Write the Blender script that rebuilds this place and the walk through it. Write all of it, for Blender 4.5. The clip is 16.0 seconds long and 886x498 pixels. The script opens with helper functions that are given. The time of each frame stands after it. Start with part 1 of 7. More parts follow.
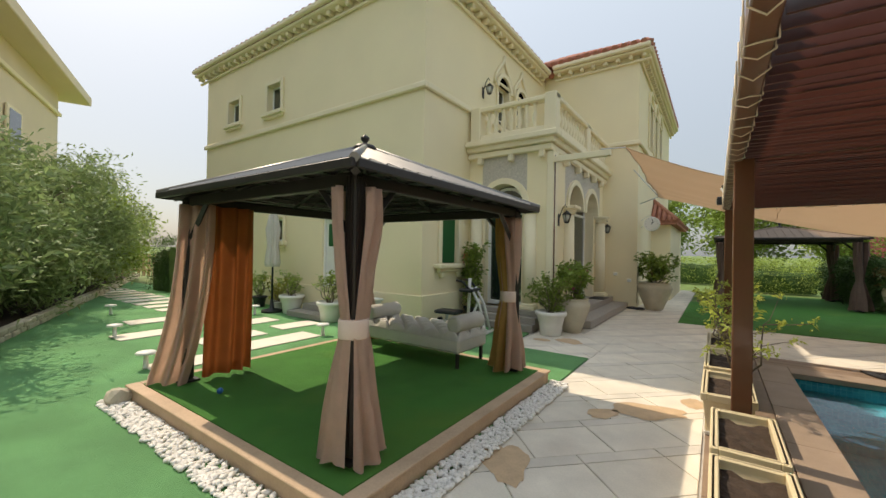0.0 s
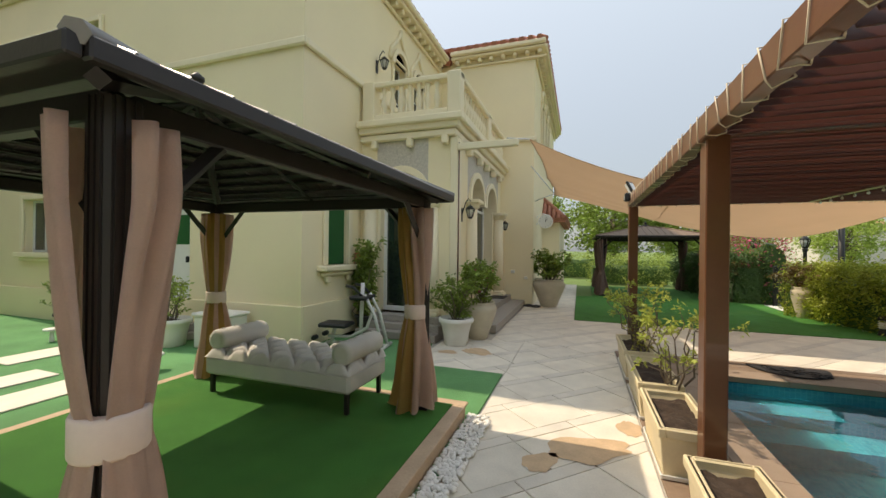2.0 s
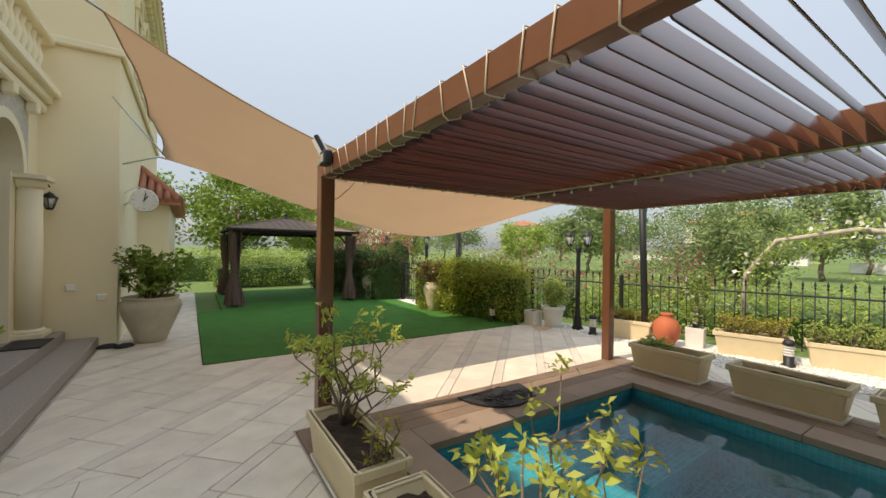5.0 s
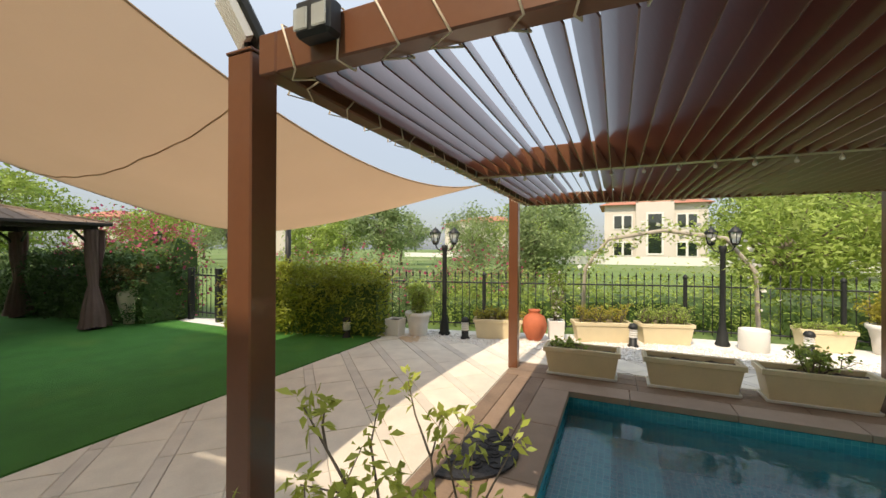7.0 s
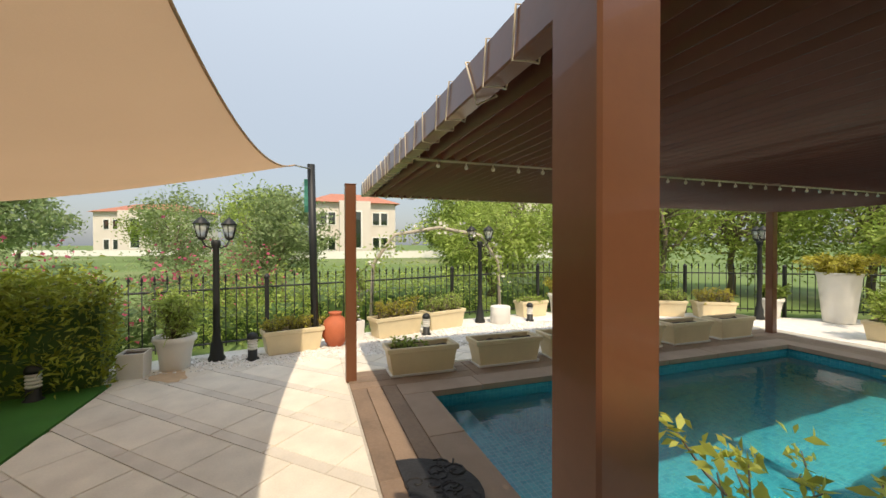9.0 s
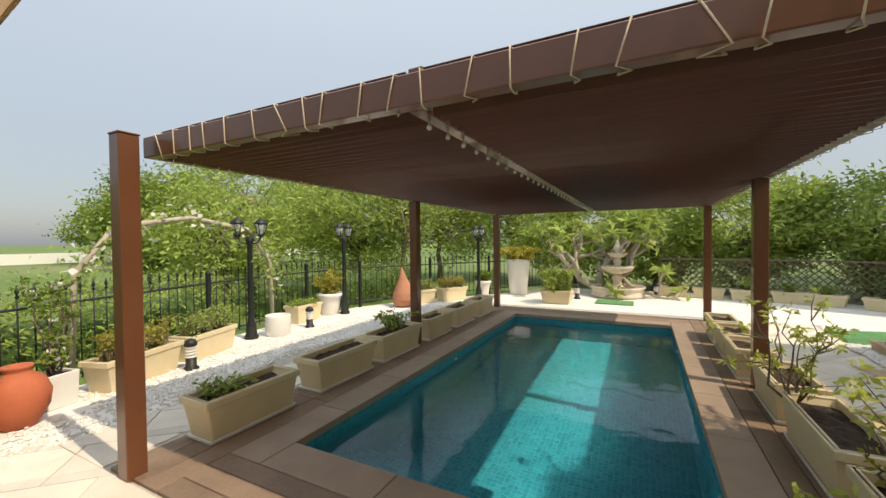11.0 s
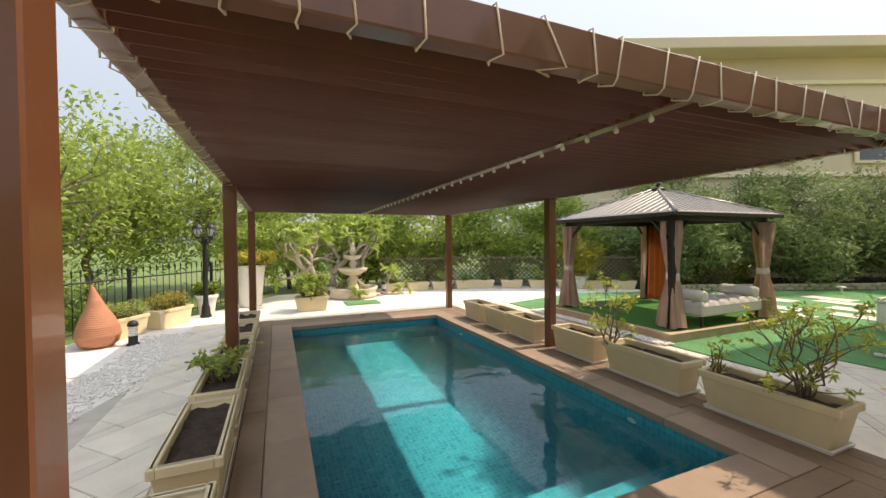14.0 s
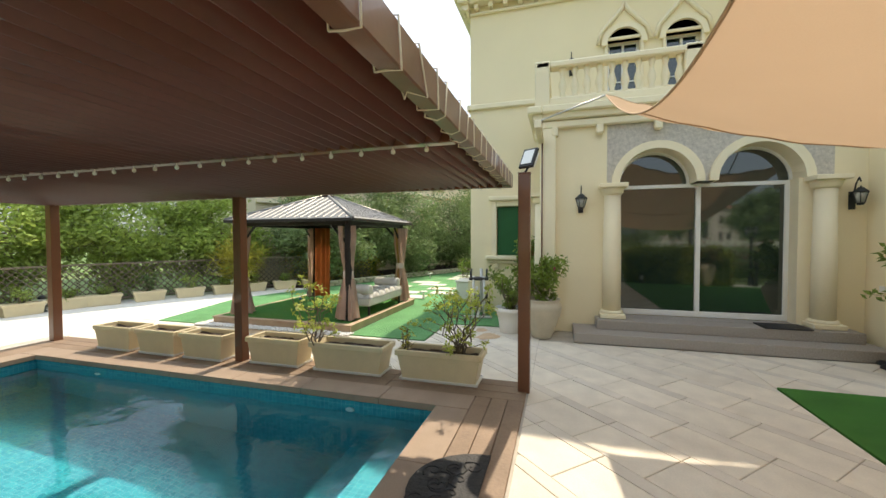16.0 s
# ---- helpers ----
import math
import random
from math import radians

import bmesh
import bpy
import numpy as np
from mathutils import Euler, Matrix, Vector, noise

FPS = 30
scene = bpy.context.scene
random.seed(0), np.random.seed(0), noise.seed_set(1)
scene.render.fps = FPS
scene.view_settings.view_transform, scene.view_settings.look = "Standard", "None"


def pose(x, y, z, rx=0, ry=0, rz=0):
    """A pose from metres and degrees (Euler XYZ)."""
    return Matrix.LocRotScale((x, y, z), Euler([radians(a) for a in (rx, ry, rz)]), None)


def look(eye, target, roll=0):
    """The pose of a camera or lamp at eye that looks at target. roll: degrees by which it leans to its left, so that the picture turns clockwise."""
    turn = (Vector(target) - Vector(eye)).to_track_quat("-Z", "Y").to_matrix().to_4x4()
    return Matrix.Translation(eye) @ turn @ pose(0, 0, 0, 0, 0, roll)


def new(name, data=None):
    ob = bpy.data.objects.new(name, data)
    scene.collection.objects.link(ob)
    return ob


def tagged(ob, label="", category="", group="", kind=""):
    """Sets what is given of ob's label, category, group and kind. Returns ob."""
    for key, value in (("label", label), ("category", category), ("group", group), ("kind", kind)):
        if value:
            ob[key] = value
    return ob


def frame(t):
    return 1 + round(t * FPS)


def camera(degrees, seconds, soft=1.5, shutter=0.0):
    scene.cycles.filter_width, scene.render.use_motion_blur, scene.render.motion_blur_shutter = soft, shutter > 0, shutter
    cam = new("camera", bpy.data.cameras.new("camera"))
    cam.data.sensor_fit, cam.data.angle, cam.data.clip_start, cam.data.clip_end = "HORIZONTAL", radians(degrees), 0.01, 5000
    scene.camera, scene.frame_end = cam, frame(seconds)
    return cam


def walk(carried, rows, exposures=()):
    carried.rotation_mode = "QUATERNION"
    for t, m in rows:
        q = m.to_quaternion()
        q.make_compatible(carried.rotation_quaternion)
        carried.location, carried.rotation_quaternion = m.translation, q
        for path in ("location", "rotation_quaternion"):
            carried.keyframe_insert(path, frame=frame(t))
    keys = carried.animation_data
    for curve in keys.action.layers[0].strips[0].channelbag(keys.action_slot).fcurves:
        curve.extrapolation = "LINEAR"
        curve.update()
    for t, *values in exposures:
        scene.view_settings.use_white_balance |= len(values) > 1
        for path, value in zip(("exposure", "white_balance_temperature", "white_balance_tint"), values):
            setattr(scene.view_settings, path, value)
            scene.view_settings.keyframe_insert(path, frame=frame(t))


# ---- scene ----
cam = camera(97.4, 16.0)
PATH = [
    (0, (-0.198, -0.24, 1.432), (-1.348, 1.397, 1.446), 1.0),
    (0.5, (-0.261, -0.134, 1.381), (-1.616, 1.337, 1.399), 1.0),
    (1, (-0.435, 0.017, 1.423), (-1.755, 1.519, 1.423), 1.2),
    (1.5, (-0.608, 0.325, 1.443), (-1.628, 2.045, 1.441), 1.0),
    (2, (-0.779, 0.683, 1.472), (-1.439, 2.571, 1.476), 0.7),
    (2.5, (-0.857, 1.12, 1.479), (-1.195, 3.091, 1.485), 0.8),
    (3, (-0.95, 1.58, 1.506), (-1.034, 3.579, 1.506), 0.6),
    (3.5, (-0.979, 2.061, 1.51), (-0.849, 4.057, 1.513), 0.5),
    (4, (-0.993, 2.575, 1.525), (-0.607, 4.537, 1.526), 0.5),
    (4.5, (-1.017, 3.079, 1.545), (-0.287, 4.941, 1.543), 0.8),
    (5, (-1.021, 3.575, 1.55), (0.071, 5.251, 1.549), 0.8),
    (5.2, (-1.042, 3.755, 1.537), (0.167, 5.348, 1.544), 0.8),
    (7.5, (-1.067, 6.215, 1.549), (0.861, 6.747, 1.539), -0.0),
    (8, (-0.964, 6.647, 1.555), (1.027, 6.835, 1.536), -0.3),
    (8.5, (-0.8, 7.054, 1.557), (1.19, 6.851, 1.539), -0.3),
    (9, (-0.557, 7.397, 1.557), (1.333, 6.742, 1.536), -0.1),
    (9.5, (-0.223, 7.695, 1.561), (1.468, 6.628, 1.532), -0.3),
    (10, (0.128, 7.957, 1.548), (1.578, 6.579, 1.516), -0.3),
    (10.2, (0.302, 8.046, 1.534), (1.645, 6.565, 1.498), -0.4),
    (12.3, (2.212, 8.322, 1.526), (2.394, 6.331, 1.493), -0.7),
    (12.5, (2.418, 8.284, 1.514), (2.475, 6.285, 1.48), -0.7),
    (13, (2.877, 8.203, 1.541), (2.658, 6.216, 1.504), -0.7),
    (13.5, (3.267, 8.078, 1.526), (2.763, 6.143, 1.488), -0.6),
    (14, (3.557, 7.867, 1.53), (2.775, 6.027, 1.49), -0.5),
    (14.5, (3.726, 7.677, 1.568), (2.635, 6.002, 1.517), -0.8),
    (15, (3.802, 7.465, 1.56), (2.396, 6.043, 1.506), -0.8),
    (15.5, (3.908, 7.292, 1.575), (2.238, 6.193, 1.515), -0.4),
    (16, (4.028, 7.284, 1.593), (2.113, 6.711, 1.536), -0.2),
]
walk(cam, [(t, look(eye, target, roll)) for t, eye, target, roll in PATH], [(0, 1.78, 7900, 12), (2, 1.85, 7900, 12), (3.5, 2.05, 7800, 12), (4.3, 2.06, 7800, 12), (5.2, 1.86, 7800, 14), (8, 1.96, 7700, 14), (10, 1.7, 7800, 12), (12.5, 1.95, 7900, 13), (14.5, 2.15, 8000, 17), (15.5, 2.3, 7900, 18), (16, 2.3, 7500, 10)])


# ---- world and light ----
LIGHT = Vector((0.75, -0.07, -1.0)).normalized()
world = bpy.data.worlds.new("sky")
scene.world = world
world.use_nodes = True
wn = world.node_tree
sky = wn.nodes.new("ShaderNodeTexSky")
sky.sky_type, sky.sun_disc = "NISHITA", False
sky.sun_elevation, sky.sun_rotation = math.asin(-LIGHT.z), math.atan2(-LIGHT.x, -LIGHT.y)
sky.altitude, sky.air_density, sky.dust_density, sky.ozone_density = 0, 1.0, 2.0, 1.0
wn.nodes["Background"].inputs["Strength"].default_value = 0.15
haze = wn.nodes.new("ShaderNodeMix")
haze.data_type = "RGBA"
haze.inputs["Factor"].default_value = 0.88
wn.links.new(sky.outputs[0], haze.inputs["A"])
# hazy sky after the overcast law: the zenith is three times as bright as the horizon
up = wn.nodes.new("ShaderNodeTexCoord")
height = wn.nodes.new("ShaderNodeSeparateXYZ")
wn.links.new(up.outputs["Generated"], height.inputs[0])
law = wn.nodes.new("ShaderNodeMapRange")
law.inputs["From Min"].default_value, law.inputs["From Max"].default_value = 0.0, 1.0
law.inputs["To Min"].default_value, law.inputs["To Max"].default_value = 0.29, 1.0
wn.links.new(height.outputs["Z"], law.inputs["Value"])
veil = wn.nodes.new("ShaderNodeVectorMath")
veil.operation = "SCALE"
veil.inputs[0].default_value = (1.66, 2.08, 2.62)
wn.links.new(law.outputs[0], veil.inputs["Scale"])
wn.links.new(veil.outputs[0], haze.inputs["B"])
wn.links.new(haze.outputs["Result"], wn.nodes["Background"].inputs["Color"])
sun = new("sun", bpy.data.lights.new("sun", "SUN"))
sun.data.energy, sun.data.angle, sun.data.color = 1.02, radians(0.6), (1.0, 0.93, 0.82)
sun.matrix_world = look((0, 0, 20), Vector((0, 0, 20)) + LIGHT)


# ---- materials ----
def material(name, color, rough=0.7, metal=0.0, vary=0.12, scale=6.0, fine=60.0, bump=0.15, bump_scale=None,
             spots=None, spot_amount=0.0, transmission=0.0, ior=1.45, coat=0.0, per_object=0.0, per_island=0.0, translucent=None, specular=0.5, stretch=(1, 1, 1)):
    """Principled surface with two scales of variation and fine relief."""
    m = bpy.data.materials.new(name)
    m.use_nodes = True
    nt = m.node_tree
    b = nt.nodes["Principled BSDF"]
    tc = nt.nodes.new("ShaderNodeTexCoord")
    mp = nt.nodes.new("ShaderNodeMapping")
    mp.inputs["Scale"].default_value = stretch
    nt.links.new(tc.outputs["Object"], mp.inputs[0])
    n1 = nt.nodes.new("ShaderNodeTexNoise")
    n1.inputs["Scale"].default_value, n1.inputs["Detail"].default_value = scale, 5
    n2 = nt.nodes.new("ShaderNodeTexNoise")
    n2.inputs["Scale"].default_value, n2.inputs["Detail"].default_value = fine, 3
    for n in (n1, n2):
        nt.links.new(mp.outputs[0], n.inputs["Vector"])
    add = nt.nodes.new("ShaderNodeMath")
    add.operation = "MULTIPLY_ADD"
    nt.links.new(n2.outputs[0], add.inputs[0])
    add.inputs[1].default_value = 0.45
    nt.links.new(n1.outputs[0], add.inputs[2])
    last = add.outputs[0]
    if per_object or per_island:
        src = nt.nodes.new("ShaderNodeObjectInfo" if per_object else "ShaderNodeNewGeometry")
        ma = nt.nodes.new("ShaderNodeMath")
        ma.operation = "MULTIPLY_ADD"
        nt.links.new(src.outputs["Random" if per_object else "Random Per Island"], ma.inputs[0])
        ma.inputs[1].default_value = per_object or per_island
        nt.links.new(last, ma.inputs[2])
        last = ma.outputs[0]
    rng = nt.nodes.new("ShaderNodeMapRange")
    mid = 0.72 + 0.5 * (per_object or per_island)
    rng.inputs["From Min"].default_value, rng.inputs["From Max"].default_value = mid - 0.35, mid + 0.35
    rng.inputs["To Min"].default_value, rng.inputs["To Max"].default_value = 1 - vary, 1 + vary
    rng.clamp = False
    nt.links.new(last, rng.inputs["Value"])
    mul = nt.nodes.new("ShaderNodeVectorMath")
    mul.operation = "SCALE"
    mul.inputs[0].default_value = color
    nt.links.new(rng.outputs[0], mul.inputs["Scale"])
    col = mul.outputs[0]
    if spots:
        n3 = nt.nodes.new("ShaderNodeTexNoise")
        n3.inputs["Scale"].default_value, n3.inputs["Detail"].default_value = scale * 0.35, 6
        nt.links.new(mp.outputs[0], n3.inputs["Vector"])
        ramp = nt.nodes.new("ShaderNodeMapRange")
        ramp.inputs["From Min"].default_value, ramp.inputs["From Max"].default_value = 0.55, 0.75
        ramp.inputs["To Max"].default_value = spot_amount
        nt.links.new(n3.outputs[0], ramp.inputs["Value"])
        mix = nt.nodes.new("ShaderNodeMix")
        mix.data_type = "RGBA"
        nt.links.new(ramp.outputs[0], mix.inputs["Factor"])
        nt.links.new(col, mix.inputs["A"])
        mix.inputs["B"].default_value = (*spots, 1)
        col = mix.outputs["Result"]
    nt.links.new(col, b.inputs["Base Color"])
    b.inputs["Roughness"].default_value, b.inputs["Metallic"].default_value = rough, metal
    b.inputs["Transmission Weight"].default_value, b.inputs["IOR"].default_value = transmission, ior
    b.inputs["Coat Weight"].default_value = coat
    b.inputs["Specular IOR Level"].default_value = specular
    if bump:
        n4 = nt.nodes.new("ShaderNodeTexNoise")
        n4.inputs["Scale"].default_value, n4.inputs["Detail"].default_value = bump_scale or fine, 4
        nt.links.new(mp.outputs[0], n4.inputs["Vector"])
        bp = nt.nodes.new("ShaderNodeBump")
        bp.inputs["Strength"].default_value, bp.inputs["Distance"].default_value = bump, 0.01
        nt.links.new(n4.outputs[0], bp.inputs["Height"])
        nt.links.new(bp.outputs[0], b.inputs["Normal"])
    if translucent:
        tr = nt.nodes.new("ShaderNodeBsdfTranslucent")
        nt.links.new(col, tr.inputs["Color"])
        ms = nt.nodes.new("ShaderNodeMixShader")
        ms.inputs[0].default_value = translucent
        nt.links.new(b.outputs[0], ms.inputs[1])
        nt.links.new(tr.outputs[0], ms.inputs[2])
        nt.links.new(ms.outputs[0], nt.nodes["Material Output"].inputs["Surface"])
    return m


STUCCO = material("yellow_stucco", (0.88, 0.765, 0.52), 0.9, vary=0.05, scale=0.8, fine=90, bump=0.25, spots=(0.72, 0.62, 0.40), spot_amount=0.25)
TRIM = material("cream_trim", (0.87, 0.77, 0.55), 0.85, vary=0.05, scale=1.5, fine=80, bump=0.15, spots=(0.7, 0.6, 0.4), spot_amount=0.25)
TILE = material("terracotta_roof", (0.42, 0.17, 0.11), 0.8, vary=0.25, scale=5, fine=40, bump=0.3, per_object=0.3)
PANEL = material("carved_panel", (0.55, 0.50, 0.43), 0.9, vary=0.25, scale=22, fine=45, bump=1.0, bump_scale=26)
WHITE = material("white_upvc", (0.82, 0.81, 0.77), 0.35, vary=0.03, bump=0.02)
SHUTTER = material("green_shutter", (0.010, 0.105, 0.028), 0.6, vary=0.15, scale=3, bump=0.1)
GRANITE = material("grey_granite", (0.36, 0.324, 0.288), 0.65, vary=0.3, scale=60, fine=220, bump=0.1)
TURF = material("artificial_turf", (0.125, 0.33, 0.13), 0.9, vary=0.30, scale=1.5, fine=260, bump=0.9, bump_scale=330, spots=(0.085, 0.25, 0.085), spot_amount=0.5)
PLATFORM_TURF = material("platform_turf", (0.048, 0.20, 0.03), 0.9, vary=0.22, scale=3, fine=260, bump=0.9, bump_scale=330, spots=(0.11, 0.23, 0.03), spot_amount=0.6)
PAVER = material("sand_paver", (0.74, 0.68, 0.58), 0.75, vary=0.15, scale=4, fine=70, bump=0.18, per_object=0.25, spots=(0.52, 0.42, 0.33), spot_amount=0.35)
STRIP = material("grey_paver", (0.67, 0.615, 0.535), 0.75, vary=0.14, scale=4, fine=80, bump=0.18, per_object=0.25)
GROUT = material("grout", (0.50, 0.46, 0.40), 0.9, vary=0.2, scale=5, bump=0.2)
COPING = material("pool_coping", (0.35, 0.26, 0.195), 0.7, vary=0.15, scale=4, fine=90, bump=0.15, per_object=0.3)
DECK = material("deck_wood", (0.26, 0.18, 0.125), 0.65, vary=0.28, scale=3, fine=40, bump=0.3, per_object=0.35, stretch=(1, 1, 1))
PLATWOOD = material("platform_wood", (0.52, 0.37, 0.25), 0.7, vary=0.2, scale=5, fine=60, bump=0.2)
BROWN = material("brown_steel", (0.16, 0.062, 0.03), 0.3, metal=0.0, vary=0.12, scale=2, fine=40, bump=0.03, coat=0.35)
LOUVRE = material("brown_louvre", (0.11, 0.033, 0.021), 0.32, vary=0.22, scale=2, fine=30, bump=0.04, per_object=0.2, coat=0.2, specular=0.7)
DARK = material("dark_bronze", (0.024, 0.020, 0.018), 0.45, vary=0.2, scale=8, bump=0.06)
ROOFMETAL = material("gazebo_roof_metal", (0.24, 0.23, 0.22), 0.42, metal=0.3, vary=0.12, scale=3, bump=0.04)
CURTAIN = material("tan_curtain", (0.74, 0.56, 0.46), 0.9, vary=0.10, scale=8, fine=180, bump=0.2, translucent=0.35)
OCHRE = material("ochre_lining", (0.60, 0.41, 0.15), 0.85, vary=0.15, scale=6, fine=150, bump=0.2, translucent=0.4)
RUST = material("rust_curtain", (0.42, 0.15, 0.05), 0.85, vary=0.15, scale=6, fine=150, bump=0.2, translucent=0.4)
BAND = material("curtain_tie", (0.66, 0.53, 0.46), 0.9, vary=0.06, bump=0.1)
SAIL = material("tan_shade_sail", (0.60, 0.40, 0.25), 0.9, vary=0.06, scale=1.2, fine=200, bump=0.12, translucent=0.37, specular=0.1)
ROPE = material("rope", (0.68, 0.58, 0.44), 0.8, bump=0.2)
PLASTIC = material("cream_plastic", (0.74, 0.62, 0.40), 0.5, vary=0.08, scale=5, fine=60, bump=0.05, per_object=0.15, spots=(0.55, 0.45, 0.28), spot_amount=0.3)
WPOT = material("white_pot", (0.80, 0.78, 0.73), 0.5, vary=0.06, scale=5, bump=0.05, spots=(0.62, 0.56, 0.46), spot_amount=0.3)
STONEPOT = material("stone_urn", (0.56, 0.49, 0.37), 0.8, vary=0.12, scale=6, bump=0.15, spots=(0.42, 0.36, 0.26), spot_amount=0.4)
TERRA = material("terracotta", (0.52, 0.14, 0.065), 0.75, vary=0.12, scale=8, bump=0.1)
SOIL = material("soil", (0.052, 0.034, 0.024), 0.95, vary=0.5, scale=18, fine=90, bump=1.0, bump_scale=40)
IRON = material("black_iron", (0.018, 0.02, 0.02), 0.5, vary=0.2, bump=0.08)
LANTERN = material("lantern_glass", (0.75, 0.78, 0.74), 0.25, vary=0.05, bump=0.0, transmission=0.6)
PEBBLE = material("white_pebble", (0.80, 0.77, 0.72), 0.75, vary=0.12, scale=20, bump=0.15, per_island=0.3)
GRAVEL = material("white_gravel_bed", (0.80, 0.77, 0.72), 0.85, vary=0.14, scale=8, fine=60, bump=1.0, bump_scale=38)
LEAF = material("leaf_green", (0.22, 0.31, 0.055), 0.55, vary=0.4, scale=1.5, fine=20, bump=0.0, per_island=0.5, translucent=0.35)
LEAF_L = material("leaf_light", (0.36, 0.46, 0.11), 0.55, vary=0.35, scale=1.5, fine=20, bump=0.0, per_island=0.5, translucent=0.4)
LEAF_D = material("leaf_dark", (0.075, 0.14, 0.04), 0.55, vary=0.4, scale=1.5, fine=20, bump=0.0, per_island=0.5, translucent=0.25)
LEAF_G = material("leaf_grey", (0.25, 0.33, 0.14), 0.6, vary=0.35, scale=1.2, fine=20, bump=0.0, per_island=0.5, translucent=0.35)
SPRIG = material("leaf_sprig", (0.50, 0.56, 0.12), 0.5, vary=0.3, scale=1.5, fine=20, bump=0.0, per_island=0.5, translucent=0.45)
LEAF_Y = material("leaf_yellow", (0.432, 0.3915, 0.0607), 0.55, vary=0.3, scale=1.5, fine=20, bump=0.0, per_island=0.5, translucent=0.4)
BRONZE = material("leaf_bronze", (0.20, 0.14, 0.05), 0.55, vary=0.4, scale=1.5, fine=20, bump=0.0, per_island=0.6, translucent=0.35)
HEDGE = material("hedge_leaf", (0.33, 0.38, 0.055), 0.5, vary=0.4, scale=1.5, fine=20, bump=0.0, per_island=0.5, translucent=0.4)
PINK = material("pink_flower", (0.58, 0.11, 0.19), 0.6, vary=0.3, bump=0.0, per_island=0.5, translucent=0.4)
WFLOWER = material("white_flower", (0.78, 0.74, 0.70), 0.6, vary=0.1, bump=0.0, translucent=0.3)
BARK = material("bark", (0.19, 0.15, 0.11), 0.9, vary=0.3, scale=10, fine=50, bump=0.5)
PALEBARK = material("pale_bark", (0.48, 0.42, 0.34), 0.85, vary=0.2, scale=10, fine=50, bump=0.3)
CLOTH = material("grey_upholstery", (0.60, 0.57, 0.52), 0.95, vary=0.07, scale=6, fine=250, bump=0.2)
GYMWHITE = material("gym_white", (0.66, 0.65, 0.63), 0.4, vary=0.06, bump=0.02)
BLACK = material("black_vinyl", (0.02, 0.02, 0.022), 0.5, vary=0.2, bump=0.1)
STONE = material("garden_stone", (0.52, 0.46, 0.36), 0.85, vary=0.2, scale=8, fine=50, bump=0.4, per_object=0.3)
FOUNT = material("fountain_stone", (0.70, 0.61, 0.49), 0.85, vary=0.14, scale=8, fine=60, bump=0.25, spots=(0.5, 0.42, 0.32), spot_amount=0.5)
SLAB = material("white_slab", (0.76, 0.70, 0.60), 0.8, vary=0.1, scale=4, bump=0.15)
VILLA = material("far_villa_wall", (0.70, 0.64, 0.57), 0.9, vary=0.06, scale=0.5, bump=0.1)
NEIGH = material("neighbour_wall", (0.74, 0.63, 0.45), 0.9, vary=0.06, scale=0.6, bump=0.2)
GRASS = material("golf_grass", (0.13, 0.20, 0.055), 0.95, vary=0.3, scale=0.12, fine=3, bump=0.6, bump_scale=30, spots=(0.30, 0.29, 0.16), spot_amount=0.7)
HOUSE_GLASS = material("dark_glass", (0.016, 0.028, 0.022), 0.04, vary=0.1, bump=0.0, specular=1.0, ior=1.6)
STAIN = material("damp_stain", (0.58, 0.41, 0.26), 0.7, vary=0.2, scale=8, bump=0.1)


def mosaic(name, a, b, grout):
    """Small glazed square tiles."""
    m = material(name, a, 0.25, bump=0)
    nt = m.node_tree
    tc = nt.nodes.new("ShaderNodeTexCoord")
    br = nt.nodes.new("ShaderNodeTexBrick")
    br.offset, br.squash = 0.0, 1.0
    for k, v in (("Color1", (*a, 1)), ("Color2", (*b, 1)), ("Mortar", (*grout, 1)), ("Scale", 1.0), ("Mortar Size", 0.003), ("Brick Width", 0.05), ("Row Height", 0.05)):
        br.inputs[k].default_value = v
    geo = nt.nodes.new("ShaderNodeNewGeometry")
    sep = nt.nodes.new("ShaderNodeSeparateXYZ")
    nt.links.new(tc.outputs["Object"], sep.inputs[0])
    nsep = nt.nodes.new("ShaderNodeSeparateXYZ")
    nt.links.new(geo.outputs["Normal"], nsep.inputs[0])
    az = nt.nodes.new("ShaderNodeMath"); az.operation = "ABSOLUTE"
    nt.links.new(nsep.outputs[2], az.inputs[0])
    flat = nt.nodes.new("ShaderNodeMath"); flat.operation = "GREATER_THAN"; flat.inputs[1].default_value = 0.5
    nt.links.new(az.outputs[0], flat.inputs[0])
    s = nt.nodes.new("ShaderNodeMath"); s.operation = "ADD"
    nt.links.new(sep.outputs[0], s.inputs[0]); nt.links.new(sep.outputs[1], s.inputs[1])
    side = nt.nodes.new("ShaderNodeCombineXYZ")
    nt.links.new(s.outputs[0], side.inputs[0]); nt.links.new(sep.outputs[2], side.inputs[1])
    mix = nt.nodes.new("ShaderNodeMix"); mix.data_type = "VECTOR"
    nt.links.new(flat.outputs[0], mix.inputs["Factor"])
    nt.links.new(side.outputs[0], mix.inputs["A"]); nt.links.new(tc.outputs["Object"], mix.inputs["B"])
    nt.links.new(mix.outputs["Result"], br.inputs["Vector"])
    nt.links.new(br.outputs[0], nt.nodes["Principled BSDF"].inputs["Base Color"])
    return m


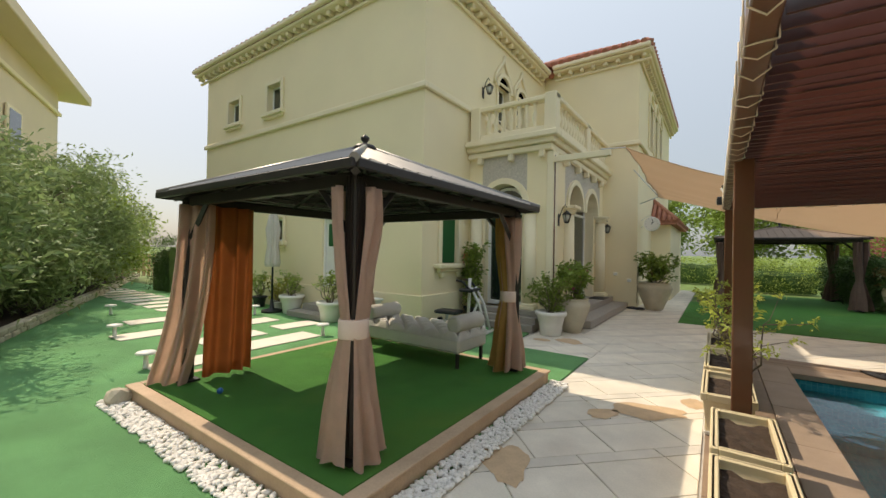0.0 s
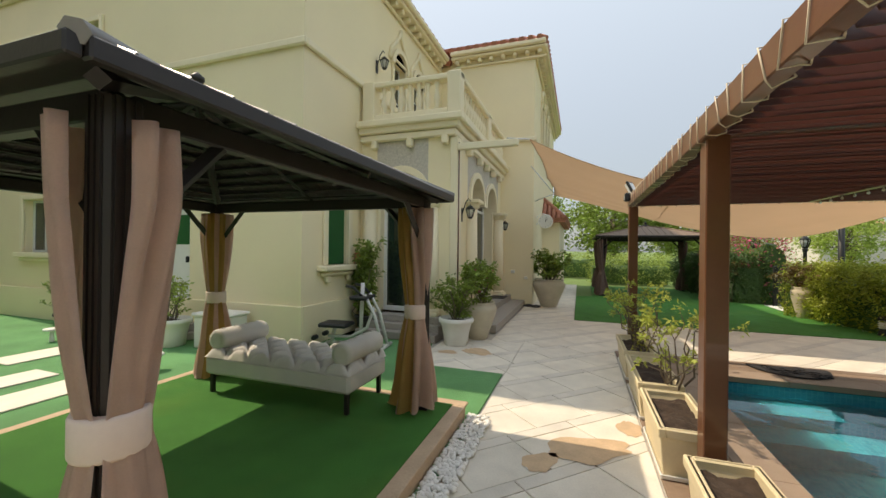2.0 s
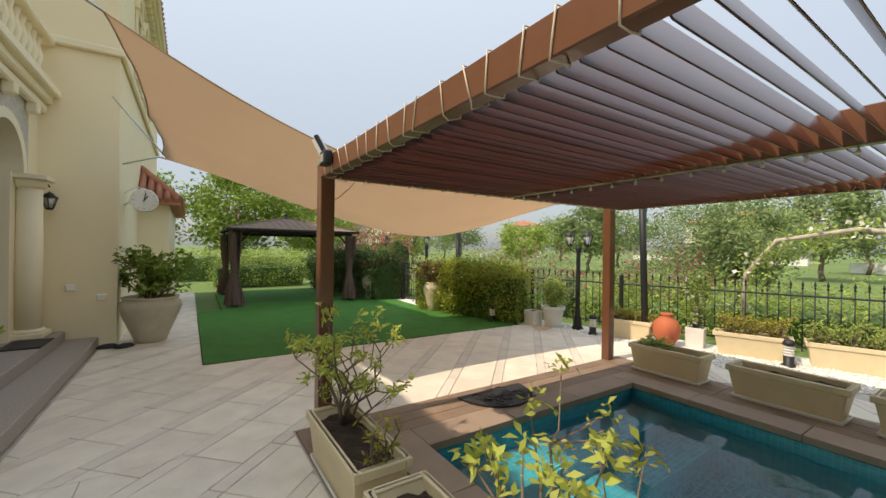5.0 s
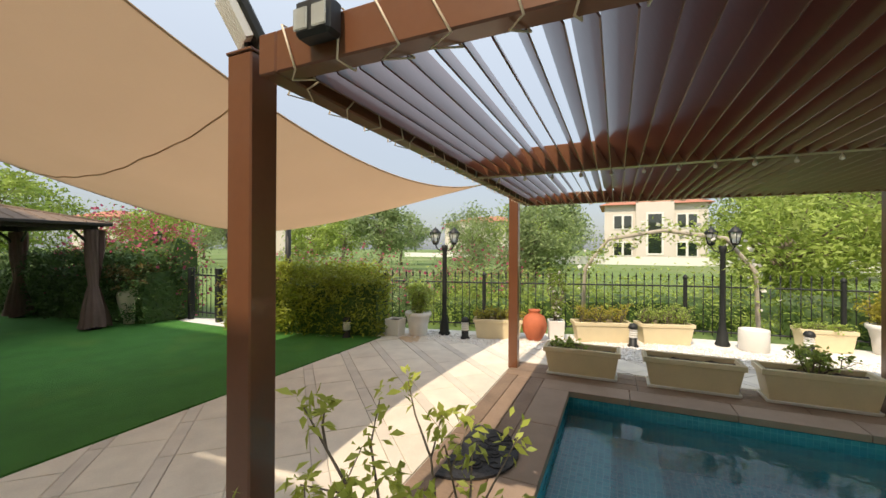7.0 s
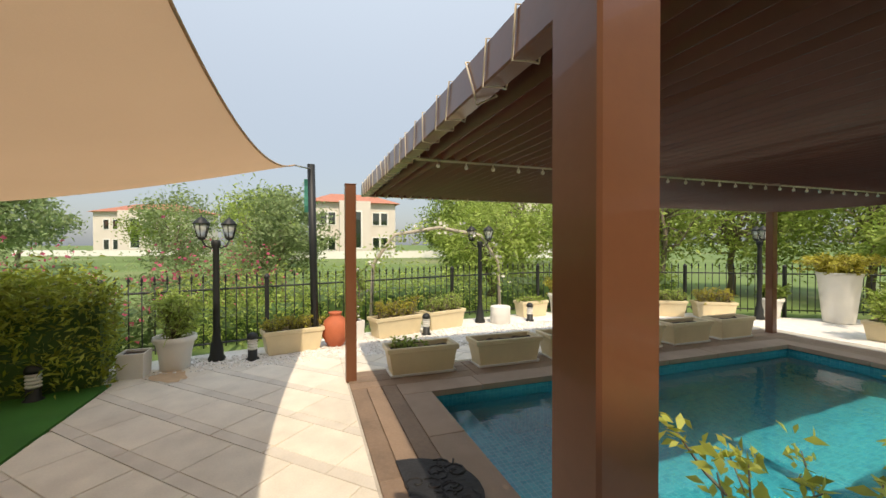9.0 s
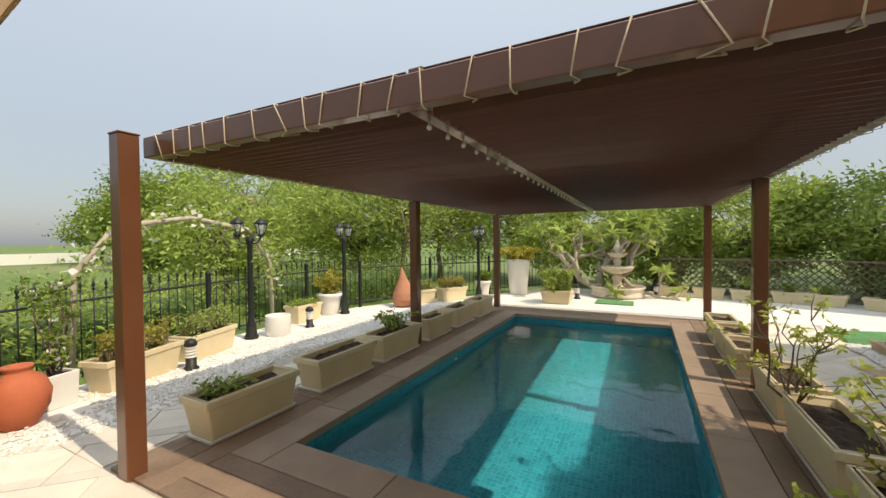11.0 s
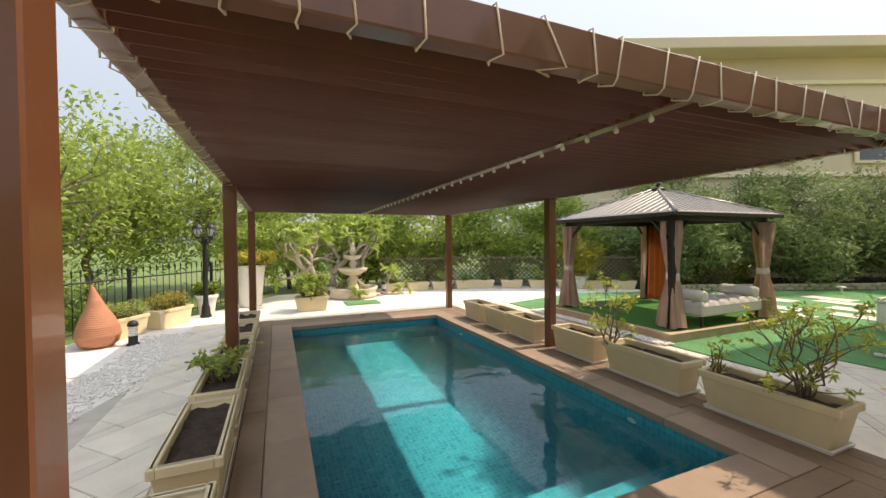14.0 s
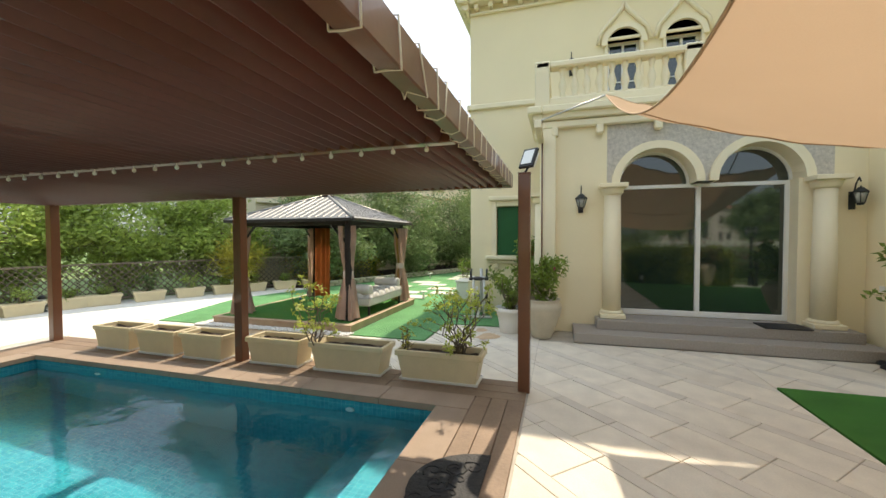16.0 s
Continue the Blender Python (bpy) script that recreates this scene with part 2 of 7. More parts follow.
POOLTILE = mosaic("pool_mosaic", (0.010, 0.25, 0.33), (0.022, 0.34, 0.42), (0.06, 0.38, 0.45))
WATER = bpy.data.materials.new("pool_water")
WATER.use_nodes = True
wt = WATER.node_tree
pb = wt.nodes["Principled BSDF"]
pb.inputs["Base Color"].default_value = (0.62, 0.95, 0.97, 1)
pb.inputs["Roughness"].default_value, pb.inputs["Transmission Weight"].default_value, pb.inputs["IOR"].default_value = 0.0, 1.0, 1.33
wc = wt.nodes.new("ShaderNodeTexCoord")
wnz = wt.nodes.new("ShaderNodeTexNoise")
wnz.inputs["Scale"].default_value, wnz.inputs["Detail"].default_value = 3.2, 3
wt.links.new(wc.outputs["Object"], wnz.inputs["Vector"])
wb = wt.nodes.new("ShaderNodeBump")
wb.inputs["Strength"].default_value, wb.inputs["Distance"].default_value = 0.15, 0.05
wt.links.new(wnz.outputs[0], wb.inputs["Height"])
wt.links.new(wb.outputs[0], pb.inputs["Normal"])


# ---- building helpers ----
def box(bm, x0, x1, y0, y1, z0, z1, bevel=0.0, m=None):
    """A box, with its long edges eased where bevel is given."""
    made = bmesh.ops.create_cube(bm, size=1.0, matrix=Matrix.LocRotScale(((x0 + x1) / 2, (y0 + y1) / 2, (z0 + z1) / 2), None, (abs(x1 - x0), abs(y1 - y0), abs(z1 - z0))))
    verts = made["verts"]
    if bevel:
        edges = list({e for v in verts for e in v.link_edges})
        out = bmesh.ops.bevel(bm, geom=edges, offset=bevel, segments=1, affect="EDGES", profile=0.5)
        verts = list({v for f in out["faces"] for v in f.verts} | {v for v in verts if v.is_valid})
    if m is not None:
        bmesh.ops.transform(bm, matrix=m, verts=[v for v in verts if v.is_valid])
    return verts


def lathe(bm, profile, steps=24, at=(0, 0, 0), flute=0.0, flutes=0):
    """A solid of revolution from (radius, height) pairs."""
    rings = []
    for r, z in profile:
        ring = []
        for i in range(steps):
            a = 2 * math.pi * i / steps
            rr = r * (1 + flute * math.cos(flutes * a)) if flutes else r
            ring.append(bm.verts.new((at[0] + rr * math.cos(a), at[1] + rr * math.sin(a), at[2] + z)))
        rings.append(ring)
    for p, q in zip(rings, rings[1:]):
        for i in range(steps):
            f = bm.faces.new((p[i], p[(i + 1) % steps], q[(i + 1) % steps], q[i]))
            f.smooth = True
    bm.faces.new(rings[-1])
    bm.faces.new(list(reversed(rings[0])))
    return rings


def tube(bm, points, radii, steps=8):
    """A round bar along points."""
    pts = [Vector(p) for p in points]
    if isinstance(radii, (int, float)):
        radii = [radii] * len(pts)
    rings = []
    side = None
    for i, p in enumerate(pts):
        d = (pts[min(i + 1, len(pts) - 1)] - pts[max(i - 1, 0)]).normalized()
        ref = Vector((0, 0, 1)) if abs(d.z) < 0.9 else Vector((1, 0, 0))
        u = d.cross(ref).normalized() if side is None else (side - d * side.dot(d)).normalized()
        side = u
        w = d.cross(u)
        rings.append([bm.verts.new(p + (u * math.cos(2 * math.pi * k / steps) + w * math.sin(2 * math.pi * k / steps)) * radii[i]) for k in range(steps)])
    for a, b in zip(rings, rings[1:]):
        for k in range(steps):
            f = bm.faces.new((a[k], a[(k + 1) % steps], b[(k + 1) % steps], b[k]))
            f.smooth = steps > 4
    bm.faces.new(rings[-1])
    bm.faces.new(list(reversed(rings[0])))


def mesh_of(bm, name, mat):
    bmesh.ops.recalc_face_normals(bm, faces=bm.faces)
    me = bpy.data.meshes.new(name)
    bm.to_mesh(me)
    bm.free()
    me.materials.append(mat)
    return me


def part(name, bm, mat, parent, label=""):
    """Links a bmesh or a mesh as one object under a thing or a part."""
    me = bm if isinstance(bm, bpy.types.Mesh) else mesh_of(bm, name, mat)
    ob = new(name, me)
    ob.parent = parent
    return tagged(ob, label)


def thing(name, m, label, category, group=""):
    """An empty at a thing's base, to carry its parts."""
    ob = new(name)
    ob.empty_display_size = 0.1
    ob.matrix_basis = m if isinstance(m, Matrix) else pose(*m)
    return tagged(ob, label, category, group)


def setting(name, bm, mat, label, category):
    return tagged(new(name, mesh_of(bm, name, mat)), label, category, kind="structure")


def bm_new():
    return bmesh.new()


def quick_box(name, mat, parent, dims, bevel=0.0, label=""):
    bm = bm_new()
    box(bm, *dims, bevel)
    return part(name, bm, mat, parent, label)


def leaves_mesh(name, centres, size, mat, rng, aspect=0.45, droop=0.3, up=0.3, jitter=0.4, away=None):
    """Many small folded leaves, one at each centre."""
    n = len(centres)
    d = rng.normal(size=(n, 3))
    d[:, 2] = d[:, 2] * 0.7 + up
    if away is not None:
        d += away
    d /= np.linalg.norm(d, axis=1)[:, None] + 1e-9
    r = rng.normal(size=(n, 3))
    s = np.cross(d, r)
    s /= np.linalg.norm(s, axis=1)[:, None] + 1e-9
    nn = np.cross(s, d)
    ln = size * (1 + jitter * rng.uniform(-1, 1, n))[:, None]
    base = centres
    tip = centres + d * ln - np.array([0, 0, 1.0]) * ln * droop * 0.5
    mid = centres + d * ln * 0.5
    l = mid + s * ln * aspect * 0.5 + nn * ln * 0.08
    r2 = mid - s * ln * aspect * 0.5 + nn * ln * 0.08
    v = np.stack([base, l, tip, r2], axis=1).reshape(-1, 3)
    me = bpy.data.meshes.new(name)
    me.vertices.add(4 * n)
    me.vertices.foreach_set("co", v.astype(np.float32).ravel())
    me.loops.add(4 * n)
    me.loops.foreach_set("vertex_index", np.arange(4 * n, dtype=np.int32))
    me.polygons.add(n)
    me.polygons.foreach_set("loop_start", np.arange(0, 4 * n, 4, dtype=np.int32))
    me.update(calc_edges=True)
    me.validate()
    me.materials.append(mat)
    return me


def clumps(rng, n, centre, radii, count, spread):
    """Leaf places in uneven clumps inside an ellipsoid."""
    c = rng.normal(size=(count, 3))
    c /= np.linalg.norm(c, axis=1)[:, None]
    c *= (rng.uniform(0.35, 1.0, count) ** 0.6)[:, None]
    c = c * np.array(radii) + np.array(centre)
    k = rng.integers(0, count, n)
    return c[k] + rng.normal(size=(n, 3)) * np.array(spread), c


# ---- wall frames: u runs along the wall, d points outward ----
def south(y):
    return Matrix(((1, 0, 0, 0), (0, -1, 0, y), (0, 0, 1, 0), (0, 0, 0, 1)))


def east(x):
    return Matrix(((0, 1, 0, x), (1, 0, 0, 0), (0, 0, 1, 0), (0, 0, 0, 1)))


def slanted(p, q):
    """Frame of a wall from p to q on the ground; outward lies to the right of that way."""
    u = (Vector((*q, 0)) - Vector((*p, 0))).normalized()
    d = Vector((u.y, -u.x, 0))
    return Matrix(((u.x, d.x, 0, p[0]), (u.y, d.y, 0, p[1]), (0, 0, 1, 0), (0, 0, 0, 1)))


def wall_bm(u0, u1, z0, z1, holes=(), thick=0.3):
    """A wall with rectangular openings through it."""
    bm = bm_new()
    cuts = sorted({u0, u1, *[h[0] for h in holes], *[h[1] for h in holes]})
    for a, b in zip(cuts, cuts[1:]):
        inside = sorted((h[2], h[3]) for h in holes if h[0] < (a + b) / 2 < h[1])
        z = z0
        for lo, hi in inside:
            if lo > z + 1e-4:
                box(bm, a, b, -thick, 0, z, lo)
            z = hi
        if z1 > z + 1e-4:
            box(bm, a, b, -thick, 0, z, z1)
    bmesh.ops.remove_doubles(bm, verts=bm.verts, dist=0.0005)
    return bm


def arch_bm(bays, zs, ztop, d0, d1, steps=16):
    """Spandrels above round arches: bays of (centre, radius, left, right), springing at zs."""
    bm = bm_new()
    for c, r, left, right in bays:
        outline = [(left, zs), (c - r, zs)]
        outline += [(c - r * math.cos(math.pi * i / steps), zs + r * math.sin(math.pi * i / steps)) for i in range(1, steps)]
        outline += [(c + r, zs), (right, zs)]
        for (ua, za), (ub, zb) in zip(outline, outline[1:]):
            if abs(ub - ua) < 1e-5:
                continue
            f = [bm.verts.new((ua, d1, za)), bm.verts.new((ub, d1, zb)), bm.verts.new((ub, d1, ztop)), bm.verts.new((ua, d1, ztop))]
            g = [bm.verts.new((v.co.x, d0, v.co.z)) for v in f]
            bm.faces.new(f)
            bm.faces.new(list(reversed(g)))
            bm.faces.new((f[0], g[0], g[1], f[1]))
            bm.faces.new((f[2], f[3], g[3], g[2]))
    bmesh.ops.remove_doubles(bm, verts=bm.verts, dist=0.0005)
    return bm


def arch_trim_bm(c, r, width, zs, d0, d1, steps=18):
    """A raised moulding round an arch."""
    bm = bm_new()
    rings = []
    for i in range(steps + 1):
        a = math.pi * i / steps
        rings.append([bm.verts.new((c - rr * math.cos(a), d, zs + rr * math.sin(a))) for rr, d in ((r, d0), (r, d1), (r + width, d1), (r + width, d0))])
    for p, q in zip(rings, rings[1:]):
        for k in range(4):
            bm.faces.new((p[k], p[(k + 1) % 4], q[(k + 1) % 4], q[k]))
    bm.faces.new(rings[0])
    bm.faces.new(list(reversed(rings[-1])))
    return bm


def placed(bm, m):
    bm.transform(m)
    return bm


def window(name, m, ua, ub, za, zb, label, depth=0.12, sill=True, mullions=1, surround=0.1):
    """A framed window set back in its opening."""
    w = tagged(new(name), label, "window", kind="structure")
    w.matrix_basis = m @ Matrix.Translation(((ua + ub) / 2, 0, za))
    hw, h = (ub - ua) / 2, zb - za
    bm = bm_new()
    for a, b, c, d in ((-hw, -hw + 0.05, 0, h), (hw - 0.05, hw, 0, h), (-hw + 0.05, hw - 0.05, 0, 0.05), (-hw + 0.05, hw - 0.05, h - 0.05, h)):
        box(bm, a, b, -depth - 0.05, -depth, c, d, 0.006)
    for k in range(mullions):
        u = -hw + 2 * hw * (k + 1) / (mullions + 1)
        box(bm, u - 0.022, u + 0.022, -depth - 0.045, -depth + 0.005, 0.05, h - 0.05)
    part("window_frame", bm, WHITE, w)
    for k in range(mullions + 1):
        a, b = -hw + 2 * hw * k / (mullions + 1) + 0.03, -hw + 2 * hw * (k + 1) / (mullions + 1) - 0.03
        quick_box("pane", HOUSE_GLASS, w, (a, b, -depth - 0.035, -depth - 0.02, 0.03, h - 0.03))
    if surround:
        bm = bm_new()
        s = surround
        box(bm, -hw - s, -hw, 0.001, 0.05, -0.0, h + s, 0.012)
        box(bm, hw, hw + s, 0.001, 0.05, -0.0, h + s, 0.012)
        box(bm, -hw, hw, 0.001, 0.05, h, h + s, 0.012)
        part("surround", bm, TRIM, w)
    if sill:
        quick_box("window_sill", TRIM, w, (-hw - 0.16, hw + 0.16, -depth, 0.12, -0.10, 0.0), 0.015)
        quick_box("sill_bracket", TRIM, w, (-hw - 0.1, hw + 0.1, 0.001, 0.07, -0.17, -0.10), 0.015)
    return w


# ---- ground ----
from mathutils.geometry import tessellate_polygon


def flat(points, z0, z1):
    """A level sheet with thickness over a polygon."""
    bm = bm_new()
    top = [bm.verts.new((x, y, z1)) for x, y in points]
    low = [bm.verts.new((x, y, z0)) for x, y in points]
    for i, j, k in tessellate_polygon([[Vector((x, y, 0)) for x, y in points]]):
        bm.faces.new((top[i], top[j], top[k]))
        bm.faces.new((low[k], low[j], low[i]))
    for i in range(len(points)):
        j = (i + 1) % len(points)
        bm.faces.new((top[i], low[i], low[j], top[j]))
    return bm


POOL = (0.55, 3.37, 0.41, 6.19)
bm = bm_new()
R = 4500
xs, ys = (-R, POOL[0] - 0.2, POOL[1] + 0.2, R), (-R, POOL[2] - 0.2, POOL[3] + 0.2, R)
grid = [[bm.verts.new((x, y, -0.06)) for x in xs] for y in ys]
for j in range(3):
    for i in range(3):
        if (i, j) != (1, 1):
            bm.faces.new((grid[j][i], grid[j][i + 1], grid[j + 1][i + 1], grid[j + 1][i]))
setting("ground", bm, GRASS, "dry patchy grass ground beyond the garden", "ground")

# paving bed, in four pieces round the pool
bm = bm_new()
box(bm, -3.2, 5.3, 6.4, 9.47, -0.055, -0.012)
box(bm, -3.2, -0.86, 9.47, 19, -0.055, -0.012)
box(bm, -1.75, 0.34, -0.75, 6.4, -0.055, -0.012)
box(bm, -3.0, -1.75, 5.2, 6.4, -0.055, -0.012)
box(bm, 3.58, 5.6, -0.75, 6.4, -0.055, -0.012)
box(bm, 0.34, 3.58, -0.75, 0.2, -0.055, -0.012)
terrace = setting("paved_terrace", bm, GROUT, "pale sandstone terrace laid in diagonal slabs", "paving")

TURF_EDGE = [(-1.62, -0.2), (-1.62, 5.28), (-2.85, 5.28), (-2.92, 6.35), (-4.6, 6.35), (-4.6, 5.36), (-23, 5.36), (-23, 6.6), (-21.9, 6.2), (-9.5, 1.05), (-6.7, -0.15), (-4.2, -0.9)]
setting("turf_west", flat(TURF_EDGE, -0.055, 0.012), TURF, "bright green artificial turf around the gazebo", "lawn")
LAWN_EDGE = [(-0.85, 9.48), (4.75, 9.48), (4.15, 12.6), (4.2, 14.3), (3.4, 15.4), (3.3, 18.6), (-0.3, 18.6), (-0.35, 14.3), (-0.85, 14.2)]
setting("turf_north", flat(LAWN_EDGE, -0.055, 0.012), PLATFORM_TURF, "deep green artificial turf lawn beside the paving", "lawn")
GRAVEL_E = [(5.25, 9.3), (5.1, 7.9), (4.95, 5.9), (5.5, 4.4), (4.9, 2.3), (4.55, -0.75), (-1.75, -0.75), (-1.62, -0.2), (-4.2, -0.9), (-6.7, -0.15), (-7.2, -0.9), (-5.6, -2.6), (-2.5, -4.2), (0.0, -4.7), (3.6, -4.5), (4.9, -2.2), (6.1, -0.7), (7.0, 1.0), (7.25, 2.4), (7.0, 4.6), (6.0, 8.0), (5.6, 9.8)]
setting("gravel_bed", flat(GRAVEL_E, -0.055, -0.008), GRAVEL, "bed of white gravel along the fence", "gravel")
bm = flat([(4.75, 9.48), (5.3, 9.48), (5.6, 9.8), (4.9, 13.0), (4.6, 14.4), (4.2, 14.3), (4.15, 12.6)], -0.055, -0.006)
setting("gravel_strip", bm, GRAVEL, "narrow white gravel strip under the hedge", "gravel")

# ---- pool ----
bm = bm_new()
x0, x1, y0, y1 = POOL
for a in ((x0 - 0.2, x0, y0 - 0.2, y1 + 0.2), (x1, x1 + 0.2, y0 - 0.2, y1 + 0.2), (x0, x1, y0 - 0.2, y0), (x0, x1, y1, y1 + 0.2)):
    box(bm, *a, -1.5, -0.06)
box(bm, x0, x1, y0, y1, -1.5, -1.25)
box(bm, x0, x1, y1 - 0.45, y1, -1.25, -0.45)
box(bm, x0, x1, y1 - 0.85, y1 - 0.45, -1.25, -0.8)
setting("pool_basin", bm, POOLTILE, "swimming pool basin lined with teal mosaic", "pool")
me = bpy.data.meshes.new("water")
me.from_pydata([(x0, y0, -0.12), (x1, y0, -0.12), (x1, y1, -0.12), (x0, y1, -0.12)], [], [(0, 1, 2, 3)])
me.materials.append(WATER)
water = tagged(new("water", me), "still teal swimming pool water with faint ripples", "water", kind="structure")
water.visible_shadow = False

# ---- house ----
HX, HY = -4.6, 5.36          # south-east corner of the main block
PY, PX = 7.0, -2.85          # porch faces
NY, NX = 11.38, -1.95        # north block faces
TOP = 6.75
SW_WINDOWS = [(-11.75, -11.15, 4.95, 5.6), (-9.75, -9.15, 4.92, 5.62), (-11.45, -10.55, 1.32, 2.38), (-9.45, -8.95, 1.62, 2.2), (-7.46, -6.83, 0.26, 2.17)]
setting("wall_south", placed(wall_bm(-13.1, HX - 0.3, 0, TOP, SW_WINDOWS), south(HY)), STUCCO, "yellow stucco wall of the villa", "wall")
setting("wall_east", placed(wall_bm(HY - 0.0, 12.0, 0, TOP, [(5.95, 6.53, 1.2, 2.28), (7.3, 11.2, 0.3, 3.2), (8.2, 8.8, 4.0, 5.55), (9.25, 9.85, 4.0, 5.55)]), east(HX)), STUCCO, "yellow stucco wall of the villa", "wall")
bm = bm_new()
box(bm, -13.1, -12.8, HY + 0.301, 16, 0, TOP)
box(bm, -12.799, HX - 0.3, 15.7, 16, 0, TOP)
setting("wall_back", bm, STUCCO, "yellow stucco rear wall of the villa", "wall")
for i, (a, b, c, d) in enumerate(SW_WINDOWS[:4]):
    window("window_%d" % (i + 1), south(HY), a, b, c, d, "small white framed window with a stucco surround", mullions=1 if i == 2 else 0)
# kitchen door in the south wall, with a step
door = tagged(new("door_1"), "white panel door with a dark glazed upper light", "door", kind="structure")
door.matrix_basis = south(HY) @ Matrix.Translation((-7.145, 0, 0.26))
quick_box("leaf", WHITE, door, (-0.27, 0.27, -0.14, -0.09, 0, 1.86), 0.01)
quick_box("glazing", SHUTTER, door, (-0.19, 0.19, -0.095, -0.08, 1.25, 1.75), 0.005)
quick_box("door_handle", IRON, door, (0.17, 0.2, -0.09, -0.03, 0.95, 1.05), 0.01)
bm = bm_new()
for a in ((-0.315, -0.27, -0.16, -0.05, 0, 1.91), (0.27, 0.315, -0.16, -0.05, 0, 1.91), (-0.27, 0.27, -0.16, -0.05, 1.86, 1.91)):
    box(bm, *a)
part("door_frame", bm, WHITE, door)
bm = bm_new()
box(bm, -7.7, -6.5, HY - 0.7, HY - 0.05, 0.012, 0.13, 0.01)
box(bm, -7.6, -6.6, HY - 0.38, HY - 0.05, 0.13, 0.255, 0.01)
setting("door_step", bm, GRANITE, "grey stone step below the kitchen door", "step")
# green shuttered window
sh = tagged(new("window_5"), "tall window closed off by a dark green shutter, on a moulded sill", "window", kind="structure")
sh.matrix_basis = east(HX) @ Matrix.Translation((6.24, 0, 1.2))
quick_box("shutter", SHUTTER, sh, (-0.28, 0.28, -0.1, -0.05, 0.01, 1.07), 0.006)
bm = bm_new()
for a in ((-0.40, -0.29, 0.001, 0.05, 0, 1.2), (0.29, 0.40, 0.001, 0.05, 0, 1.2), (-0.29, 0.29, 0.001, 0.05, 1.08, 1.2)):
    box(bm, *a, 0.012)
part("surround", bm, TRIM, sh)
quick_box("cornice", TRIM, sh, (-0.46, 0.46, 0.001, 0.13, 1.2, 1.3), 0.02)
quick_box("window_sill", TRIM, sh, (-0.52, 0.52, -0.05, 0.18, -0.09, 0.0), 0.02)
quick_box("sill_moulding", TRIM, sh, (-0.45, 0.45, 0.001, 0.10, -0.17, -0.09), 0.025)
for u in (-0.3, 0.3):
    quick_box("sill_bracket", TRIM, sh, (u - 0.06, u + 0.06, 0.001, 0.08, -0.28, -0.17), 0.02)
# plinths and string courses
bm = bm_new()
box(bm, -13.14, HX + 0.05, HY - 0.05, HY - 0.001, 0.012, 0.62, 0.008)
box(bm, HX + 0.001, HX + 0.05, HY - 0.001, PY - 0.08, 0.012, 0.62, 0.008)
setting("plinth", bm, STUCCO, "projecting stucco plinth of the villa", "trim")
bm = bm_new()
box(bm, -13.16, HX + 0.07, HY - 0.07, HY - 0.001, 4.43, 4.55, 0.02)
box(bm, HX + 0.001, HX + 0.07, HY - 0.001, NY, 4.43, 4.55, 0.02)
box(bm, -4.5, NX + 0.07, NY - 0.07, NY - 0.001, 4.43, 4.55, 0.02)
box(bm, NX + 0.001, NX + 0.07, NY - 0.001, 19.4, 4.43, 4.55, 0.02)
setting("trim_band", bm, TRIM, "moulded stucco string course between the storeys", "trim")
# north block
TALL = [(13.2, 13.9, 4.75, 6.1), (14.4, 15.1, 4.75, 6.1), (15.6, 16.3, 4.75, 6.1)]
setting("wall_north_block", placed(wall_bm(NY, 19.4, 0, TOP + 0.16, TALL), east(NX)), STUCCO, "yellow stucco wall of the north wing", "wall")
setting("wall_north_block_south", placed(wall_bm(-4.6, NX - 0.3, 0, TOP + 0.16), south(NY)), STUCCO, "yellow stucco side wall of the north wing", "wall")
bm = bm_new()
box(bm, -4.6, NX - 0.3, 19.1, 19.4, 0, TOP)
box(bm, -4.9, -4.6, 12.0, 19.4, 0, TOP)
setting("wall_north_end", bm, STUCCO, "yellow stucco end wall of the north wing", "wall")
for i, (a, b, c, d) in enumerate(TALL):
    w = window("window_%d" % (i + 6), east(NX), a, b, c, d, "tall upstairs window under a pointed arch moulding", sill=False, surround=0.08)
    bm = arch_trim_bm(0, 0.36, 0.12, d - c, 0.001, 0.07)
    part("arch_moulding", bm, TRIM, w)
# eaves, brackets and roofs
def eaves(name, m, u0, u1, group_label):
    """Moulded cornice with a row of small brackets."""
    e = tagged(new(name), group_label, "cornice", kind="structure")
    e.matrix_basis = m
    quick_box("bed_mould", TRIM, e, (u0, u1, 0.001, 0.07, 6.50, 6.56), 0.015)
    quick_box("fascia", TRIM, e, (u0, u1, 0.001, 0.24, 6.69, 6.76), 0.02)
    quick_box("gutter", TRIM, e, (u0, u1, 0.20, 0.32, 6.765, 6.89), 0.03)
    n = max(2, int((u1 - u0) / 0.30))
    bm = bm_new()
    box(bm, -0.05, 0.05, 0.002, 0.17, 6.58, 6.688, 0.015)
    me = mesh_of(bm, "bracket", TRIM)
    for i in range(n):
        b = part("bracket", me, TRIM, e)
        b.location = (u0 + (i + 0.5) * (u1 - u0) / n, 0, 0)


eaves("eaves_south", south(HY), -13.5, HX + 0.30, "cream moulded eaves with small brackets")
eaves("eaves_east", east(HX), HY + 0.001, NY - 0.33, "cream moulded eaves with small brackets")
eaves("eaves_wing_south", south(NY) @ Matrix.Translation((0, 0, 0.16)), HX + 0.33, NX + 0.30, "cream moulded eaves with small brackets")
eaves("eaves_wing_east", east(NX) @ Matrix.Translation((0, 0, 0.16)), NY + 0.001, 19.8, "cream moulded eaves with small brackets")


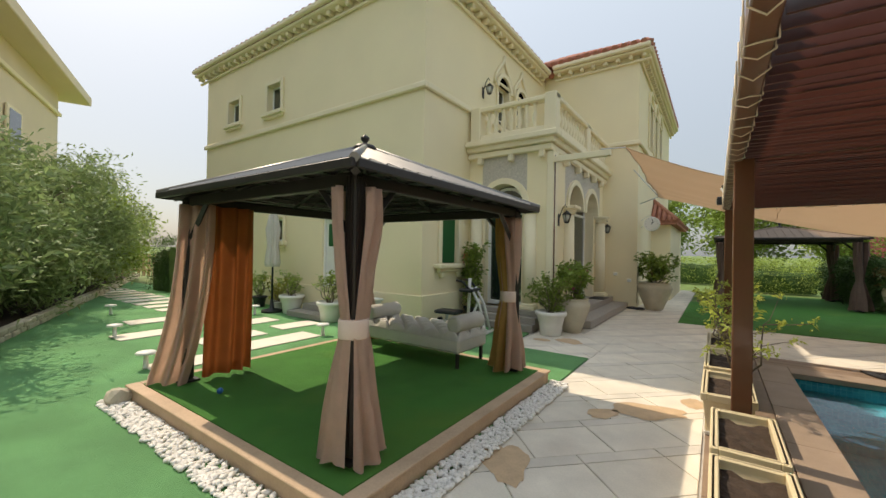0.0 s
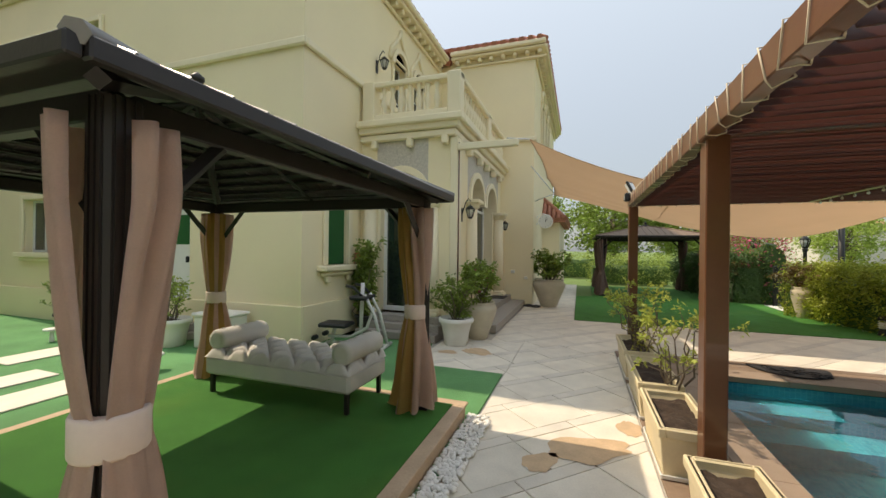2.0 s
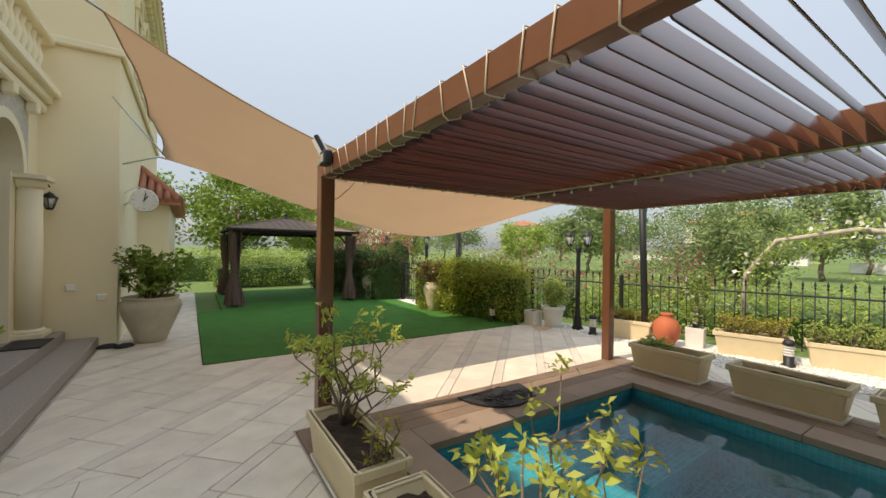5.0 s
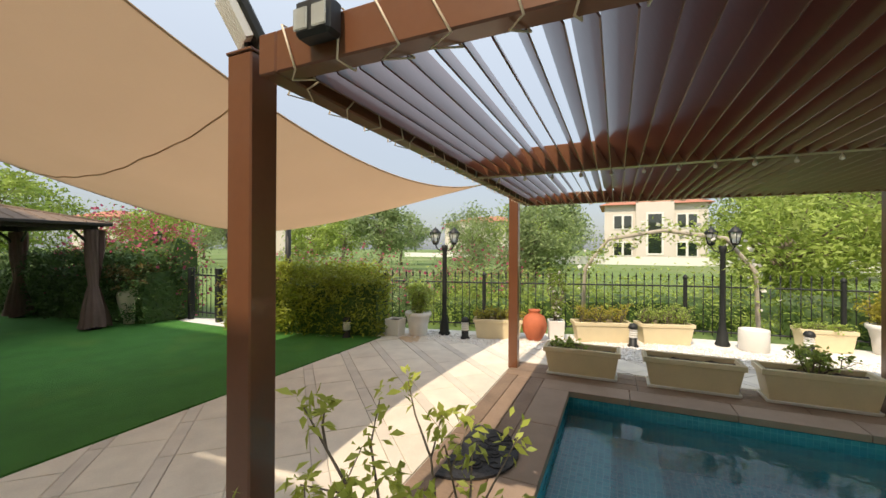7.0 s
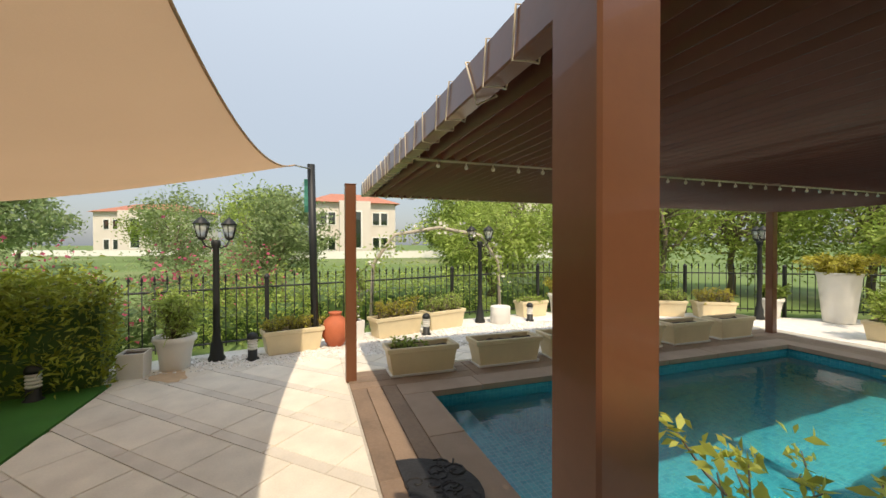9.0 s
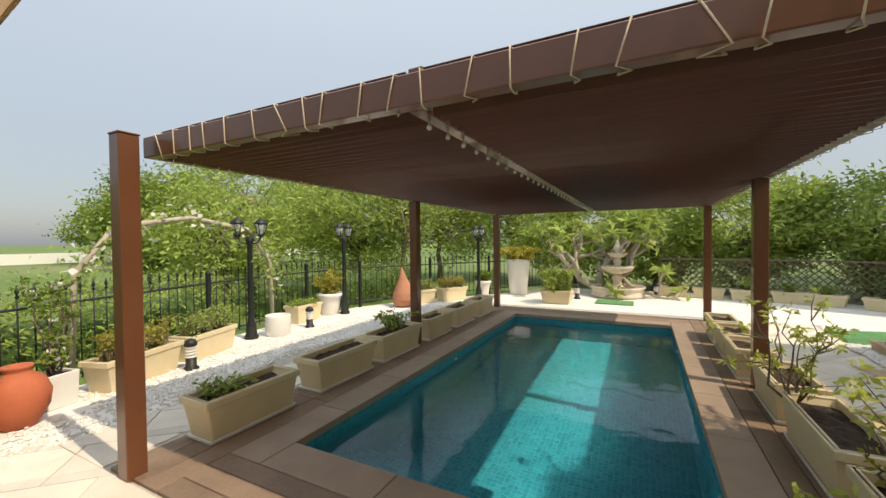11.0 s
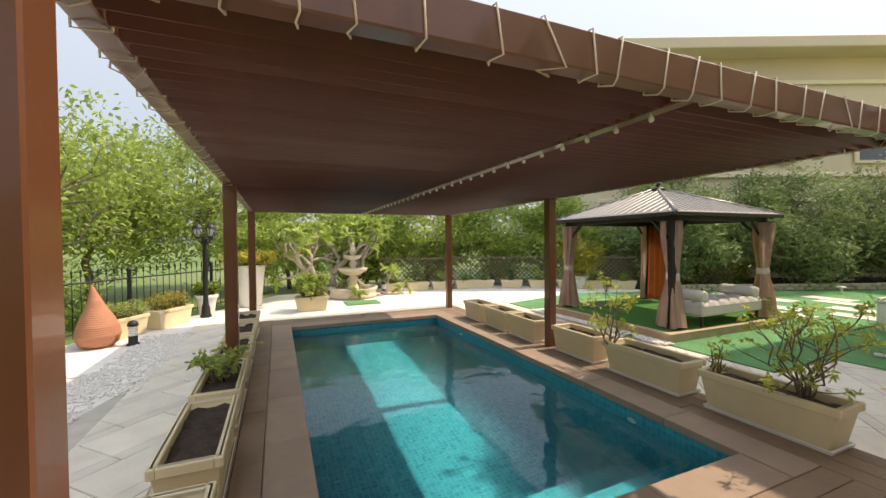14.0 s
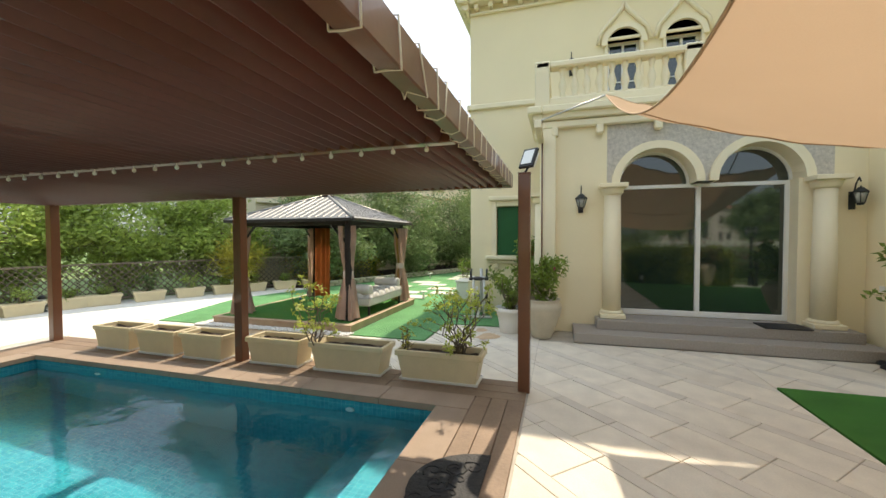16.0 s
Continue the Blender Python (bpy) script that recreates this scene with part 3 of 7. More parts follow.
def hip_roof(name, x0, x1, y0, y1, z, rise, label):
    """A hipped roof of barrel tiles."""
    r = tagged(new(name), label, "roof", kind="structure")
    bm = bm_new()
    inset = min(x1 - x0, y1 - y0) / 2
    if x1 - x0 > y1 - y0:
        ridge = [(x0 + inset, (y0 + y1) / 2), (x1 - inset, (y0 + y1) / 2)]
    else:
        ridge = [((x0 + x1) / 2, y0 + inset), ((x0 + x1) / 2, y1 - inset)]
    c = [bm.verts.new((x, y, z)) for x, y in ((x0, y0), (x1, y0), (x1, y1), (x0, y1))]
    t = [bm.verts.new((*p, z + rise)) for p in ridge]
    if x1 - x0 > y1 - y0:
        for f in ((c[0], c[1], t[1], t[0]), (c[1], c[2], t[1]), (c[2], c[3], t[0], t[1]), (c[3], c[0], t[0])):
            bm.faces.new(f)
    else:
        for f in ((c[0], c[1], t[0]), (c[1], c[2], t[1], t[0]), (c[2], c[3], t[1]), (c[3], c[0], t[0], t[1])):
            bm.faces.new(f)
    bm.faces.new(list(reversed(c)))
    part("roof_slab", bm, TILE, r)
    slope = rise / inset
    bm = bm_new()
    for a, b, along in ((x0, x1, 0), (y0, y1, 1)):
        n = int((b - a) / 0.24)
        for i in range(n):
            u = a + (i + 0.5) * (b - a) / n
            reach = min(inset, u - a, b - u)
            if reach < 0.1:
                continue
            for edge, sgn in (((y0, 1), (y1, -1)) if along == 0 else ((x0, 1), (x1, -1))):
                p = (u, edge - sgn * 0.06) if along == 0 else (edge - sgn * 0.06, u)
                q = (u, edge + sgn * reach) if along == 0 else (edge + sgn * reach, u)
                tube(bm, [(*p, z - 0.0), (*q, z + slope * reach + 0.02)], 0.085, 6)
    part("barrel_tiles", bm, TILE, r)


hip_roof("roof_main", -13.4, HX + 0.22, HY - 0.22, 16.5, 6.83, 1.9, "low hipped roof of terracotta barrel tiles")
hip_roof("roof_wing", -8.0, NX + 0.26, NY - 0.26, 19.7, 7.06, 1.7, "low hipped roof of terracotta barrel tiles")

# porch
for dims in ((PX - 0.3, PX, 7.3, 8.02), (PX - 0.3, PX, 11.0, NY), (HX, -4.28, PY, PY + 0.3), (-3.28, PX, PY, PY + 0.3)):
    bm = bm_new()
    box(bm, *dims, 0, 3.45)
    setting("wall_porch", bm, STUCCO, "yellow stucco porch wall", "wall")
setting("porch_arch_south", placed(arch_bm([(-3.78, 0.46, -4.28, -3.28)], 2.4, 3.45, -0.3, 0), south(PY)), PANEL, "grey carved panel over the porch door arch", "wall")
setting("porch_arch_east", placed(arch_bm([(8.75, 0.56, 8.02, 9.42), (10.12, 0.56, 9.42, 11.0)], 2.45, 3.45, -0.35, 0), east(PX)), PANEL, "grey carved panel over a pair of arches", "wall")
for m, c, r, zs in ((south(PY), -3.78, 0.46, 2.4), (east(PX), 8.75, 0.56, 2.45), (east(PX), 10.12, 0.56, 2.45)):
    setting("trim_arch", placed(arch_trim_bm(c, r - 0.02, 0.12, zs, -0.3, 0.05), m), TRIM, "cream moulding round the arch", "trim")
bm = bm_new()
box(bm, PX - 0.36, PX - 0.06, 8.021, 8.2, 0.296, 2.449)
box(bm, PX - 0.36, PX - 0.06, 10.62, 10.999, 0.296, 2.449)
box(bm, -4.28, -4.221, PY + 0.04, PY + 0.26, 0.35, 2.399)
box(bm, -3.389, -3.281, PY + 0.04, PY + 0.26, 0.35, 2.399)
setting("door_jamb", bm, TRIM, "cream reveal beside the glazed doors", "trim")
bm = bm_new()
box(bm, HX, PX + 0.001, PY, NY, 3.45, 3.74)
setting("porch_roof", bm, STUCCO, "flat stucco porch roof carrying the balcony", "roof")
bm = bm_new()
for a, b in ((0.10, 3.47), (0.16, 3.60), (0.24, 3.70)):
    box(bm, HX + 0.001, PX + a, PY - a, PY - 0.001, b - 0.06, b + 0.06, 0.02)
    box(bm, PX + 0.001, PX + a, PY - 0.001, NY - 0.001, b - 0.06, b + 0.06, 0.02)
setting("trim_porch_cornice", bm, TRIM, "stepped cream cornice of the porch", "trim")
bm = bm_new()
box(bm, -0.055, 0.055, 0.0, 0.13, -0.15, 0.0, 0.02)
me = mesh_of(bm, "corbel", TRIM)
for m, u in [(south(PY), u) for u in (-4.3, -3.6, -2.95)] + [(east(PX), u) for u in (7.2, 7.9, 8.75, 9.42, 10.1, 10.9)]:
    ob = tagged(new("trim_corbel", me), "cream moulded corbel under the cornice", "trim", kind="structure")
    ob.matrix_world = m @ Matrix.Translation((u, 0.001, 3.42))


def column(m, u, d, z0, z1, r):
    """Half-round pilaster column with base and capital."""
    c = tagged(new("column"), "cream stucco column with moulded base and capital", "column", kind="structure")
    c.matrix_basis = m @ Matrix.Translation((u, d, z0))
    h = z1 - z0
    bm = bm_new()
    lathe(bm, [(r, 0.12), (r * 1.0, h * 0.4), (r * 0.9, h - 0.18)], 20)
    part("shaft", bm, TRIM, c)
    bm = bm_new()
    box(bm, -r * 1.35, r * 1.35, -r * 1.35, r * 1.35, 0, 0.07, 0.01)
    lathe(bm, [(r * 1.25, 0.07), (r * 1.3, 0.09), (r * 1.1, 0.12)], 20)
    part("base", bm, TRIM, c)
    bm = bm_new()
    lathe(bm, [(r * 0.95, h - 0.18), (r * 1.2, h - 0.14), (r * 1.2, h - 0.1), (r * 1.4, h - 0.07)], 20)
    box(bm, -r * 1.5, r * 1.5, -r * 1.5, r * 1.5, h - 0.07, h, 0.01)
    part("capital", bm, TRIM, c)


for u in (-4.4, -3.19):
    column(south(PY), u, 0.02, 0.34, 2.38, 0.13)
for u in (8.1, 10.88):
    column(east(PX), u, 0.05, 0.3, 2.45, 0.14)
# corner pier with downpipe
bm = bm_new()
box(bm, PX - 0.02, PX + 0.12, PY - 0.03, PY + 0.22, 0, 3.4, 0.015)
setting("trim_pier", bm, TRIM, "cream corner pier of the porch", "trim")
bm = bm_new()
tube(bm, [(PX + 0.134, PY - 0.0, 0.2), (PX + 0.134, PY - 0.0, 3.3)], 0.012, 8)
setting("downpipe", bm, BROWN, "thin brown cable pipe on the porch corner", "pipe")


def glass_door(name, m, ua, ub, za, zb, leaves, label, handle=True):
    d = tagged(new(name), label, "door", kind="structure")
    d.matrix_basis = m @ Matrix.Translation((ua, 0, za))
    w, h = ub - ua, zb - za
    bm = bm_new()
    for a in ((0, 0.06, 0, h), (w - 0.06, w, 0, h), (0.06, w - 0.06, h - 0.06, h), (0.06, w - 0.06, 0, 0.09)):
        box(bm, a[0], a[1], -0.08, 0.0, a[2], a[3], 0.006)
    for k in range(1, leaves):
        box(bm, w * k / leaves - 0.035, w * k / leaves + 0.035, -0.07, 0.01, 0.09, h - 0.06, 0.006)
    part("door_frame", bm, WHITE, d)
    for k in range(leaves):
        quick_box("pane", HOUSE_GLASS, d, (w * k / leaves + 0.04, w * (k + 1) / leaves - 0.04, -0.05, -0.03, 0.05, h - 0.03))
    if handle:
        quick_box("door_handle", WHITE, d, (w - 0.16, w - 0.04, 0.002, 0.045, 0.98, 1.02), 0.008)
    return d


glass_door("door_2", south(PY + 0.18), -4.22, -3.39, 0.34, 2.28, 1, "white framed glazed porch door")
big = glass_door("door_3", east(PX - 0.28), 8.2, 10.62, 0.3, 2.45, 2, "wide white framed sliding glass door reflecting the garden", False)
for c, r, m in ((8.75, 0.56, east(PX - 0.30)), (10.12, 0.56, east(PX - 0.30)), (-3.78, 0.44, south(PY + 0.2))):
    fan = tagged(new("window_fanlight"), "half-round dark fanlight under the arch", "window", kind="structure")
    fan.matrix_basis = m @ Matrix.Translation((c, 0, 2.45 if r > 0.5 else 2.36))
    bm = bm_new()
    f = [bm.verts.new((r * 1.05 * math.cos(math.pi * i / 16), -0.05, r * 1.05 * math.sin(math.pi * i / 16))) for i in range(17)]
    g = [bm.verts.new((v.co.x, -0.03, v.co.z)) for v in f]
    bm.faces.new(f)
    bm.faces.new(list(reversed(g)))
    part("pane", bm, HOUSE_GLASS, fan)
    part("fan_frame", arch_trim_bm(0, r - 0.06, 0.06, 0, -0.06, 0.0), WHITE, fan)
# granite steps
bm = bm_new()
for i, (z0, z1) in enumerate(((0, 0.12), (0.12, 0.23), (0.23, 0.34))):
    box(bm, -4.35, -2.9 + 0.0, 6.42 + 0.16 * i, PY - 0.001, z0, z1, 0.008)
setting("steps_south", bm, GRANITE, "speckled grey granite steps to the porch door", "steps")
bm = bm_new()
box(bm, PX + 0.001, -2.15, 7.5, 11.3, 0, 0.15, 0.008)
box(bm, PX + 0.001, -2.5, 7.85, 11.2, 0.15, 0.295, 0.008)
box(bm, PX - 0.28, PX + 0.001, 8.05, 10.98, 0.0, 0.295)
setting("steps_east", bm, GRANITE, "broad speckled grey granite steps to the sliding door", "steps")

# balcony
bal = tagged(new("balustrade"), "cream stone balustrade round the balcony", "balustrade", kind="structure")
bm = bm_new()
lathe(bm, [(0.045, 0), (0.055, 0.03), (0.035, 0.06), (0.06, 0.16), (0.065, 0.2), (0.035, 0.32), (0.03, 0.36), (0.05, 0.43), (0.05, 0.485)], 12)
baluster = mesh_of(bm, "baluster", TRIM)
for name, dims in (("base_rail", (HX + 0.1, PX + 0.15, PY - 0.08, PY + 0.1, 3.77, 3.90)), ("base_rail", (PX - 0.03, PX + 0.15, PY + 0.1, NY, 3.77, 3.90)),
                   ("top_rail", (HX + 0.1, PX + 0.18, PY - 0.1, PY + 0.12, 4.38, 4.48)), ("top_rail", (PX - 0.05, PX + 0.18, PY + 0.12, NY, 4.38, 4.48))):
    quick_box(name, TRIM, bal, dims, 0.02)
for x, y in ((HX + 0.18, PY), (PX + 0.06, PY), (PX + 0.06, 9.2)):
    quick_box("pedestal", TRIM, bal, (x - 0.12, x + 0.12, y - 0.12, y + 0.12, 3.75, 4.50), 0.02)
for i in range(7):
    part("baluster", baluster, TRIM, bal).location = (HX + 0.45 + i * 0.17, PY, 3.90)
for i in range(10):
    part("baluster", baluster, TRIM, bal).location = (PX + 0.06, PY + 0.32 + i * 0.19, 3.90)
for i in range(9):
    part("baluster", baluster, TRIM, bal).location = (PX + 0.06, 9.45 + i * 0.2, 3.90)
# balcony windows
for i, u in enumerate((8.5, 9.55)):
    w = window("window_%d" % (i + 10), east(HX), u - 0.3, u + 0.3, 4.0, 5.55, "arched blue-grey balcony window with an ogee moulding", sill=False, surround=0.06)
    part("arch_moulding", arch_trim_bm(0, 0.32, 0.1, 1.45, 0.001, 0.08), TRIM, w)
    bm = bm_new()
    tube(bm, [(-0.48, 0.03, 1.5), (-0.42, 0.03, 1.75), (-0.2, 0.03, 1.98), (-0.05, 0.03, 2.15), (0, 0.03, 2.3), (0.05, 0.03, 2.15), (0.2, 0.03, 1.98), (0.42, 0.03, 1.75), (0.48, 0.03, 1.5)], 0.045, 6)
    part("ogee_moulding", bm, TRIM, w)
    for k in (1, 2, 3):
        quick_box("muntin", WHITE, w, (-0.25, 0.25, -0.13, -0.115, k * 0.38 - 0.012, k * 0.38 + 0.012))
    bm = bm_new()
    f = bm.faces.new([bm.verts.new((0.31 * math.cos(math.pi * k / 16), 0.012, 1.5 + 0.29 * math.sin(math.pi * k / 16))) for k in range(17)])
    bmesh.ops.solidify(bm, geom=[f], thickness=0.008)
    part("fanlight", bm, HOUSE_GLASS, w)

# low tiled annex beyond the wing
bm = bm_new()
box(bm, NX + 0.001, -1.4, 14.1, 18.5, 0, 2.46)
setting("wall_annex", bm, STUCCO, "yellow stucco wall of a low annex", "wall")
ann = tagged(new("roof_annex"), "small lean-to roof of dark red barrel tiles", "roof", kind="structure")
bm = bm_new()
zt, zb, ye, yr, xe = 3.22, 2.5, 13.8, 14.6, -1.2
v = [bm.verts.new(p) for p in ((NX, yr, zt), (NX, 18.7, zt), (xe, 18.7, zb), (xe, ye, zb), (NX, ye, zb), (NX, 18.7, zb - 0.08), (xe, 18.7, zb - 0.08), (xe, ye, zb - 0.08), (NX, ye, zb - 0.08))]
for f in ((0, 1, 2, 3), (0, 3, 4), (3, 2, 6, 7), (4, 3, 7, 8), (5, 8, 7, 6), (1, 5, 6, 2)):
    bm.faces.new([v[j] for j in f])
part("roof_slab", bm, TILE, ann)
bm = bm_new()
for i in range(22):
    y = ye + 0.1 + i * 0.225
    top_x = NX + 0.02 if y > yr else xe + (NX - xe) * (y - ye) / (yr - ye)
    tube(bm, [(xe + 0.03, y, zb), (top_x, y, zb + (zt - zb) * (top_x - xe) / (NX - xe) + 0.02)], 0.075, 6)
part("side_tiles", bm, TILE, ann)
for i in range(5):
    x = xe - 0.08 - i * 0.15
    top_y = ye + (yr - ye) * (x - xe) / (NX - xe)
    bm = bm_new()
    tube(bm, [(x, ye - 0.03, zb), (x, top_y, zb + (zt - zb) * (top_y - ye) / (yr - ye) + 0.02)], 0.07, 6)
    part("barrel_tile", bm, TILE, ann)
bm = bm_new()
tube(bm, [(xe, ye, zb + 0.03), (NX, yr, zt + 0.04)], 0.08, 8)
part("hip_tile", bm, TILE, ann)

# ---- pergola ----
PGX, PGY = (-0.04, 4.0), (-0.27, 3.33, 6.94)
pergola = thing("pergola", (1.96, 3.33, 0), "brown steel louvred pergola standing over the pool", "pergola")
pergola_inv = Matrix.Translation((-1.96, -3.33, 0))


def pg(name, dims, mat=BROWN, bevel=0.006, label=""):
    bm = bm_new()
    box(bm, *dims, bevel)
    return part(name, placed(bm, pergola_inv), mat, pergola, label)


for x in PGX:
    for y in PGY:
        h = 2.24 if y > 6 else 2.145
        pg("post", (x - 0.06, x + 0.06, y - 0.06, y + 0.06, 0, h))
        pg("post_cap", (x - 0.064, x + 0.064, y - 0.064, y + 0.064, h, h + 0.012), BROWN, 0.003)
for a in ((-0.13, 4.05, 6.73, 6.81), (-0.13, 4.05, -0.40, -0.32)):
    pg("beam", (*a, 2.12, 2.26))
for a in ((-0.13, -0.05, -0.32, 6.73), (3.97, 4.05, -0.32, 6.73)):
    pg("beam", (*a, 2.12, 2.26))
pg("beam", (1.88, 1.96, -0.32, 6.73, 2.12, 2.32))
for a, b in ((-0.05, 1.88), (1.96, 3.97)):
    pg("cross_beam", (a, b, 3.28, 3.36, 2.135, 2.255))
bm = bm_new()
box(bm, -0.93, 0.93, -0.108, 0.108, -0.003, 0.003, 0.002)
slat = mesh_of(bm, "slat", LOUVRE)
for lo, hi in ((-0.32, 3.28), (3.36, 6.73)):
    n = int((hi - lo) / 0.088)
    for i in range(n):
        for xc, wdt in ((0.915, 1.92), (2.965, 2.0)):
            s = part("slat", slat, LOUVRE, pergola)
            tilt = 62 + 1.5 * math.sin(i * 1.7 + xc)
            s.matrix_basis = pergola_inv @ Matrix.Translation((xc, lo + (i + 0.5) * (hi - lo) / n, 2.21)) @ pose(0, 0, 0, tilt, 0, 0) @ Matrix.Diagonal((wdt / 1.86, 1, 1, 1))
# ropes of fairy lights wound round the beams
rr = random.Random(4)
rope = thing("rope_light", (1.96, 3.33, 2.115), "pale string light wound round the pergola beams", "string light")


def winding(x0, y0, x1, y1, n):
    for i in range(n):
        t = (i + 0.5) / n + rr.uniform(-0.2, 0.2) / n
        x, y = x0 + (x1 - x0) * t, y0 + (y1 - y0) * t
        dx, dy = (y1 - y0), -(x1 - x0)
        ln = math.hypot(dx, dy)
        dx, dy = dx / ln * 0.046, dy / ln * 0.046
        s = rr.uniform(-0.05, 0.09)
        ax, ay = (x1 - x0) / math.hypot(x1 - x0, y1 - y0) * s, (y1 - y0) / math.hypot(x1 - x0, y1 - y0) * s
        bm = bm_new()
        tube(bm, [(x + dx - ax, y + dy - ay, 2.1), (x + dx, y + dy, 2.17), (x + dx + ax, y + dy + ay, 2.25), (x, y, 2.255), (x - dx, y - dy, 2.25), (x - dx - ax, y - dy - ay, 2.095), (x, y, 2.09), (x + dx - ax, y + dy - ay, 2.1)], 0.0036, 5)
        part("loop", placed(bm, Matrix.Translation((-1.96, -3.33, -2.1))), ROPE, rope)


winding(-0.09, -0.3, -0.09, 6.75, 42)
winding(0.0, 6.77, 4.0, 6.77, 21)
winding(4.01, 6.75, 4.01, -0.3, 42)
# bulbs along the middle beam and cross beam
festoon = thing("festoon_light", (1.92, 3.3, 2.135), "string of small round bulbs hanging below the pergola beam", "string light")
bm = bm_new()
lathe(bm, [(0.004, 0.0), (0.005, -0.014), (0.012, -0.024), (0.0145, -0.033), (0.011, -0.043), (0.003, -0.047)], 10)
BULB = material("bulb_glass", (0.8, 0.76, 0.66), 0.2, bump=0)
bulb = mesh_of(bm, "bulb", BULB)
bm = bm_new()
pts = []
for i in range(34):
    y = -0.2 + i * 0.205
    part("bulb", bulb, BULB, festoon).location = (0.02, y - 3.3, -0.012)
    pts += [(0.02, y - 3.3, -0.012), (0.02, y - 3.2, -0.002)]
tube(bm, pts, 0.003, 5)
part("cable", bm, ROPE, festoon)


# ---- plants ----
def leaf_part(name, centres, size, mat, parent, seed, label="", **kw):
    rng = np.random.default_rng(seed)
    return part(name, leaves_mesh(name, np.asarray(centres), size, mat, rng, **kw), mat, parent, label)


def branch_points(rng, start, end, n=5, wob=0.06):
    s, e = np.array(start, float), np.array(end, float)
    pts = [s + (e - s) * k / (n - 1) + (rng.normal(size=3) * wob * np.linalg.norm(e - s) * (0 < k < n - 1)) for k in range(n)]
    return [tuple(p) for p in pts]


def tree(x, y, h, spread, mat, label, seed, n=9000, leaf=0.13, trunk=0.12, crown_low=0.35, clump=46, name="tree", bark=None, flowers=None, nflowers=0, lean=(0, 0), aspect=0.45):
    """A tapered trunk with limbs and a crown of many small leaves in uneven clumps."""
    rng = np.random.default_rng(seed)
    t = thing(name, (x, y, -0.05), label, "tree")
    top = np.array([lean[0], lean[1], h * 0.6])
    bm = bm_new()
    tube(bm, branch_points(rng, (0, 0, 0), top, 6, 0.04), [trunk, trunk * 0.8, trunk * 0.7, trunk * 0.6, trunk * 0.5, trunk * 0.35], 9)
    cz = h * (crown_low + 1) / 2
    pts, cl = clumps(rng, n, (lean[0], lean[1], cz), (spread, spread, h * (1 - crown_low) / 2), clump, (spread * 0.17, spread * 0.17, h * 0.055))
    for c in cl[::2]:
        k = rng.uniform(0.45, 0.95)
        tube(bm, branch_points(rng, top * k, c, 5, 0.07), [trunk * 0.35, trunk * 0.25, trunk * 0.17, trunk * 0.1, trunk * 0.05], 6)
    part("trunk", bm, bark or BARK, t)
    pts = pts[pts[:, 2] > 0.15]
    leaf_part("crown", pts, leaf, mat, t, seed + 1, aspect=aspect)
    if flowers:
        f = pts[rng.integers(0, len(pts), nflowers)] + rng.normal(size=(nflowers, 3)) * 0.05
        leaf_part("blossom", f, leaf * 0.6, flowers, t, seed + 2, aspect=0.8)
    return t


def shrub(name, m, h, w, mat, label, category, seed, n=500, leaf=0.05, stems=9, base=0.0, bare=0.15, aspect=0.45, flowers=None, nflowers=0, up=0.35, tuft=False):
    """A shrub of thin stems with leaves along them; stands on its base point."""
    rng = np.random.default_rng(seed)
    t = thing(name, m, label, category)
    bm = bm_new()
    pts = []
    per = max(3, n // (stems * 3))
    for k in range(stems):
        a = 2 * math.pi * (k + rng.uniform(0, 0.8)) / stems
        r = w * rng.uniform(0.25, 1.0)
        tip = np.array([r * math.cos(a), r * math.sin(a), h * rng.uniform(0.6, 1.0)])
        b = branch_points(rng, (0.03 * math.cos(a), 0.03 * math.sin(a), base), tip, 6, 0.05)
        tube(bm, b, [0.010, 0.009, 0.007, 0.006, 0.004, 0.002], 5)
        for j in range(3):
            i = rng.integers(1, 5)
            s = np.array(b[i])
            e = s + np.array([rng.normal() * w * 0.35, rng.normal() * w * 0.35, h * rng.uniform(0.05, 0.28)])
            tube(bm, [tuple(s), tuple((s + e) / 2 + rng.normal(size=3) * 0.01), tuple(e)], [0.005, 0.004, 0.002], 4)
            f = rng.uniform(bare, 1.05, per)[:, None]
            if tuft:
                f = 1.05 - np.minimum(rng.exponential(0.14, per), 0.9)[:, None]
            pts.append(s + (e - s) * f + rng.normal(size=(per, 3)) * leaf * 0.35)
        f = rng.uniform(0.35, 1.03, per)[:, None]
        if tuft:
            f = 1.05 - np.minimum(rng.exponential(0.16, per), 1.2)[:, None]
        bb = np.array(b)
        pts.append(bb[3] + (bb[5] - bb[3]) * f + rng.normal(size=(per, 3)) * leaf * 0.4)
    part("stem", bm, BARK, t)
    p = np.concatenate(pts)
    leaf_part("foliage", p, leaf, mat, t, seed + 1, aspect=aspect, up=up)
    if flowers:
        leaf_part("blossom", p[rng.integers(0, len(p), nflowers)], leaf * 0.9, flowers, t, seed + 3, aspect=0.9)
    return t


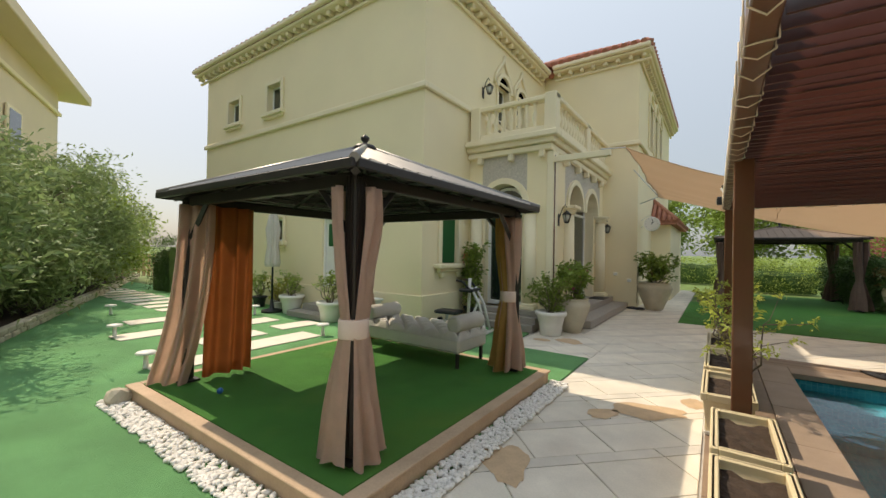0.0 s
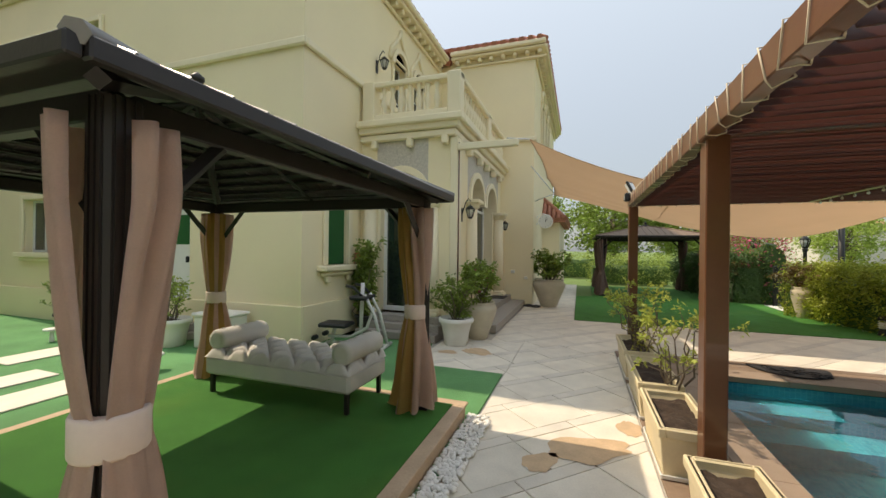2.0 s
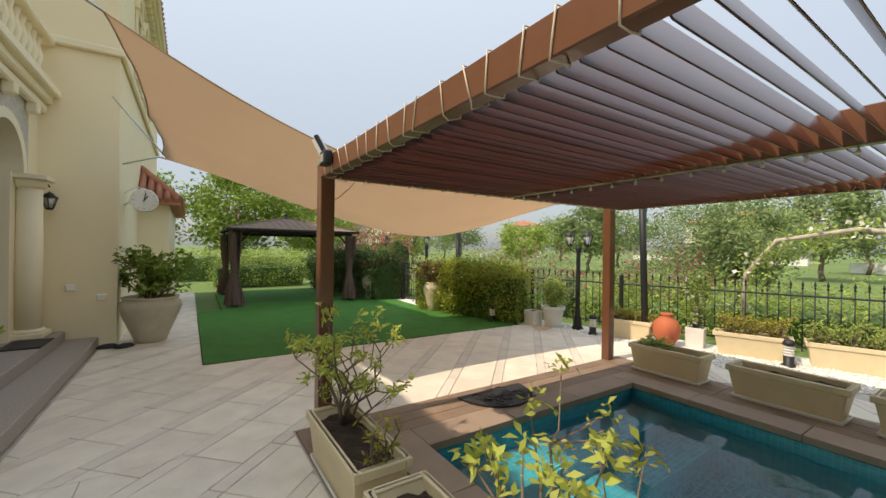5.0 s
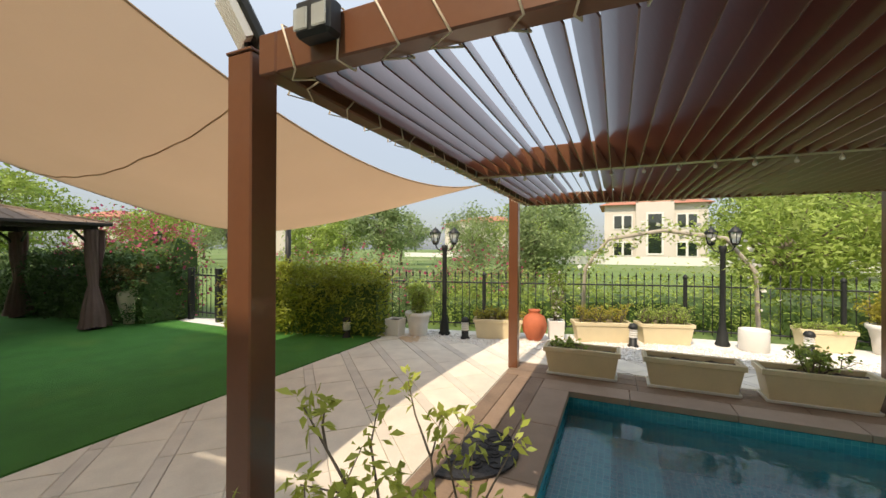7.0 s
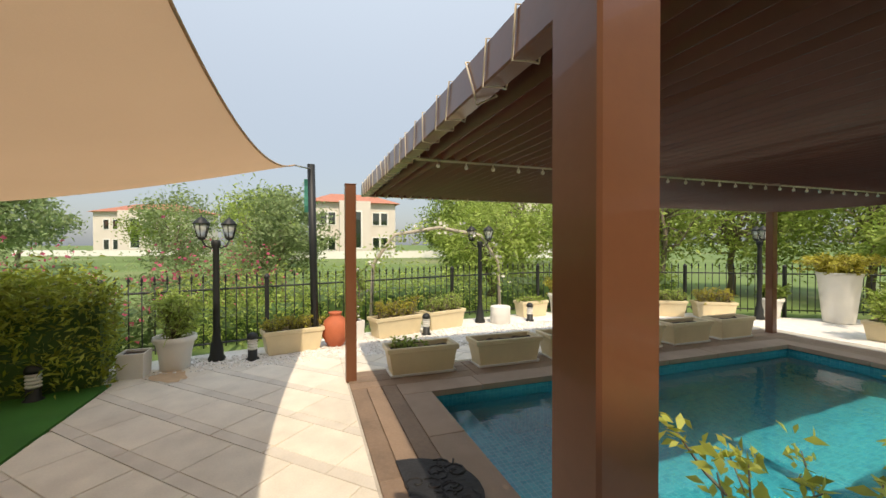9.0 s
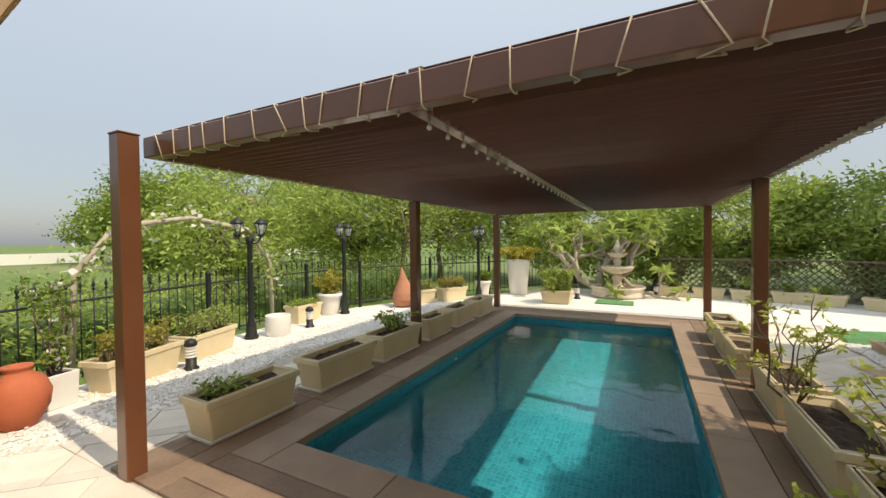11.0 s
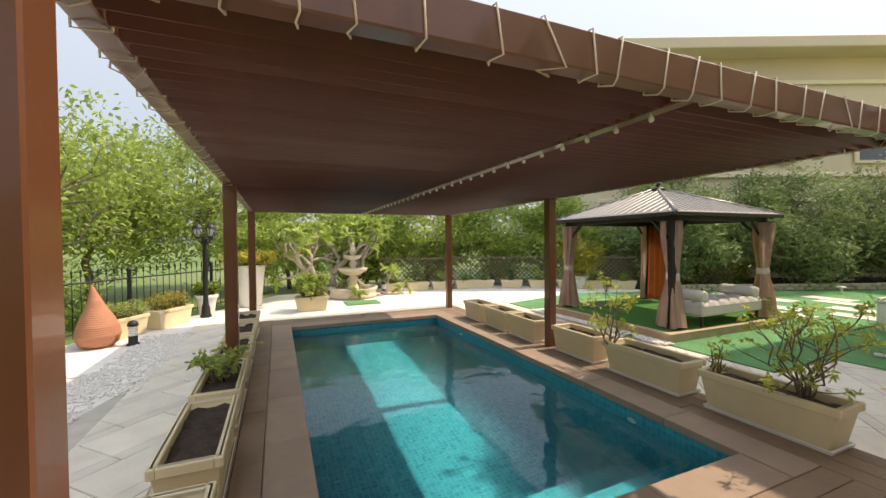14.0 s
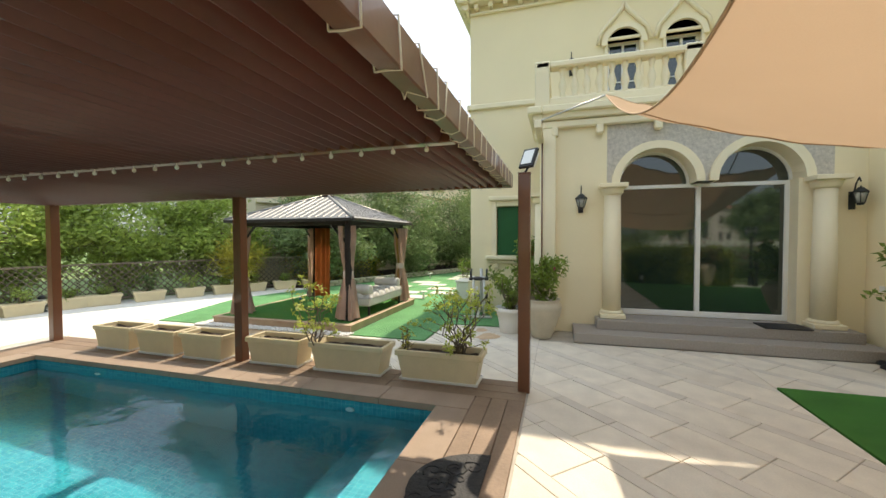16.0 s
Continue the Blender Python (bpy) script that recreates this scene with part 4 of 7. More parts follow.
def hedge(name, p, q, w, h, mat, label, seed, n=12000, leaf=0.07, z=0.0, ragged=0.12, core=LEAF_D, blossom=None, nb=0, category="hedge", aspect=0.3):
    """A clipped or ragged hedge: dark green core shell and an uneven skin of leaves."""
    rng = np.random.default_rng(seed)
    m = slanted(p, q)
    ln = (Vector(q) - Vector(p)).length
    t = thing(name, m @ Matrix.Translation((0, 0, z)), label, category)
    bm = bm_new()
    k = max(2, int(ln / 0.25))
    rows = []
    for i in range(k + 1):
        u = ln * i / k
        ring = []
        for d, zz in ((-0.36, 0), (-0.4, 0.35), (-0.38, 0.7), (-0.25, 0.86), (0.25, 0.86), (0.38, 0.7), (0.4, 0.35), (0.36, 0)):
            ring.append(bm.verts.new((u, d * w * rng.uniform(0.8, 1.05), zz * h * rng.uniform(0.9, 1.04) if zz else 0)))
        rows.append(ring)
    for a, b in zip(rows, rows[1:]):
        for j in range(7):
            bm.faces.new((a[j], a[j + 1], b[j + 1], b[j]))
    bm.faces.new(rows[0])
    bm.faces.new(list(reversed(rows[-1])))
    part("inner_shell", bm, core, t)
    bumps = rng.uniform(0, ln, int(ln * 7) + 6)
    bz, br = rng.uniform(0.05, 1, len(bumps)) * h, rng.uniform(-1, 1, len(bumps))
    face = rng.uniform(0, 1, n)
    u = rng.uniform(-0.06, ln + 0.06, n)
    side = np.where(rng.uniform(0, 1, n) < 0.5, -1, 1)
    zz = rng.uniform(0.02, 1, n) * h
    d = side * w * 0.5
    top = face < w / (w + 1.6 * h)
    zz = np.where(top, h, zz)
    d = np.where(top, rng.uniform(-0.5, 0.5, n) * w, d)
    kidx = rng.integers(0, len(bumps), n)
    pull = rng.uniform(0, 1, n) < 0.5
    u = np.where(pull, bumps[kidx] + rng.normal(size=n) * 0.13, u)
    zz = np.where(pull & ~top, bz[kidx] + rng.normal(size=n) * 0.1, zz)
    out = rng.normal(size=n) * ragged * 0.5 + np.where(pull, ragged * 0.7, -ragged * 0.2)
    d = d + np.where(top, 0, side * out)
    zz = np.clip(zz + np.where(top, out, 0), 0.02, h + ragged * 2.5)
    cap = rng.uniform(0, 1, n) < 0.5 * w / (ln + w)
    u = np.where(cap, np.where(rng.uniform(0, 1, n) < 0.5, -0.03, ln + 0.03) + rng.normal(size=n) * ragged * 0.4, u)
    d = np.where(cap, rng.uniform(-0.5, 0.5, n) * w, d)
    zz = np.where(cap, rng.uniform(0.02, 1.0, n) * h, zz)
    pts = np.stack([u, d, zz], 1)
    leaf_part("foliage", pts, leaf, mat, t, seed + 1, aspect=aspect)
    if blossom:
        leaf_part("blossom", pts[rng.integers(0, n, nb)] + rng.normal(size=(nb, 3)) * 0.04, leaf * 0.9, blossom, t, seed + 2, aspect=0.8)
    return t


# ---- pots and planters ----
def frustum_shell(bm, l0, w0, l1, w1, h, wall, floor):
    """An open tapered trough: foot l0 x w0, mouth l1 x w1."""
    def ring(l, w, z):
        return [bm.verts.new((sx * l / 2, sy * w / 2, z)) for sx, sy in ((-1, -1), (1, -1), (1, 1), (-1, 1))]
    rings = [ring(l0, w0, 0), ring(l1, w1, h), ring(l1 - 2 * wall, w1 - 2 * wall, h), ring(l0 - wall, w0 - wall, floor)]
    for a, b in zip(rings, rings[1:]):
        for i in range(4):
            bm.faces.new((a[i], a[(i + 1) % 4], b[(i + 1) % 4], b[i]))
    bm.faces.new(rings[-1])
    bm.faces.new(list(reversed(rings[0])))
    bmesh.ops.bevel(bm, geom=list(bm.edges), offset=0.006, segments=1, affect="EDGES")


def trough(m, length, label, width=0.36, height=0.34, mat=None, group="planters beside the pool", ribs=True, tray=True):
    """A cream plastic trough on its tray, with soil."""
    mat = mat or PLASTIC
    t = thing("planter", m, label, "planter", group)
    z = 0.0
    if tray:
        bm = bm_new()
        frustum_shell(bm, length * 0.9, width * 0.86, length * 0.92, width * 0.9, 0.035, 0.012, 0.012)
        part("tray", bm, WHITE, t)
        z = 0.012
    bm = bm_new()
    frustum_shell(bm, length * 0.84, width * 0.78, length * 0.97, width * 0.95, height - z, 0.022, height * 0.6)
    part("body", placed(bm, Matrix.Translation((0, 0, z))), mat, t)
    bm = bm_new()
    l, w, k = length, width, 0.045
    for a in ((-l / 2, l / 2, -w / 2, -w / 2 + k), (-l / 2, l / 2, w / 2 - k, w / 2), (-l / 2, -l / 2 + k, -w / 2 + k, w / 2 - k), (l / 2 - k, l / 2, -w / 2 + k, w / 2 - k)):
        box(bm, *a, height - 0.06, height, 0.006)
    part("rim", bm, mat, t)
    bm = bm_new()
    rng = np.random.default_rng(int(length * 1000) % 97)
    nx, ny = 12, 5
    g = [[bm.verts.new(((i / nx - 0.5) * length * 0.9, (j / ny - 0.5) * width * 0.82, height - 0.058 + rng.normal() * 0.012)) for i in range(nx + 1)] for j in range(ny + 1)]
    for j in range(ny):
        for i in range(nx):
            bm.faces.new((g[j][i], g[j][i + 1], g[j + 1][i + 1], g[j + 1][i]))
    part("soil", bm, SOIL, t)
    return t


def round_pot(name, m, r, h, mat, label, category="pot", profile=None, soil=True):
    t = thing(name, m, label, category)
    p = profile or [(0.66, 0), (0.7, 0.02), (0.78, 0.45), (0.92, 0.8), (1.04, 0.84), (1.06, 0.92), (1.02, 1.0), (0.92, 1.0), (0.85, 0.86)]
    bm = bm_new()
    lathe(bm, [(a * r, b * h) for a, b in p], 28)
    part("body", bm, mat, t)
    if soil:
        bm = bm_new()
        lathe(bm, [(p[-1][0] * r * 0.99, p[-1][1] * h), (p[-1][0] * r * 0.5, p[-1][1] * h + 0.02), (0.01, p[-1][1] * h + 0.025)], 18)
        part("soil", bm, SOIL, t)
    return t


URN = [(0.45, 0), (0.5, 0.02), (0.62, 0.2), (0.9, 0.6), (1.0, 0.78), (0.97, 0.88), (0.86, 0.93), (0.9, 0.97), (0.92, 1.0), (0.8, 1.0), (0.78, 0.9)]

W_LABEL = "cream plastic trough planter with bare soil on the pool deck"
west = [(6.02, 0.98), (4.9, 0.98), (3.88, 0.8), (2.82, 0.72), (2.02, 0.72), (1.2, 0.72)]
for y, ln in west:
    trough(pose(-0.11 if y > 3.3 else -0.04, y, 0.012, 0, 0, 90), ln, W_LABEL)
easts = [(6.1, 0.88), (4.95, 0.96), (3.88, 0.96), (2.75, 0.85), (1.75, 0.85), (0.75, 0.8)]
for y, ln in easts:
    trough(pose(4.03, y, 0.012, 0, 0, 90), ln, W_LABEL)
SZ = 0.28
shrub("young_shrub", (-0.08, 6.25, SZ), 0.82, 0.40, SPRIG, "young light green shrub with thin bare stems in a planter", "shrub", 11, 800, 0.048, 12, tuft=True, aspect=0.4)
shrub("young_shrub", (0.0, 4.46, SZ), 0.85, 0.42, SPRIG, "young light green shrub with tufted twigs in a planter", "shrub", 13, 420, 0.05, 7, tuft=True, aspect=0.38)
shrub("young_shrub", (-0.1, 5.6, SZ), 0.3, 0.15, LEAF_Y, "small sparse shrub growing in a planter", "shrub", 12, 70, 0.05, 4)
for y, s, mat in ((6.3, 14, LEAF_L), (3.88, 15, LEAF_L)):
    shrub("herb", (4.03, y, SZ), 0.14 if y > 5 else 0.33, 0.22 if y > 5 else 0.25, mat, "low leafy herb growing in a planter", "plant", s, 170 if y > 5 else 300, 0.06, 8)

# porch pots
round_pot("white_pot", (-2.58, 6.5, 0), 0.26, 0.42, WPOT, "white plastic pot on the terrace")
shrub("potted_shrub", (-2.58, 6.5, 0.36), 0.72, 0.42, LEAF, "leafy green shrub growing in a white pot", "shrub", 21, 1200, 0.06, 10)
round_pot("stone_urn", (-2.36, 7.02, 0), 0.31, 0.62, STONEPOT, "large tan stone urn beside the granite steps", profile=URN)
shrub("potted_shrub", (-2.36, 7.02, 0.54), 0.72, 0.44, LEAF, "leafy green shrub growing in a stone urn", "shrub", 22, 1500, 0.07, 10, flowers=PINK, nflowers=12)
round_pot("stone_urn", (-1.53, 11.42, 0), 0.42, 0.72, STONEPOT, "large tan stone urn by the villa wall", profile=URN)
shrub("potted_shrub", (-1.53, 11.42, 0.62), 0.85, 0.62, LEAF, "broad leafy shrub growing in a stone urn", "shrub", 23, 1700, 0.09, 13)
for x, y, r, h, mat, s, lm in ((-9.35, 5.0, 0.17, 0.26, IRON, 31, LEAF), (-7.95, 4.95, 0.26, 0.4, WPOT, 32, LEAF_L), (-6.45, 4.8, 0.25, 0.4, WPOT, 33, LEAF_L), (-8.6, 5.0, 0.15, 0.2, WPOT, 34, LEAF_Y)):
    round_pot("pot", (x, y, 0.012), r, h, mat, "pot with a shrub against the villa wall" if mat == WPOT else "small dark pot against the villa wall")
    shrub("potted_shrub", (x, y, h * 0.85), 0.65, 0.32, lm, "small leafy shrub growing in a pot", "shrub", s, 420, 0.06, 9)

# ---- gazebo ----
GX, GY = (-4.66, -1.70), (1.06, 3.96)
plat = thing("gazebo_platform", ((GX[0] + GX[1]) / 2, (GY[0] + GY[1]) / 2, 0.0), "low timber-edged platform covered with green turf", "platform")
hw, hd = (GX[1] - GX[0]) / 2, (GY[1] - GY[0]) / 2
for dims in ((-hw, hw, -hd, -hd + 0.05), (-hw, hw, hd - 0.05, hd), (-hw, -hw + 0.05, -hd + 0.05, hd - 0.05), (hw - 0.05, hw, -hd + 0.05, hd - 0.05)):
    quick_box("edge_board", PLATWOOD, plat, (*dims, 0, 0.125), 0.006)
for dims in ((-hw - 0.02, hw + 0.02, -hd - 0.02, -hd + 0.09), (-hw - 0.02, hw + 0.02, hd - 0.09, hd + 0.02), (-hw - 0.02, -hw + 0.09, -hd + 0.09, hd - 0.09), (hw - 0.09, hw + 0.02, -hd + 0.09, hd - 0.09)):
    quick_box("edge_cap", PLATWOOD, plat, (*dims, 0.125, 0.145), 0.005)
quick_box("turf_cover", PLATFORM_TURF, plat, (-hw + 0.09, hw - 0.09, -hd + 0.09, hd - 0.09, 0.05, 0.15))


def gazebo(m, w, label, z0, eave=1.98, apex=2.62, roof=None, ribs=True, group=""):
    """A square hard-top gazebo: posts, braces, ribbed roof, knob."""
    g = thing("gazebo", m, label, "gazebo", group)
    a = w / 2
    p = a - 0.2
    for sx in (-1, 1):
        for sy in (-1, 1):
            post = quick_box("post", DARK, g, (sx * p - 0.05, sx * p + 0.05, sy * p - 0.05, sy * p + 0.05, 0.02, eave - z0 - 0.02), 0.012)
            for k in (-0.025, 0.0, 0.025):
                quick_box("flute", DARK, post, (sx * p + k - 0.006, sx * p + k + 0.006, sy * p - 0.056, sy * p + 0.056, 0.03, eave - z0 - 0.03))
                quick_box("flute", DARK, post, (sx * p - 0.056, sx * p + 0.056, sy * p + k - 0.006, sy * p + k + 0.006, 0.03, eave - z0 - 0.03))
            quick_box("foot_plate", DARK, g, (sx * p - 0.09, sx * p + 0.09, sy * p - 0.09, sy * p + 0.09, 0, 0.02), 0.004)
            for ax in (0, 1):
                bm = bm_new()
                q = [(sx * (p - 0.02), sy * p, eave - z0 - 0.42), (sx * (p - 0.38), sy * p, eave - z0 - 0.04)] if ax == 0 else [(sx * p, sy * (p - 0.02), eave - z0 - 0.42), (sx * p, sy * (p - 0.38), eave - z0 - 0.04)]
                tube(bm, q, 0.026, 4)
                part("brace", bm, DARK, g)
    e = eave - z0
    for s in (-1, 1):
        quick_box("ring_beam", DARK, g, (-p, p, s * p - 0.03, s * p + 0.03, e - 0.09, e - 0.0), 0.006)
        quick_box("ring_beam", DARK, g, (s * p - 0.03, s * p + 0.03, -p + 0.03, p - 0.03, e - 0.085, e - 0.005), 0.006)
        quick_box("fascia", DARK, g, (-a, a, s * a - 0.02, s * a + 0.02, e - 0.025, e + 0.03), 0.006)
        quick_box("fascia", DARK, g, (s * a - 0.02, s * a + 0.02, -a + 0.02, a - 0.02, e - 0.025, e + 0.03), 0.006)
    z1 = apex - z0
    bm = bm_new()
    c = [bm.verts.new((sx * a, sy * a, e + 0.03)) for sx, sy in ((-1, -1), (1, -1), (1, 1), (-1, 1))]
    t = bm.verts.new((0, 0, z1))
    for i in range(4):
        bm.faces.new((c[i], c[(i + 1) % 4], t))
    part("roof_sheet", bm, roof or ROOFMETAL, g)
    bm = bm_new()
    n = 9
    slope = (z1 - e - 0.03) / a
    for i in range(1, n * 2):
        u = -a + 2 * a * i / (n * 2)
        reach = a - abs(u)
        if reach < 0.1:
            continue
        for s in (-1, 1):
            tube(bm, [(u, s * (a - 0.04), e + 0.033 + slope * 0.04), (u, s * (a - reach), e + 0.033 + slope * reach)], 0.011, 4)
            tube(bm, [(s * (a - 0.04), u, e + 0.033 + slope * 0.04), (s * (a - reach), u, e + 0.033 + slope * reach)], 0.011, 4)
    part("roof_seams", bm, roof or ROOFMETAL, g)
    for sx in (-1, 1):
        for sy in (-1, 1):
            bm = bm_new()
            tube(bm, [(sx * a, sy * a, e + 0.03), (0, 0, z1 + 0.005)], 0.03, 6)
            part("hip_rib", bm, roof or ROOFMETAL, g)
            bm = bm_new()
            tube(bm, [(sx * (a - 0.1), sy * (a - 0.1), e - 0.02), (0, 0, z1 - 0.05)], 0.03, 4)
            part("rafter", bm, DARK, g)
    bm = bm_new()
    n = 11
    for i in range(1, n):
        f = i / n
        b, zz = a * (1 - f), e + 0.01 + (z1 - e - 0.03) * f
        for s in (-1, 1):
            box(bm, -b, b, s * b - 0.045, s * b + 0.045, zz - 0.03, zz - 0.015)
            box(bm, s * b - 0.045, s * b + 0.045, -b + 0.05, b - 0.05, zz - 0.03, zz - 0.015)
    part("ceiling_slats", bm, DARK, g)
    for sx, sy in ((0, 1), (0, -1), (1, 0), (-1, 0)):
        bm = bm_new()
        tube(bm, [(sx * (a - 0.05), sy * (a - 0.05), e - 0.035), (0, 0, z1 - 0.07)], 0.018, 4)
        part("rafter", bm, DARK, g)
    bm = bm_new()
    lathe(bm, [(0.14, z1 - 0.035), (0.10, z1 + 0.015), (0.03, z1 + 0.035), (0.02, z1 + 0.05), (0.045, z1 + 0.075), (0.045, z1 + 0.1), (0.01, z1 + 0.13)], 14)
    part("finial", bm, DARK, g)
    return g


GC = (-3.19, 2.58)
gazebo(pose(*GC, 0.15), 2.72, "dark bronze hard-top gazebo on the turf platform", 0.15, 1.915, 2.5)
FG = (1.45, 16.2)
gazebo(pose(*FG, 0.012), 3.4, "brown soft-top gazebo on the far lawn", 0.012, 1.98, 2.42, material("brown_canopy", (0.20, 0.14, 0.10), 0.8, bump=0.2))


def curtain(m, label, mat, out=-0.8, lining=None, height=1.66, flare=0.26, waist=0.075, tie=0.8, seed=1, band=True):
    """A gathered curtain wrapped round a post and tied in at the waist."""
    t = thing("curtain", m, label, "curtain", "gazebo curtains")
    bm = bm_new()
    n, k = 30, 64
    rings = []
    rg = random.Random(seed)
    ph = rg.uniform(0, 6)
    for i in range(n + 1):
        z = height * i / n
        if z < tie:
            f = (1 - z / tie) ** 0.8
            r = waist + (flare - waist) * f
            gap = 0.09 + 0.05 * f
        else:
            f = (z - tie) / (height - tie)
            r = waist + (0.135 - waist) * min(1.0, f * 1.3) ** 0.8
            gap = 0.10 + 0.46 * min(1.0, f * 1.4)
        fold = 0.09 + 0.20 * min(1.0, abs(z - tie) / 0.5)
        ring = []
        for j in range(k):
            s = j / (k - 1)
            a = out + gap + (2 * math.pi - 2 * gap) * s
            rr = r * (1 + fold * (0.6 + 0.4 * math.sin(5 * s + ph)) * math.sin(8.5 * math.pi * s * 2 + ph + 1.1 * math.sin(z * 2.3 + 4 * s) + 0.5 * math.sin(9 * s)) + 0.07 * math.sin(11 * s * 6.28 + z * 3 + ph) + 0.03 * math.sin(z * 9 + 5 * s))
            ring.append(bm.verts.new((max(rr, 0.072) * math.cos(a), max(rr, 0.072) * math.sin(a), z + 0.02 * (i == 0) * (1.2 + math.sin(3 * a + ph)))))
        rings.append(ring)
    for p, q in zip(rings, rings[1:]):
        for j in range(k - 1):
            f = bm.faces.new((p[j], p[j + 1], q[j + 1], q[j]))
            f.smooth = True
            s = (j + 0.5) / (k - 1)
            a = out + 2 * math.pi * s
            if lining is not None and abs((a - lining + math.pi) % (2 * math.pi) - math.pi) < 1.1 and math.sin(6.5 * math.pi * s * 2 + ph) > -0.35:
                f.material_index = 1
    bmesh.ops.solidify(bm, geom=list(bm.faces), thickness=0.004)
    part("cloth", bm, mat, t).data.materials.append(OCHRE)
    if band:
        bm = bm_new()
        w = waist * 1.2
        lathe(bm, [(w, tie - 0.06), (w * 1.05, tie - 0.05), (w * 1.05, tie + 0.05), (w, tie + 0.06)], 24)
        part("tie_band", bm, BAND, t)
    return t


def hanging(m, width, height, label, mat, seed, folds=6, depth=0.06, flare=0.0):
    """A loose hanging curtain in deep folds, with cloth thickness."""
    t = thing("curtain", m, label, "curtain", "gazebo curtains")
    bm = bm_new()
    nx, nz = 60, 14
    g = []
    for i in range(nz + 1):
        f = i / nz
        row = []
        for j in range(nx + 1):
            s = j / nx
            row.append(bm.verts.new(((s - 0.5) * width * (1 + 0.4 * flare * (1 - f)) - 0.55 * flare * (1 - f) ** 2.2, depth * (1.25 - 0.5 * f) * (math.sin(2 * math.pi * folds * s + seed + 0.6 * (1 - f) + 0.9 * math.sin(5 * s + seed)) + 0.3 * math.sin(17 * s + 2 * f)) + flare * 0.2 * (1 - f) ** 1.6 * (0.5 - s), height * f + 0.004)))
        g.append(row)
    for i in range(nz):
        for j in range(nx):
            f = bm.faces.new((g[i][j], g[i][j + 1], g[i + 1][j + 1], g[i + 1][j]))
            f.smooth = True
    bmesh.ops.solidify(bm, geom=list(bm.faces), thickness=0.006)
    part("cloth", bm, mat, t)
    return t


GP = 2.72 / 2 - 0.2
CZ = 0.152
curtain(pose(GC[0] + GP, GC[1] - GP, CZ), "tan curtain tied round the gazebo post", CURTAIN, seed=2, flare=0.18)
curtain(pose(GC[0] + GP - 0.045, GC[1] + GP - 0.03, CZ), "tan and ochre curtain tied round the gazebo post", CURTAIN, out=0.3, lining=-2.0, seed=5, flare=0.19)
curtain(pose(GC[0] - GP, GC[1] + GP, CZ), "tan curtain tied round the gazebo post", CURTAIN, out=2.4, lining=-0.9, seed=9, flare=0.19)
hanging(pose(GC[0] - GP + 0.13, GC[1] - GP - 0.0, CZ, 0, 0, 48), 0.32, 1.68, "loose tan curtain hanging by the gazebo post", CURTAIN, 1.0, 3, 0.045, 0.42)
hanging(pose(GC[0] - GP + 0.14, GC[1] - GP + 0.33, CZ + 0.03, 0, 0, 84), 0.44, 1.65, "loose rust orange curtain hanging by the gazebo post", RUST, 2.0, 3, 0.05, 0.04)
for k, (dx, dy) in enumerate(((-1, -1), (1, -1), (-1, 1), (1, 1))):
    curtain(pose(FG[0] + dx * 1.5, FG[1] + dy * 1.5, 0.035), "dusty pink brown curtain tied round the far gazebo post", material("far_curtain", (0.27, 0.175, 0.145), 0.9, bump=0.2) if k == 0 else bpy.data.materials["far_curtain"], height=1.85, flare=0.22, seed=20 + k, band=False)

# daybed
bed = thing("daybed", (-3.22, 3.62, 0.15), "grey button-tufted upholstered daybed with two bolsters on slim legs", "daybed")
bm = bm_new()
nx, ny = 96, 40
L, W = 1.52, 0.62
top = []
for j in range(ny + 1):
    row = []
    for i in range(nx + 1):
        u, v = i / nx, j / ny
        tuft = 0.30 + 0.70 * min(1.0, 1.35 * (abs(math.sin(math.pi * (u * 6 + v * 2.5))) * abs(math.sin(math.pi * (u * 6 - v * 2.5)))) ** 0.5)
        edge = math.sqrt(min(1, min(u, 1 - u) * 40, min(v, 1 - v) * 16))
        row.append(bm.verts.new(((u - 0.5) * L, (v - 0.5) * W, 0.325 + 0.085 * tuft * edge)))
    top.append(row)
for j in range(ny):
    for i in range(nx):
        f = bm.faces.new((top[j][i], top[j][i + 1], top[j + 1][i + 1], top[j + 1][i]))
        f.smooth = True
part("cushion", bm, CLOTH, bed)
bm = bm_new()
lathe(bm, [(0.015, 0.0), (0.014, 0.005), (0.008, 0.009), (0.001, 0.010)], 10)
button = mesh_of(bm, "button", CLOTH)
for a in range(-6, 15):
    for b in range(-6, 15):
        u, v = (a + b) / 12, (a - b) / 5
        if 0.17 < u < 0.83 and 0.06 < v < 0.94:
            part("button", button, CLOTH, bed).location = ((u - 0.5) * L, (v - 0.5) * W, 0.352)
for s in (-1, 1):
    for k in range(4):
        part("button", button, CLOTH, bed).location = (s * (L / 2 - 0.1), -0.2 + k * 0.133, 0.567)
quick_box("seat_base", CLOTH, bed, (-L / 2, L / 2, -W / 2, W / 2, 0.17, 0.335), 0.025)
for s in (-1, 1):
    bm = bm_new()
    lathe(bm, [(0.055, -0.28), (0.085, -0.275), (0.095, -0.25), (0.095, 0.25), (0.085, 0.275), (0.055, 0.28)], 20)
    part("bolster", placed(bm, Matrix.Translation((s * (L / 2 - 0.1), 0, 0.475)) @ pose(0, 0, 0, 90, 0, 0)), CLOTH, bed)
    for t in (-1, 1):
        quick_box("leg", DARK, bed, (s * (L / 2 - 0.05) - 0.018, s * (L / 2 - 0.05) + 0.018, t * (W / 2 - 0.05) - 0.018, t * (W / 2 - 0.05) + 0.018, 0.0, 0.17), 0.004)

